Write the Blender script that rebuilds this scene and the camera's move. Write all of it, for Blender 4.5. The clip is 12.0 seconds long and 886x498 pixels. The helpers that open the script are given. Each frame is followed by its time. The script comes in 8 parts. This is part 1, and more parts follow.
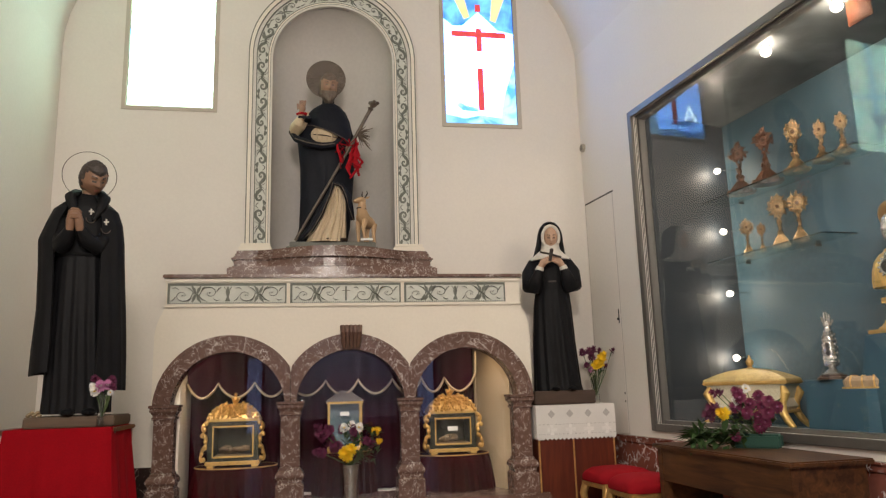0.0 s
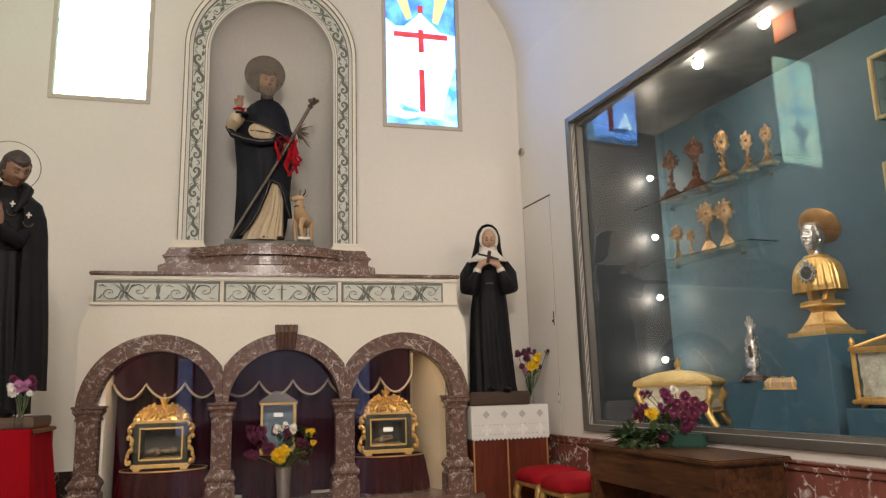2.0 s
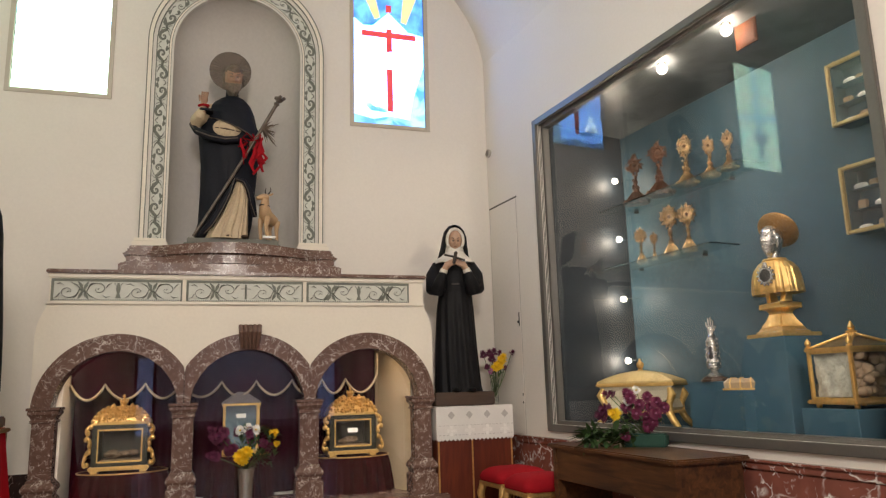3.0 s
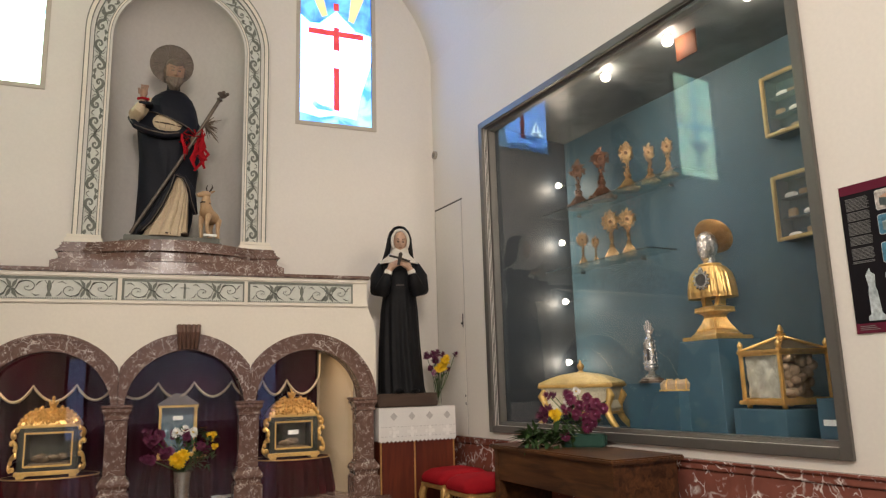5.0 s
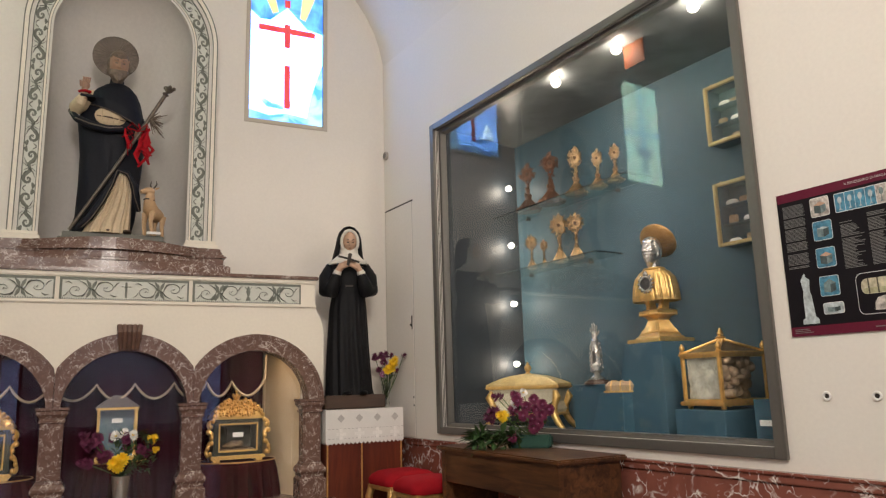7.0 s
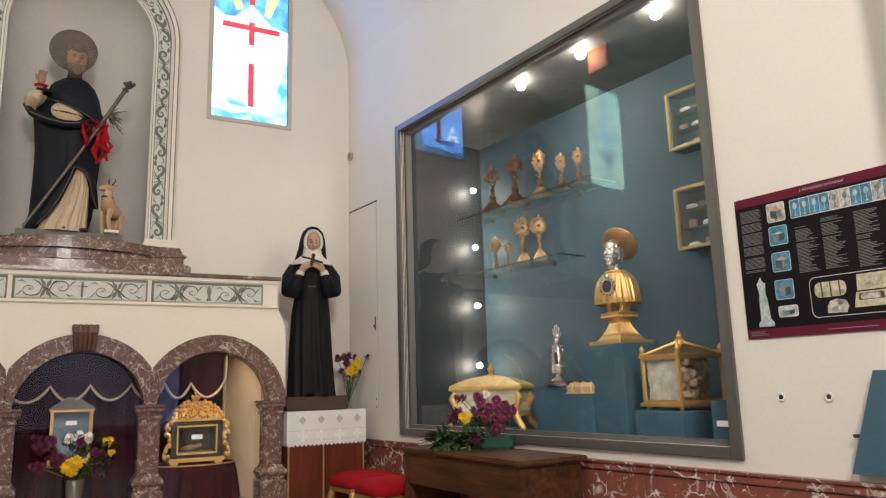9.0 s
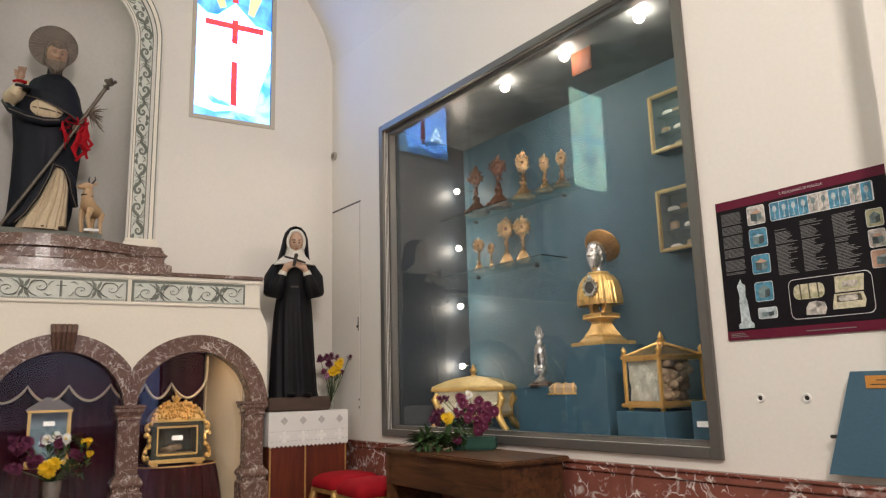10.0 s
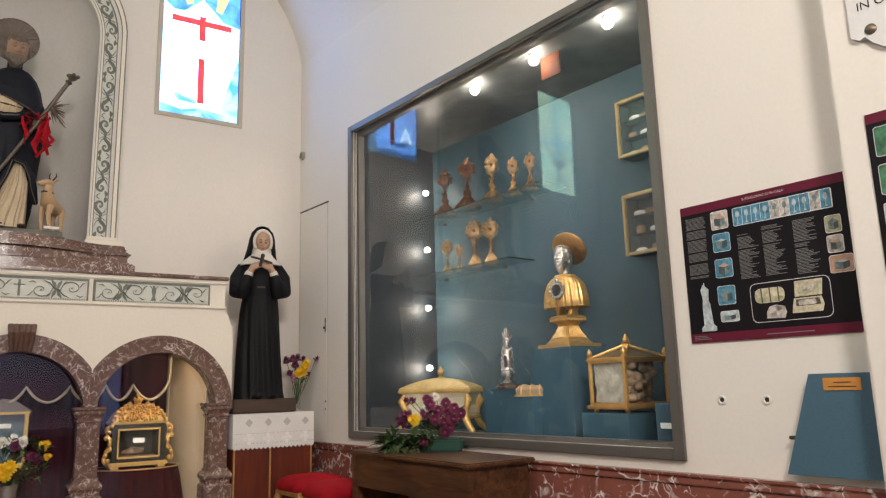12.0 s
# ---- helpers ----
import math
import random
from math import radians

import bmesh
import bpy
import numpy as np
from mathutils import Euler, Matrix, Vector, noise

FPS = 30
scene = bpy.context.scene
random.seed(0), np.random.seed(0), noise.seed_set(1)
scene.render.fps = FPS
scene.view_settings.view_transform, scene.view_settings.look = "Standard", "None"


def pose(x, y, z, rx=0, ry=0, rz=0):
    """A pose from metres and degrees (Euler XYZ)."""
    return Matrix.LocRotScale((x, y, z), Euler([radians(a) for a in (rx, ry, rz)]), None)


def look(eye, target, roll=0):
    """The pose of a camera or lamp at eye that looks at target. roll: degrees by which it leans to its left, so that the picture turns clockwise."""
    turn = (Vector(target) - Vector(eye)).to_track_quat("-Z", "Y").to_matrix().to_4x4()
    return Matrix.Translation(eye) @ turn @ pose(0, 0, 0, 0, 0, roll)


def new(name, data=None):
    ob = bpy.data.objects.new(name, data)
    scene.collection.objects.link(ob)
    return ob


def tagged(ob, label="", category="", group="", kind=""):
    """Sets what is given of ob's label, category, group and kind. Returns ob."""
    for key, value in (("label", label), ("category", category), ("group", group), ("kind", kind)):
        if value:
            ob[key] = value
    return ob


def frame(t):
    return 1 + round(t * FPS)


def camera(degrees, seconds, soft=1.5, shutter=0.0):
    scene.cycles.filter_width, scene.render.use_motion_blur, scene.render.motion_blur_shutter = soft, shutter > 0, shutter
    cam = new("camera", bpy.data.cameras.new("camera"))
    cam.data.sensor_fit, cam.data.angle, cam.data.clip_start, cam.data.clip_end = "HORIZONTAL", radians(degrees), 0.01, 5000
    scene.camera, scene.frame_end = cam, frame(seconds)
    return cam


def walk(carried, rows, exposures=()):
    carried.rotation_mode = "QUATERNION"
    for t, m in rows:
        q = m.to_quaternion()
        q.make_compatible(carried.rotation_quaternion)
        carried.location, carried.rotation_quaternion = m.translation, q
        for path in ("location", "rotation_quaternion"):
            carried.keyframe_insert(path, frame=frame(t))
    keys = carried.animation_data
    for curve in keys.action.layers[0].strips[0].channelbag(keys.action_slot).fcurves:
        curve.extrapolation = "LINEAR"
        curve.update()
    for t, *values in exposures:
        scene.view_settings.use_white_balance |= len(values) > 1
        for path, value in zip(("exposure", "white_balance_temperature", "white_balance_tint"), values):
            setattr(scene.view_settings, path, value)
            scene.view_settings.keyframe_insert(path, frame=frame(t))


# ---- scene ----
cam = camera(63.1, 12.0, soft=1.25)
EYE = (0.0, 0.0, 1.25)
# seconds, yaw, pitch, roll of the hand-held pan
PATH = [(0.0, -9.665, 10.822, 1.632), (0.5, -10.843, 10.802, 1.614), (1.0, -12.041, 10.777, 1.602), (1.5, -13.298, 10.76, 1.588),
        (2.0, -14.646, 10.749, 1.565), (2.5, -16.007, 10.738, 1.585), (3.0, -17.353, 10.714, 1.589), (5.0, -21.796, 10.692, 1.6),
        (5.5, -22.79, 10.689, 1.615), (6.0, -23.815, 10.688, 1.615), (6.5, -24.837, 10.686, 1.612), (7.0, -25.834, 10.697, 1.623),
        (9.0, -28.717, 10.722, 1.635), (9.5, -29.373, 10.73, 1.608), (10.0, -30.072, 10.737, 1.582), (10.5, -30.778, 10.755, 1.568),
        (11.0, -31.462, 10.766, 1.56), (11.5, -32.09, 10.78, 1.54), (12.0, -32.639, 10.803, 1.528)]
walk(cam, [(t, pose(*EYE, 90 + p, r, y)) for t, y, p, r in PATH],
     exposures=[(0.0, 0.02, 6500, 10), (3.0, 0.02, 6500, 10), (7.0, 0.04, 6380, 10), (9.0, 0.14, 6230, 10), (12.0, 0.12, 6200, 10)])

# ---- light ----
world = bpy.data.worlds.new("world")
scene.world = world
world.use_nodes = True
wn = world.node_tree
sky = wn.nodes.new("ShaderNodeTexSky")
sky.sky_type, sky.sun_disc, sky.sun_elevation, sky.sun_rotation = "NISHITA", False, radians(40), radians(200)
wn.links.new(sky.outputs[0], wn.nodes["Background"].inputs[0])
wn.nodes["Background"].inputs[1].default_value = 0.1


def lamp(name, kind, m, energy, colour, size=0.1, size_y=None, spread=180):
    d = bpy.data.lights.new(name, kind)
    d.energy, d.color = energy, colour
    if kind == "AREA":
        d.size, d.spread = size, radians(spread)
        if size_y:
            d.shape, d.size_y = "RECTANGLE", size_y
    else:
        d.shadow_soft_size = size
    ob = new(name, d)
    ob.matrix_world = m
    return ob


WARM, COOL_WHITE = (1.0, 0.89, 0.79), (0.97, 0.98, 1.0)
# unseen lamps added: two warm under the vault, one pale by the windowless wall
lamp("chapel_lamp", "AREA", look((0.0, -1.7, 4.2), (0.3, 4.6, 1.5)), 220, WARM, 1.1)
lamp("chapel_lamp", "AREA", look((0.3, 2.8, 5.7), (0.3, 3.0, 0)), 17, WARM, 0.8)
lamp("window_daylight", "AREA", look((-2.2, 1.2, 3.6), (2.5, 3.6, 1.6)), 34, COOL_WHITE, 1.2, 1.8)

# bluish lamp added in the closed nave, to tint its reflection in the arches
lamp("nave_daylight", "AREA", look((0.8, -7.0, 3.9), (0.8, -10.5, 2.2)), 100, (0.60, 0.62, 1.0), 2.0)

# ---- materials ----


def mat(name, colour, rough=0.6, metal=0.0, vary=0.12, scale=6.0, bump=0.1, fine=60.0, spec=None, coat=0.0):
    """Plain surface with a large and a fine variation of tone and a fine relief."""
    m = bpy.data.materials.new(name)
    m.use_nodes = True
    t = m.node_tree
    b = t.nodes["Principled BSDF"]
    co = t.nodes.new("ShaderNodeTexCoord")
    n1, n2 = t.nodes.new("ShaderNodeTexNoise"), t.nodes.new("ShaderNodeTexNoise")
    n1.inputs["Scale"].default_value, n1.inputs["Detail"].default_value = scale, 4
    n2.inputs["Scale"].default_value, n2.inputs["Detail"].default_value = fine, 3
    for n in (n1, n2):
        t.links.new(co.outputs["Object"], n.inputs["Vector"])
    add = t.nodes.new("ShaderNodeMath")
    add.operation = "ADD"
    t.links.new(n1.outputs[0], add.inputs[0])
    t.links.new(n2.outputs[0], add.inputs[1])
    ramp = t.nodes.new("ShaderNodeMapRange")
    ramp.inputs[1].default_value, ramp.inputs[2].default_value = 0.6, 1.4
    ramp.inputs[3].default_value, ramp.inputs[4].default_value = 1 - vary, 1 + vary
    t.links.new(add.outputs[0], ramp.inputs[0])
    mul = t.nodes.new("ShaderNodeVectorMath")
    mul.operation = "SCALE"
    mul.inputs[0].default_value = colour
    t.links.new(ramp.outputs[0], mul.inputs["Scale"])
    t.links.new(mul.outputs[0], b.inputs["Base Color"])
    b.inputs["Roughness"].default_value, b.inputs["Metallic"].default_value = rough, metal
    if spec is not None:
        b.inputs["Specular IOR Level"].default_value = spec
    b.inputs["Coat Weight"].default_value = coat
    bp = t.nodes.new("ShaderNodeBump")
    bp.inputs["Strength"].default_value, bp.inputs["Distance"].default_value = bump, 0.01
    t.links.new(n2.outputs[0], bp.inputs["Height"])
    t.links.new(bp.outputs[0], b.inputs["Normal"])
    return m


def marble(name, base, dark, vein, scale=5.0, rough=0.22, amount=0.5):
    """Polished breccia: clouded ground, broken pale veins of two sizes."""
    m = bpy.data.materials.new(name)
    m.use_nodes = True
    t = m.node_tree
    b = t.nodes["Principled BSDF"]
    co = t.nodes.new("ShaderNodeTexCoord")
    warp = t.nodes.new("ShaderNodeTexNoise")
    warp.inputs["Scale"].default_value, warp.inputs["Detail"].default_value = scale * 0.8, 5
    t.links.new(co.outputs["Object"], warp.inputs["Vector"])
    mix = t.nodes.new("ShaderNodeVectorMath")
    mix.operation = "MULTIPLY_ADD"
    mix.inputs[1].default_value = (0.35, 0.35, 0.35)
    t.links.new(warp.outputs["Color"], mix.inputs[0])
    t.links.new(co.outputs["Object"], mix.inputs[2])
    ground = t.nodes.new("ShaderNodeMix")
    ground.data_type = "RGBA"
    ground.inputs[6].default_value, ground.inputs[7].default_value = (*dark, 1), (*base, 1)
    g2 = t.nodes.new("ShaderNodeTexNoise")
    g2.inputs["Scale"].default_value, g2.inputs["Detail"].default_value = scale * 2.2, 6
    t.links.new(mix.outputs[0], g2.inputs["Vector"])
    t.links.new(g2.outputs[0], ground.inputs[0])
    last = ground.outputs[2]
    for k, width in ((1.0, 0.045), (2.7, 0.06)):
        v = t.nodes.new("ShaderNodeTexVoronoi")
        v.feature = "DISTANCE_TO_EDGE"
        v.inputs["Scale"].default_value = scale * k
        t.links.new(mix.outputs[0], v.inputs["Vector"])
        r = t.nodes.new("ShaderNodeMapRange")
        r.inputs[1].default_value, r.inputs[2].default_value, r.inputs[3].default_value, r.inputs[4].default_value = 0.0, width, 1, 0
        t.links.new(v.outputs["Distance"], r.inputs[0])
        mask = t.nodes.new("ShaderNodeTexNoise")
        mask.inputs["Scale"].default_value, mask.inputs["Detail"].default_value = scale * 1.3 * k, 2
        t.links.new(co.outputs["Object"], mask.inputs["Vector"])
        cut = t.nodes.new("ShaderNodeMapRange")
        cut.inputs[1].default_value, cut.inputs[2].default_value = 1 - amount, 1.15 - amount
        t.links.new(mask.outputs[0], cut.inputs[0])
        f = t.nodes.new("ShaderNodeMath")
        f.operation = "MULTIPLY"
        t.links.new(r.outputs[0], f.inputs[0])
        t.links.new(cut.outputs[0], f.inputs[1])
        mx = t.nodes.new("ShaderNodeMix")
        mx.data_type = "RGBA"
        mx.inputs[7].default_value = (*vein, 1)
        t.links.new(f.outputs[0], mx.inputs[0])
        t.links.new(last, mx.inputs[6])
        last = mx.outputs[2]
    t.links.new(last, b.inputs["Base Color"])
    b.inputs["Roughness"].default_value = rough
    return m


def wood(name, base, dark, scale=3.0, rough=0.4, axis=(1, 8, 8)):
    m = bpy.data.materials.new(name)
    m.use_nodes = True
    t = m.node_tree
    b = t.nodes["Principled BSDF"]
    co, mp = t.nodes.new("ShaderNodeTexCoord"), t.nodes.new("ShaderNodeMapping")
    mp.inputs["Scale"].default_value = axis
    t.links.new(co.outputs["Object"], mp.inputs["Vector"])
    n, n2 = t.nodes.new("ShaderNodeTexNoise"), t.nodes.new("ShaderNodeTexNoise")
    n.inputs["Scale"].default_value, n.inputs["Detail"].default_value, n.inputs["Distortion"].default_value = scale, 8, 0.8
    n2.inputs["Scale"].default_value = scale * 0.6
    t.links.new(mp.outputs[0], n.inputs["Vector"])
    t.links.new(co.outputs["Object"], n2.inputs["Vector"])
    av = t.nodes.new("ShaderNodeMath")
    av.operation = "MULTIPLY_ADD"
    av.inputs[1].default_value = 0.6
    t.links.new(n.outputs[0], av.inputs[0])
    h = t.nodes.new("ShaderNodeMath")
    h.operation = "MULTIPLY"
    h.inputs[1].default_value = 0.4
    t.links.new(n2.outputs[0], h.inputs[0])
    t.links.new(h.outputs[0], av.inputs[2])
    r = t.nodes.new("ShaderNodeValToRGB")
    r.color_ramp.elements[0].position, r.color_ramp.elements[0].color = 0.35, (*dark, 1)
    r.color_ramp.elements[1].position, r.color_ramp.elements[1].color = 0.68, (*base, 1)
    t.links.new(av.outputs[0], r.inputs[0])
    t.links.new(r.outputs[0], b.inputs["Base Color"])
    b.inputs["Roughness"].default_value = rough
    bp = t.nodes.new("ShaderNodeBump")
    bp.inputs["Strength"].default_value, bp.inputs["Distance"].default_value = 0.12, 0.01
    t.links.new(n.outputs[0], bp.inputs["Height"])
    t.links.new(bp.outputs[0], b.inputs["Normal"])
    return m


def glass(name, tint=(1, 1, 1), rough=0.0, ior=1.5):
    m = bpy.data.materials.new(name)
    m.use_nodes = True
    b = m.node_tree.nodes["Principled BSDF"]
    b.inputs["Base Color"].default_value = (*tint, 1)
    b.inputs["Transmission Weight"].default_value, b.inputs["Roughness"].default_value, b.inputs["IOR"].default_value = 1.0, rough, ior
    return m


def backlit(name, colour, strength, second=None, scale=3.0, lo=0.4, hi=0.62):
    """Painted window glass with daylight behind it: two colours in brushed clouds."""
    m = bpy.data.materials.new(name)
    m.use_nodes = True
    t = m.node_tree
    b = t.nodes["Principled BSDF"]
    co = t.nodes.new("ShaderNodeTexCoord")
    n = t.nodes.new("ShaderNodeTexNoise")
    n.inputs["Scale"].default_value, n.inputs["Detail"].default_value, n.inputs["Distortion"].default_value = scale, 6, 0.6
    t.links.new(co.outputs["Object"], n.inputs["Vector"])
    r = t.nodes.new("ShaderNodeValToRGB")
    second = second or tuple(c * 0.8 for c in colour)
    r.color_ramp.elements[0].position, r.color_ramp.elements[0].color = lo, (*second, 1)
    r.color_ramp.elements[1].position, r.color_ramp.elements[1].color = hi, (*colour, 1)
    t.links.new(n.outputs[0], r.inputs[0])
    t.links.new(r.outputs[0], b.inputs["Emission Color"])
    b.inputs["Emission Strength"].default_value = strength
    b.inputs["Base Color"].default_value, b.inputs["Roughness"].default_value = (0.1, 0.1, 0.1, 1), 0.15
    return m


def glowing(name, colour, strength):
    m = bpy.data.materials.new(name)
    m.use_nodes = True
    b = m.node_tree.nodes["Principled BSDF"]
    b.inputs["Emission Color"].default_value, b.inputs["Emission Strength"].default_value = (*colour, 1), strength
    return m


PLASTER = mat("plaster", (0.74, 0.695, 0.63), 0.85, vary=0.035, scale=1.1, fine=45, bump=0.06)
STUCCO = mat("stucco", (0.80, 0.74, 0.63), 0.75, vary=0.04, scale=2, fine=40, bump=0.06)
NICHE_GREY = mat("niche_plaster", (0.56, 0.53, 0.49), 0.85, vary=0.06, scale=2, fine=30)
MOULD = mat("moulding_paint", (0.66, 0.63, 0.57), 0.7, vary=0.05)
PALE_GREEN = mat("frieze_ground", (0.62, 0.63, 0.565), 0.75, vary=0.06, scale=5)
GREY_GREEN = mat("frieze_paint", (0.17, 0.18, 0.15), 0.75, vary=0.25, scale=12)
MARBLE = marble("brown_marble", (0.215, 0.128, 0.098), (0.10, 0.054, 0.042), (0.60, 0.51, 0.45), 8.0, 0.22, 0.53)
RED_MARBLE = marble("red_marble", (0.30, 0.105, 0.075), (0.15, 0.05, 0.036), (0.82, 0.76, 0.71), 4.2, 0.2, 0.50)
DARK_MARBLE = marble("dark_marble", (0.055, 0.032, 0.028), (0.02, 0.014, 0.013), (0.32, 0.24, 0.2), 5.0, 0.2, 0.5)
FLOOR = marble("floor_stone", (0.19, 0.15, 0.12), (0.13, 0.10, 0.083), (0.32, 0.28, 0.24), 4.0, 0.25, 0.4)
BLACK = mat("black_robe_paint", (0.0065, 0.0065, 0.0075), 0.6, vary=0.3, scale=7, bump=0.15, spec=0.18)
NAVY = mat("dark_mantle_paint", (0.007, 0.008, 0.013), 0.6, vary=0.3, scale=7, bump=0.15, spec=0.2)
CREAM = mat("cream_habit_paint", (0.52, 0.41, 0.27), 0.6, vary=0.14, scale=9)
WHITE_CLOTH = mat("white_wimple_paint", (0.62, 0.58, 0.51), 0.6, vary=0.06)
SKIN = mat("flesh_paint", (0.31, 0.175, 0.11), 0.45, vary=0.1, scale=14)
PALE_SKIN = mat("pale_flesh_paint", (0.46, 0.29, 0.195), 0.45, vary=0.08, scale=14)
HAIR = mat("brown_hair_paint", (0.045, 0.034, 0.027), 0.6, vary=0.35, scale=25, bump=0.5)
HALO = mat("tarnished_silver", (0.13, 0.105, 0.085), 0.5, 0.6, vary=0.3, scale=20)
GOLD = mat("gold_leaf", (0.76, 0.49, 0.17), 0.29, 0.8, vary=0.25, scale=14, bump=0.3)
OLD_GOLD = mat("worn_gold", (0.60, 0.37, 0.13), 0.34, 0.6, vary=0.3, scale=14, bump=0.3)
COPPER = mat("reddish_bronze", (0.15, 0.07, 0.04), 0.34, 0.8, vary=0.3, scale=18, bump=0.3)
BRASS = mat("pale_brass", (0.33, 0.225, 0.12), 0.27, 0.9, vary=0.25, scale=18, bump=0.3)
GILT = mat("gilt_paint", (0.62, 0.40, 0.13), 0.33, 0.55, vary=0.25, scale=14)
SILVER = mat("silver", (0.58, 0.565, 0.53), 0.27, 0.9, vary=0.3, scale=16, bump=0.35)
RED_CLOTH = mat("red_cloth", (0.27, 0.003, 0.008), 0.9, vary=0.15, scale=4, fine=120, spec=0.1)
RED_SEAT = mat("red_velvet", (0.30, 0.006, 0.012), 0.85, vary=0.15, scale=8, fine=140, spec=0.15)
VELVET = mat("burgundy_velvet", (0.028, 0.001, 0.0026), 0.9, vary=0.3, scale=5, fine=120, spec=0.1)
DRAPE = mat("dark_burgundy_drape", (0.018, 0.0014, 0.0055), 0.95, vary=0.25, scale=4, fine=120, spec=0.08)
FRINGE = mat("cream_fringe", (0.52, 0.42, 0.29), 0.9, vary=0.2, scale=40, fine=200, bump=0.5)
LACE = mat("white_lace", (0.72, 0.70, 0.66), 0.85, vary=0.06, scale=8, fine=180, bump=0.2)
LACE_HOLE = mat("lace_netting", (0.47, 0.45, 0.42), 0.9, vary=0.15, scale=60, fine=220)
DARK_WOOD = wood("dark_walnut", (0.16, 0.066, 0.024), (0.034, 0.013, 0.006), 3.4, 0.33)
RED_WOOD = wood("red_mahogany", (0.17, 0.035, 0.014), (0.085, 0.016, 0.008), 3.0, 0.35, (8, 8, 1))
PLINTH_WOOD = wood("plinth_wood", (0.075, 0.042, 0.024), (0.04, 0.022, 0.013), 3.0, 0.5)
BLUE = mat("blue_cloth_board", (0.027, 0.075, 0.104), 0.75, vary=0.1, scale=2.0, fine=90, bump=0.08)
# blue of the recess sides, with their shade put into the colour
UNLIT_SIDE = mat("dark_side_wall", (0.008, 0.014, 0.02), 0.6, vary=0.2, scale=1.5, fine=40)
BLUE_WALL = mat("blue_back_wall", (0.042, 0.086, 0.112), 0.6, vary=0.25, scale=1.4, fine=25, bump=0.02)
DARK_CEIL = mat("grey_case_ceiling", (0.075, 0.082, 0.084), 0.33, vary=0.6, scale=4.0, fine=9, bump=0.25)
STEEL = mat("grey_metal_frame", (0.165, 0.155, 0.14), 0.42, 0.6, vary=0.06, scale=3)
STEEL_DARK = mat("dark_metal_channel", (0.06, 0.058, 0.055), 0.45, 0.6, vary=0.1)
WINDOW_FRAME = mat("beige_window_frame", (0.50, 0.45, 0.37), 0.6, vary=0.05)
PANE = glass("clear_glass")
CASE_PANE = glass("case_glass", (1, 1, 1), 0.0, 1.26)
TUBE_GLASS = glass("vase_glass", (0.93, 0.97, 0.94))

# ---- mesh helpers ----


def link(name, bm, mats, parent=None, m=None, smooth=False):
    bmesh.ops.recalc_face_normals(bm, faces=bm.faces)
    me = bpy.data.meshes.new(name)
    bm.to_mesh(me)
    bm.free()
    for k in (mats if isinstance(mats, (list, tuple)) else [mats]):
        me.materials.append(k)
    if smooth:
        me.shade_smooth()
        me.set_sharp_from_angle(angle=radians(48))
    ob = new(name, me)
    if parent:
        ob.parent = parent
    if m is not None:
        ob.matrix_basis = m
    return ob


def part(name, bm, material, parent, label="", smooth=False, m=None):
    return tagged(link(name, bm, material, parent, m, smooth), label)


def structure(name, bm, material, label, category="", m=None, smooth=False):
    return tagged(link(name, bm, material, None, m, smooth), label, category or name.split("_")[0], kind="structure")


def thing(name, m, label, category, group=""):
    ob = new(name)
    ob.empty_display_size = 0.1
    ob.matrix_basis = m
    return tagged(ob, label, category, group)


def B():
    return bmesh.new()


def box(bm, x0, x1, y0, y1, z0, z1, bev=0.0, mi=0, m=None):
    vs = [bm.verts.new(v) for v in ((x0, y0, z0), (x1, y0, z0), (x1, y1, z0), (x0, y1, z0), (x0, y0, z1), (x1, y0, z1), (x1, y1, z1), (x0, y1, z1))]
    fs = [bm.faces.new([vs[i] for i in q]) for q in ((0, 3, 2, 1), (4, 5, 6, 7), (0, 1, 5, 4), (1, 2, 6, 5), (2, 3, 7, 6), (3, 0, 4, 7))]
    for f in fs:
        f.material_index = mi
    if m is not None:
        for v in vs:
            v.co = m @ v.co
    if bev:
        es = {e for f in fs for e in f.edges}
        for f in bmesh.ops.bevel(bm, geom=list(es), offset=bev, segments=2, affect="EDGES", clamp_overlap=True)["faces"]:
            f.material_index = mi
    return bm


def prism(bm, pts, y0, y1, mi=0, m=None):
    """An outline in x, z drawn out from y0 to y1."""
    a = [bm.verts.new((x, y0, z)) for x, z in pts]
    b = [bm.verts.new((x, y1, z)) for x, z in pts]
    n = len(pts)
    fs = [bm.faces.new(a), bm.faces.new(b[::-1])]
    for i in range(n):
        fs.append(bm.faces.new((a[i], b[i], b[(i + 1) % n], a[(i + 1) % n])))
    for f in fs:
        f.material_index = mi
    if n > 4:
        bmesh.ops.triangulate(bm, faces=fs[:2])
    if m is not None:
        for v in a + b:
            v.co = m @ v.co
    return bm


def taper(bm, x0, x1, y0, y1, z0, X0, X1, Y0, Y1, z1, mi=0):
    """A block with one rectangle at z0 and another at z1."""
    vs = [bm.verts.new(v) for v in ((x0, y0, z0), (x1, y0, z0), (x1, y1, z0), (x0, y1, z0), (X0, Y0, z1), (X1, Y0, z1), (X1, Y1, z1), (X0, Y1, z1))]
    for q in ((0, 3, 2, 1), (4, 5, 6, 7), (0, 1, 5, 4), (1, 2, 6, 5), (2, 3, 7, 6), (3, 0, 4, 7)):
        bm.faces.new([vs[i] for i in q]).material_index = mi
    return bm


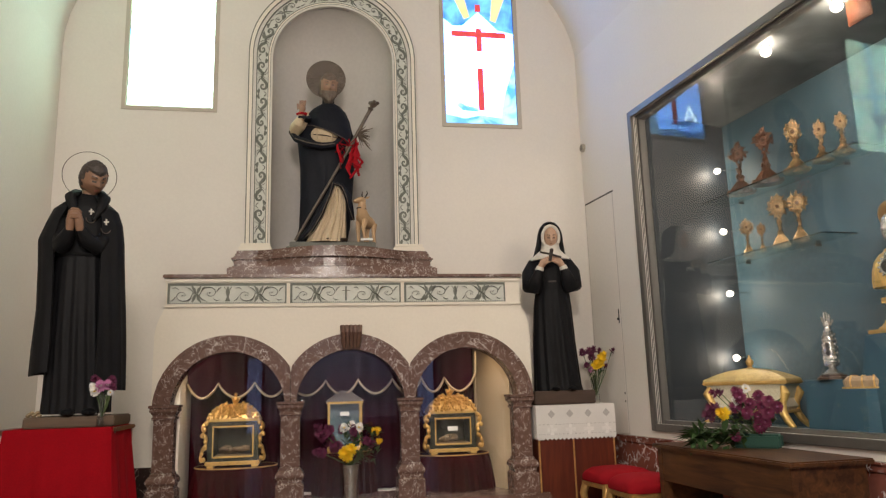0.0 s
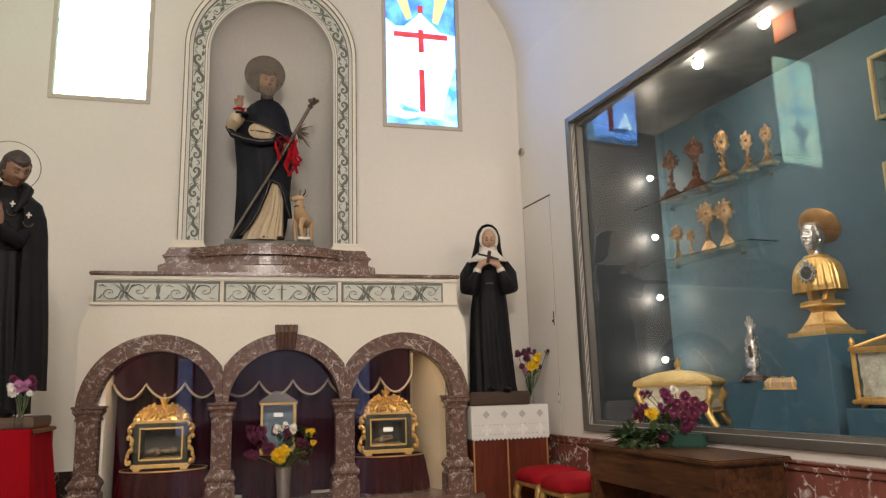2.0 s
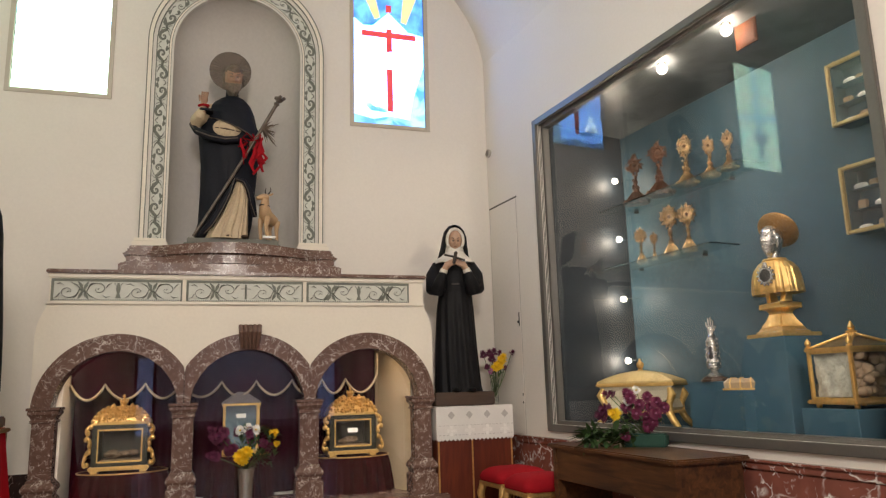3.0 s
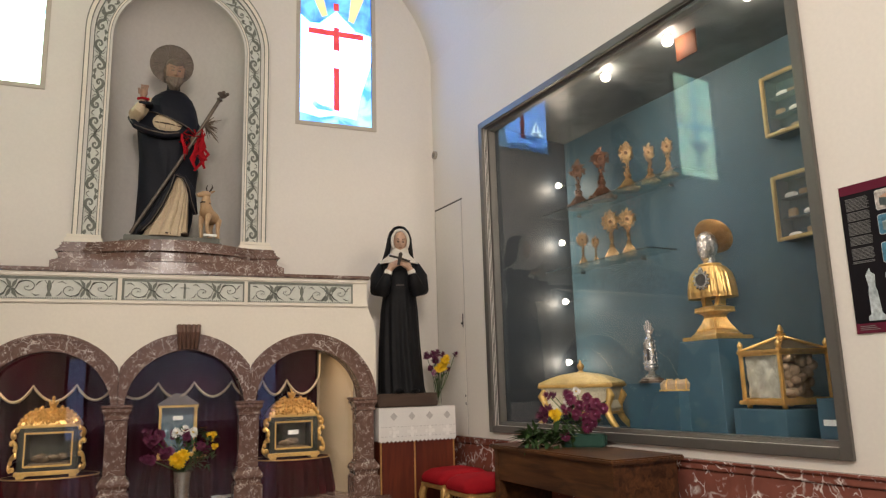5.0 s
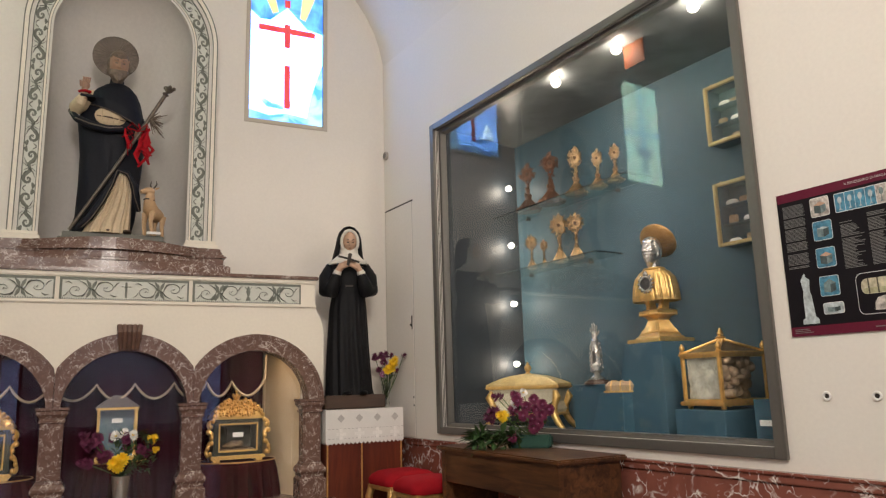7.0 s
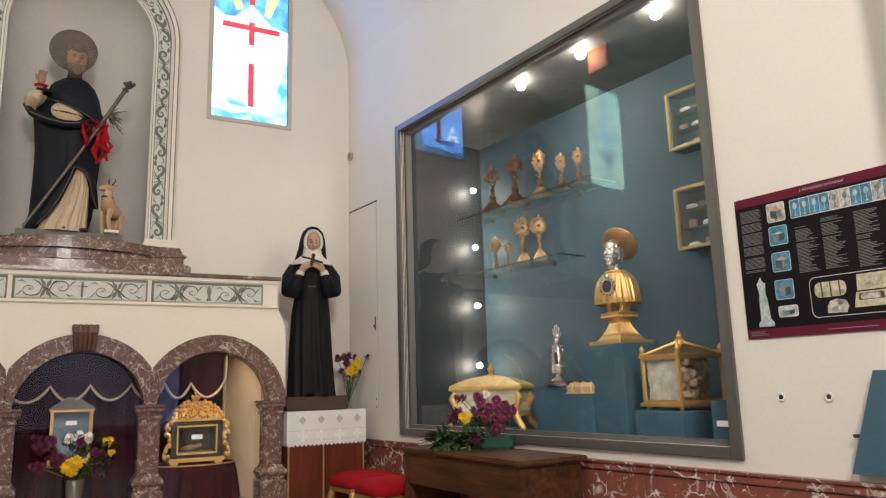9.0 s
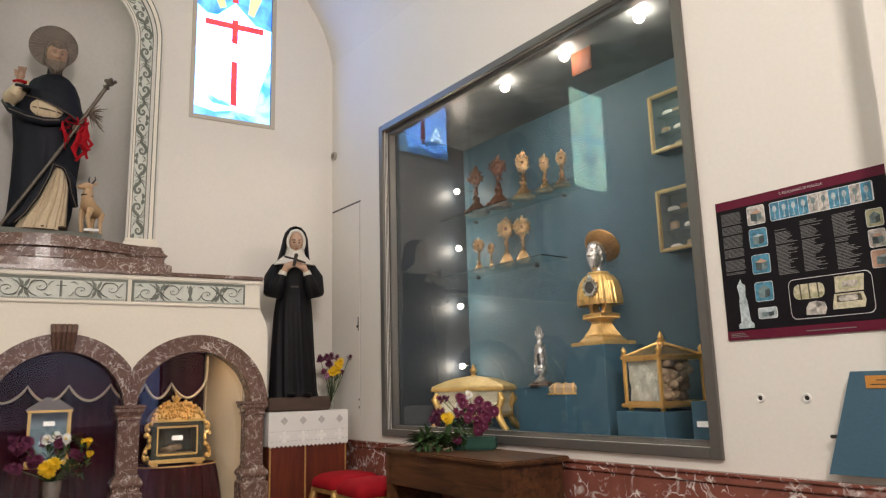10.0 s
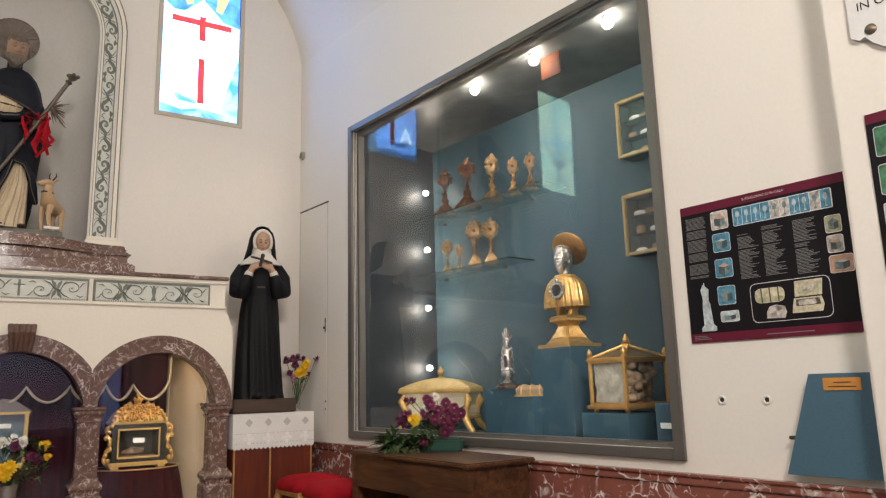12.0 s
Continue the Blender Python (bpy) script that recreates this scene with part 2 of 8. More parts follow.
def loft(bm, rings, mi=0, cap=True):
    """Rings of equal length, each a list of points, joined into a skin."""
    vr = [[bm.verts.new(p) for p in r] for r in rings]
    n = len(vr[0])
    for a, b in zip(vr, vr[1:]):
        for i in range(n):
            bm.faces.new((a[i], a[(i + 1) % n], b[(i + 1) % n], b[i])).material_index = mi
    if cap:
        bm.faces.new(vr[0][::-1]).material_index = mi
        bm.faces.new(vr[-1]).material_index = mi
    return bm


def lathe(bm, prof, seg=16, mi=0, at=(0, 0, 0), square=False, sx=1.0, sy=1.0):
    """A turned body: (radius, height) pairs."""
    rings = []
    for r, z in prof:
        ring = []
        for i in range(4 if square else seg):
            a = 2 * math.pi * (i + (0.5 if square else 0)) / (4 if square else seg)
            k = r * (math.sqrt(2) if square else 1)
            ring.append((at[0] + k * math.cos(a) * sx, at[1] + k * math.sin(a) * sy, at[2] + z))
        rings.append(ring)
    return loft(bm, rings, mi)


def ball(bm, c, r, mi=0, seg=12, rot=None):
    """An ellipsoid; r is one radius or three."""
    r = (r, r, r) if isinstance(r, (int, float)) else r
    rings = []
    h = seg // 2 + 1
    for j in range(h + 1):
        p = math.pi * (j / h * 0.96 + 0.02) - math.pi / 2
        ring = []
        for i in range(seg):
            a = 2 * math.pi * i / seg
            v = Vector((r[0] * math.cos(p) * math.cos(a), r[1] * math.cos(p) * math.sin(a), r[2] * math.sin(p)))
            if rot is not None:
                v = rot @ v
            ring.append(Vector(c) + v)
        rings.append(ring)
    return loft(bm, rings, mi)


def tube(bm, pts, r, seg=8, mi=0, closed=False, flat=1.0):
    """A rod along points; r one radius or one for each point."""
    P = [Vector(p) for p in pts]
    n = len(P)
    rs = r if isinstance(r, (list, tuple)) else [r] * n
    rings = []
    up = None
    for i in range(n):
        d = (P[(i + 1) % n] - P[i - 1]) if closed else (P[min(i + 1, n - 1)] - P[max(i - 1, 0)])
        d.normalize()
        if up is None:
            up = Vector((0, 0, 1)) if abs(d.z) < 0.9 else Vector((0, 1, 0))
        s = d.cross(up)
        if s.length < 1e-4:
            s = d.cross(Vector((1, 0, 0)))
        s.normalize()
        up = s.cross(d).normalized()
        rings.append([P[i] + rs[i] * (math.cos(2 * math.pi * k / seg) * s + flat * math.sin(2 * math.pi * k / seg) * up) for k in range(seg)])
    if closed:
        rings.append(rings[0])
        vr = [[bm.verts.new(p) for p in q] for q in rings[:-1]]
        for a, b in zip(vr, vr[1:] + vr[:1]):
            for i in range(seg):
                bm.faces.new((a[i], a[(i + 1) % seg], b[(i + 1) % seg], b[i])).material_index = mi
        return bm
    return loft(bm, rings, mi)


def arc(cx, cz, r, a0, a1, n, rz=None):
    return [(cx + r * math.cos(radians(a0 + (a1 - a0) * i / n)), cz + (rz or r) * math.sin(radians(a0 + (a1 - a0) * i / n))) for i in range(n + 1)]


# ---- the chapel's shell ----
YW, XL, XC = 6.7, -2.34, 2.637            # altar wall, side wall, far corner of the case wall
LEAN = 6.025                              # the case wall opens by this angle towards the visitor
WALL = pose(XC, YW, 0, 0, 0, -90 + LEAN)  # x along the case wall towards the visitor, y into it
FRONT = 6.15                              # face of the altar
ARCHES, COLUMNS = (-0.71, 0.271, 1.25), (-1.2, -0.219, 0.761, 1.73)


def wall_grid(bm, xs, zs, holes, y0, y1):
    """Blocks between the lines xs and zs, left out where a hole (x0, x1, z0, z1) is."""
    for a, b in zip(xs, xs[1:]):
        for c, d in zip(zs, zs[1:]):
            mx, mz = (a + b) / 2, (c + d) / 2
            if not any(h[0] < mx < h[1] and h[2] < mz < h[3] for h in holes):
                v = [bm.verts.new(p) for p in ((a, y0, c), (b, y0, c), (b, y0, d), (a, y0, d), (a, y1, c), (b, y1, c), (b, y1, d), (a, y1, d))]
                for q in ((0, 1, 2, 3), (7, 6, 5, 4), (0, 4, 5, 1), (1, 5, 6, 2), (2, 6, 7, 3), (3, 7, 4, 0)):
                    bm.faces.new([v[i] for i in q])
    bmesh.ops.remove_doubles(bm, verts=bm.verts, dist=1e-5)
    return bm


NX, NR, NZ = 0.138, 0.578, 4.418           # niche: middle, half width, spring of its arch
WIN_L, WIN_R = (-1.76, -0.99, 3.895, 5.35), (1.25, 1.985, 3.83, 5.35)
bm = B()
holes = [WIN_L, WIN_R, (NX - NR, NX + NR, 2.3, NZ + NR), (-1.12, 1.64, 0.36, 1.75)]
wall_grid(bm, sorted({XL - 0.1, XC + 0.25, -1.76, -0.99, 1.25, 1.985, NX - NR, NX + NR, -1.12, 1.64}),
          sorted({-0.1, 6.7, 3.895, 3.83, 5.35, 2.3, NZ + NR, 0.36, 1.75}), holes, YW, YW + 0.35)
for s in (1, -1):
    pts = [(NX + s * NR, NZ + NR), (NX + s * NR, NZ)] + [(NX + s * NR * math.cos(radians(a)), NZ + NR * math.sin(radians(a))) for a in range(6, 91, 6)]
    prism(bm, pts, YW, YW + 0.34)
structure("wall_north", bm, PLASTER, "cream plaster altar wall with a round-headed niche and two windows", "wall")

# niche: half round on plan, with a half dome
bm = B()
rows = []
for j in range(14):
    z = 2.3 + (NZ - 2.3) * j / 13
    rows.append([(NX - NR * math.cos(math.pi * i / 24), YW + 0.45 * math.sin(math.pi * i / 24), z) for i in range(25)])
for j in range(1, 12):
    p = math.pi / 2 * j / 11.001
    rows.append([(NX - NR * math.cos(p) * math.cos(math.pi * i / 24), YW + 0.45 * math.cos(p) * math.sin(math.pi * i / 24), NZ + NR * math.sin(p)) for i in range(25)])
vr = [[bm.verts.new(p) for p in r] for r in rows]
for a, b in zip(vr, vr[1:]):
    for i in range(24):
        bm.faces.new((a[i], a[i + 1], b[i + 1], b[i]))
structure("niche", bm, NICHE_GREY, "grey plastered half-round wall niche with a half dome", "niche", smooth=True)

# case wall, with the opening of the display case
CA0, CA1, CZ0, CZ1, CD = 1.022, 4.138, 0.903, 3.552, 0.91   # opening
FZ, TZ = 0.875, 3.57                      # floor and ceiling of the recess behind it
bm = B()
wall_grid(bm, [-0.3, CA0, CA1, 11.5], [-0.1, CZ0, CZ1, 6.7], [(CA0, CA1, CZ0, CZ1)], 0.0, 0.12)
structure("wall_east", bm, PLASTER, "cream plaster side wall with a large glazed display recess", "wall", m=WALL)
bm = B()
box(bm, 5.177, 7.4, -0.20, -0.002, 0, 5.2, 0.012)
structure("pier", bm, PLASTER, "broad cream plaster pier standing out from the side wall", "pier", m=WALL)
bm = B()
box(bm, XL - 0.3, XL, -4.6, YW + 0.02, -0.1, 6.7)
structure("wall_west", bm, PLASTER, "cream plaster side wall", "wall")
bm = B()
wall_grid(bm, [XL - 0.3, -1.2, 2.9, 4.4], [-0.1, 3.4, 6.7], [(-1.2, 2.9, -0.1, 3.4)], -4.9, -4.6)
structure("wall_south", bm, PLASTER, "cream plaster end wall with a wide opening to the nave", "wall")
bm = B()
box(bm, XL - 0.3, 4.4, -9.2, -9.0, -0.1, 4.0)
box(bm, XL - 0.5, XL - 0.3, -9.2, -4.9, -0.1, 4.0)
box(bm, 4.4, 4.6, -9.2, -4.9, -0.1, 4.0)
structure("wall_nave", bm, PLASTER, "plaster walls of the nave beyond the chapel", "wall")
bm = B()
box(bm, XL - 0.5, 4.6, -9.2, -4.9, 4.0, 4.1)
structure("ceiling_nave", bm, PLASTER, "plaster ceiling of the nave", "ceiling")
# emissive panes added on solid walls for the blue streaks reflected in the arches
NAVE_GLOW = mat("nave_door_glass", (0.2, 0.25, 0.35), 0.3)
NAVE_GLOW.node_tree.nodes["Principled BSDF"].inputs["Emission Color"].default_value = (0.42, 0.50, 0.92, 1)
NAVE_GLOW.node_tree.nodes["Principled BSDF"].inputs["Emission Strength"].default_value = 0.8
for k, (x, y, w, z0, z1) in enumerate(((-1.42, -4.6, 0.32, 0.35, 2.0), (3.15, -9.0, 0.5, 0.45, 2.5))):
    nd = thing("door_%d" % (k + 2), pose(x, y, 0), "narrow glazed door to the daylight, seen as a reflection", "door")
    nd["kind"] = "structure"
    bm = B()
    box(bm, -w / 2, w / 2, 0.004, 0.012, z0, z1)
    part("pane", bm, NAVE_GLOW, nd, "bluish glowing pane")
    for a, b in ((-w / 2 - 0.06, -w / 2), (w / 2, w / 2 + 0.06)):
        bm = B()
        box(bm, a, b, 0.002, 0.03, z0, z1 + 0.06, 0.004)
        part("door_frame", bm, DARK_WOOD, nd)
for k in range(3):
    bm = B()
    box(bm, -1.2, 2.9, -9.0, -4.0 - 0.32 * k, 0.0 if k == 0 else 0.15 * k, 0.15 * (k + 1) - 0.001, 0.01)
    structure("step_%d" % (k + 1), bm, FLOOR, "grey stone step up to the nave", "step")
bm = B()
box(bm, XL - 0.5, 4.6, -9.2, YW + 1.0, -0.1, 0.0)
structure("floor", bm, FLOOR, "polished brownish stone floor", "floor")

# vault
bm = B()
rows = []
for y in (YW + 0.01, 3.0, 0.0, -4.65):
    xr = XC + (YW - y) * math.tan(radians(LEAN)) + 0.01
    cx, rx = (XL + xr) / 2, (xr - XL) / 2
    rows.append([(x, y, z) for x, z in arc(cx, 4.45, rx, 180, 0, 32, 1.75)])
inner = [[bm.verts.new(p) for p in r] for r in rows]
outer = [[bm.verts.new((p[0], p[1], p[2] + 0.15)) for p in r] for r in rows]
for vr in (inner, outer):
    for a, b in zip(vr, vr[1:]):
        for i in range(32):
            bm.faces.new((a[i], a[i + 1], b[i + 1], b[i]))
structure("ceiling", bm, PLASTER, "white plastered barrel vault", "ceiling", smooth=True)

# marble dado with a moulded top
dado = thing("dado_east", WALL, "dark red veined marble dado with a moulded top", "dado")
dado["kind"] = "structure"
bm = B()
box(bm, 0.0, 5.235, -0.022, -0.001, 0.0, 0.735)
part("backing", bm, DARK_MARBLE, dado)
for k in range(4):
    bm = B()
    box(bm, 1.3085 * k + 0.0006, min(1.3085 * (k + 1) - 0.0006, 5.233), -0.031, -0.0215, 0.002, 0.732, 0.0015)
    part("panel", bm, RED_MARBLE, dado)
bm = B()
box(bm, 0.0, 5.235, -0.045, -0.001, 0.736, 0.775, 0.006)
box(bm, 0.0, 5.235, -0.055, -0.001, 0.777, 0.792, 0.004)
part("top_moulding", bm, RED_MARBLE, dado)
bm = B()
box(bm, XL, -1.3, YW - 0.03, YW - 0.001, 0.0, 0.65, 0.004)
structure("dado_north", bm, DARK_MARBLE, "near-black veined marble dado", "dado")

# hidden door flush with the case wall
door = thing("door_1", WALL, "white painted flush door in the plaster wall, closed", "door")
door["kind"] = "structure"
bm = B()
box(bm, 0.03, 0.555, -0.006, -0.0005, 0.80, 2.99, 0.003)
part("leaf", bm, PLASTER, door)
bm = B()
box(bm, 0.018, 0.03, -0.003, -0.0005, 0.80, 3.0)
box(bm, 0.555, 0.565, -0.003, -0.0005, 0.80, 3.0)
part("joint", bm, mat("door_joint", (0.56, 0.52, 0.47), 0.9), door, "thin shaded joint")
bm = B()
box(bm, 0.018, 0.575, -0.0045, -0.0005, 2.99, 3.006)
part("head_joint", bm, mat("door_head_joint", (0.10, 0.09, 0.08), 0.9), door, "dark open joint over the leaf")
bm = B()
box(bm, 0.525, 0.54, -0.012, -0.005, 1.77, 1.90, 0.003)
ball(bm, (0.533, -0.018, 1.81), 0.012)
part("lock_plate", bm, STEEL_DARK, door, "small dark lock plate")
for z in (1.07, 1.14):
    bm = B()
    box(bm, 0.535, 0.545, -0.01, -0.004, z, z + 0.02)
    part("screw", bm, STEEL_DARK, door)

vent = thing("wall_vent", WALL @ pose(0.06, -0.004, 3.585), "small round grey vent plug in the wall corner", "vent")
bm = B()
tube(bm, [(0, 0.003, 0), (0, -0.02, 0)], 0.042, 16)
part("rim", bm, mat("vent_grey", (0.42, 0.39, 0.34), 0.7), vent)
bm = B()
tube(bm, [(0, -0.021, 0), (0, -0.024, 0)], 0.028, 16)
part("grille", bm, mat("vent_dark", (0.22, 0.2, 0.17), 0.8), vent)
for a in (4.42, 4.648):
    v = thing("wall_socket_hole", WALL @ pose(a, -0.001, 1.15), "small round white-rimmed cable hole in the wall", "cable hole", "cable holes")
    bm = B()
    tube(bm, [(0.017 * math.cos(k * math.pi / 8), -0.004, 0.017 * math.sin(k * math.pi / 8)) for k in range(16)], 0.006, 6, closed=True)
    part("rim", bm, mat("white_plastic", (0.75, 0.73, 0.68), 0.4), v)
    bm = B()
    tube(bm, [(0, 0.0, 0), (0, -0.003, 0)], 0.013, 12)
    part("hole", bm, mat("dark_hole", (0.03, 0.025, 0.02), 0.9), v)

# ---- windows ----
SUNNY = 8.2
G_WHITE = backlit("window_white", (0.145, 0.39, 1.0), SUNNY * 0.95, (0.13, 0.33, 0.88), 3.5, 0.36, 0.5)
G_BLUE = backlit("window_blue", (0.10, 0.38, 1.0), SUNNY * 0.28, (0.03, 0.16, 0.75), 5, 0.38, 0.62)
G_SKY = backlit("window_sky", (0.36, 0.7, 1.0), SUNNY * 0.26, (0.07, 0.32, 0.9), 6, 0.4, 0.6)
G_RED = backlit("window_red", (1.0, 0.05, 0.05), SUNNY * 0.11, (0.85, 0.02, 0.04), 9)
G_YELLOW = backlit("window_yellow", (1.0, 0.9, 0.35), SUNNY * 0.13, (0.95, 0.85, 0.45), 6)
G_PALE = backlit("window_pale_green", (0.72, 1.0, 0.70), SUNNY * 0.95, (0.5, 0.95, 0.8), 3, 0.4, 0.6)
G_TEAL = backlit("window_pale_blue", (0.30, 0.62, 0.95), SUNNY * 0.56, (0.2, 0.55, 0.85), 8)
G_GREY = backlit("window_grey", (0.36, 0.5, 0.56), SUNNY * 0.36, (0.45, 0.62, 0.7), 8)
G_LETTER = backlit("window_letter", (0.62, 0.9, 1.0), SUNNY * 1.7, (0.6, 0.88, 0.95), 8)


def window(name, w, label):
    x0, x1, z0, z1 = w
    ob = tagged(thing(name, pose(0, YW, 0), label, "window"), kind="structure")
    bm = B()
    for q in ((x0 - 0.042, x0, z0 - 0.042, z1 + 0.042), (x1, x1 + 0.042, z0 - 0.042, z1 + 0.042), (x0, x1, z0 - 0.042, z0), (x0, x1, z1, z1 + 0.042)):
        box(bm, q[0], q[1], -0.012, 0.03, q[2], q[3], 0.004)
    part("window_frame", bm, WINDOW_FRAME, ob)
    return ob


def pane(name, pts, material, parent, y, label=""):
    bm = B()
    prism(bm, pts, y, y + 0.004)
    return part(name, bm, material, parent, label)


wr = window("window_2", WIN_R, "backlit painted window with a red cross over white and blue clouds")
x0, x1, z0, z1 = WIN_R
w, mid = x1 - x0, 1.617
pane("glass", [(x0, z0), (x1, z0), (x1, z1), (x0, z1)], G_WHITE, wr, 0.03, "white glowing painted glass")
pane("sky_pane", [(x0, 4.98), (x0 + 0.10, 4.90), (x0 + 0.2, 4.93), (mid, 5.02), (x1 - 0.2, 4.92), (x1 - 0.1, 4.86), (x1, 4.84), (x1, z1), (x0, z1)], G_BLUE, wr, 0.024, "deep blue painted glass")
pane("ray_pane", [(x0 + 0.05, z1), (x0 + 0.22, 4.97), (x0 + 0.28, 5.0), (x0 + 0.2, z1)], G_YELLOW, wr, 0.018, "yellow ray of light")
pane("ray_pane", [(x1 - 0.2, z1), (x1 - 0.24, 4.97), (x1 - 0.18, 4.95), (x1 - 0.03, z1)], G_YELLOW, wr, 0.018, "yellow ray of light")
pane("cloud_pane", [(x1 - 0.17, z0), (x1, z0), (x1, 4.5), (x1 - 0.05, 4.35), (x1 - 0.03, 4.2), (x1 - 0.12, 4.12), (x1 - 0.10, 3.97)], G_SKY, wr, 0.024, "blue cloud")
pane("cloud_pane", [(x0, z0), (x1 - 0.17, z0), (x1 - 0.14, z0 + 0.07), (mid, z0 + 0.1), (x0 + 0.2, z0 + 0.06), (x0, z0 + 0.1)], G_SKY, wr, 0.023, "pale blue cloud")
pane("cloud_pane", [(x0 + 0.10, 4.10), (x0 + 0.2, 4.03), (mid - 0.03, 4.0), (mid - 0.03, 3.97), (x0 + 0.18, 3.98), (x0 + 0.09, 4.06)], G_SKY, wr, 0.022, "pale blue cloud")
pane("triangle_pane", [(mid - 0.2, 4.87), (mid + 0.2, 4.87), (mid, 5.06)], G_WHITE, wr, 0.015, "white triangle with an eye")
pane("eye", [(mid + 0.035 * math.cos(k * 0.524), 4.945 + 0.035 * math.sin(k * 0.524)) for k in range(12)], G_GREY, wr, 0.011)
pane("cross_head", [(mid - 0.028, 5.06), (mid + 0.028, 5.06), (mid + 0.028, 5.14), (mid - 0.028, 5.14)], G_RED, wr, 0.012, "red glass")
pane("cross_beam", [(mid - 0.285, 4.775), (mid + 0.285, 4.775), (mid + 0.285, 4.835), (mid - 0.285, 4.835)], G_RED, wr, 0.012, "red glass")
pane("cross_stem", [(mid - 0.028, 4.62), (mid + 0.03, 4.62), (mid + 0.03, 4.87), (mid - 0.028, 4.87)], G_RED, wr, 0.008, "red glass")
pane("cross_foot", [(mid - 0.026, 3.975), (mid + 0.034, 3.975), (mid + 0.03, 4.43), (mid - 0.028, 4.43)], G_RED, wr, 0.008, "red glass")
for cx, pts in ((mid - 0.2, ((-0.07, 0), (0, 0.17), (0.07, 0))),):
    bm = B()
    tube(bm, [(cx + pts[0][0], 0.012, 4.03), (cx, 0.012, 4.2), (cx + 0.07, 0.012, 4.03)], 0.014, 6)
    tube(bm, [(cx - 0.04, 0.012, 4.085), (cx + 0.04, 0.012, 4.085)], 0.011, 6)
    part("letter", bm, G_LETTER, wr, "pale letter A")

wl = window("window_1", WIN_L, "backlit painted window with a pale chalice and cross, nearly white")
x0, x1, z0, z1 = WIN_L
mid = (x0 + x1) / 2 - 0.02
pane("glass", [(x0, z0), (x1, z0), (x1, z1), (x0, z1)], G_PALE, wl, 0.03, "pale green and white glowing painted glass")
pane("cross_stem", [(mid - 0.035, 4.3), (mid + 0.035, 4.3), (mid + 0.035, z1), (mid - 0.035, z1)], G_TEAL, wl, 0.022, "pale blue cross")
pane("cross_beam", [(x0, 4.62), (x1, 4.56), (x1, 4.61), (x0, 4.68)], G_TEAL, wl, 0.018, "pale blue cross")
pane("chalice_bowl", [(mid - 0.2, 4.42), (mid - 0.14, 4.3), (mid - 0.02, 4.24), (mid + 0.1, 4.3), (mid + 0.17, 4.42), (mid, 4.38)], G_GREY, wl, 0.014, "greyish chalice")
pane("chalice_foot", [(mid - 0.03, 4.25), (mid + 0.02, 4.25), (mid + 0.06, 4.07), (mid - 0.07, 4.07)], G_GREY, wl, 0.012, "greyish chalice foot")
bm = B()
tube(bm, [(mid + 0.17, 0.014, 4.42), (mid + 0.25, 0.014, 4.56), (mid + 0.26, 0.014, 4.7), (mid + 0.33, 0.014, 4.8)], 0.012, 6)
part("brush_line", bm, G_GREY, wl)

# ---- niche frame: painted band with scrolls ----
frame_thing = thing("arched_surround", pose(NX, YW, 0), "moulded pale stucco surround with a painted green scroll band", "surround")


def head_z(r):
    """The arch is stilted a little towards its outer edge."""
    return NZ + 0.17 * (r - 0.578)


def band(name, r0, r1, y0, material, parent, zb, label=""):
    """An upright round-headed band from half width r0 to r1."""
    bm = B()
    o = [(r1, zb)] + [(x, z) for x, z in arc(0, head_z(r1), r1, 0, 180, 40)] + [(-r1, zb)]
    i = [(r0, zb)] + [(x, z) for x, z in arc(0, head_z(r0), r0, 0, 180, 40)] + [(-r0, zb)]
    for k in range(len(o) - 1):
        q = [i[k], o[k], o[k + 1], i[k + 1]]
        a = [bm.verts.new((x, y0, z)) for x, z in q]
        b = [bm.verts.new((x, 0.0, z)) for x, z in q]
        bm.faces.new(a)
        bm.faces.new((a[1], b[1], b[2], a[2]))
        bm.faces.new((a[0], a[3], b[3], b[0]))
    return part(name, bm, material, parent, label)


band("inner_moulding", 0.578, 0.598, -0.035, MOULD, frame_thing, 2.585)
band("inner_fillet", 0.598, 0.62, -0.022, STUCCO, frame_thing, 2.585)
band("painted_band", 0.62, 0.727, -0.012, PALE_GREEN, frame_thing, 2.585, "pale green ground with dark scrolls")
band("outer_fillet", 0.727, 0.762, -0.03, MOULD, frame_thing, 2.585)
band("inner_line", 0.617, 0.623, -0.0235, GREY_GREEN, frame_thing, 2.585)
band("middle_line", 0.724, 0.73, -0.0315, GREY_GREEN, frame_thing, 2.585)
band("outer_moulding", 0.762, 0.794, -0.045, STUCCO, frame_thing, 2.585)
band("outer_line", 0.794, 0.803, -0.047, GREY_GREEN, frame_thing, 2.585)
# dark lines laid in as colour for the shade between the mouldings
band("fillet_line", 0.759, 0.764, -0.0465, GREY_GREEN, frame_thing, 2.585)
band("edge_line", 0.596, 0.6, -0.0365, GREY_GREEN, frame_thing, 2.585)
for s in (-1, 1):
    bm = B()
    box(bm, s * 0.705 - 0.132, s * 0.705 + 0.132, -0.06, 0, 2.555, 2.587, 0.006)
    box(bm, s * 0.705 - 0.146, s * 0.705 + 0.146, -0.07, 0, 2.47, 2.555, 0.006)
    part("plinth_block", bm, STUCCO, frame_thing)


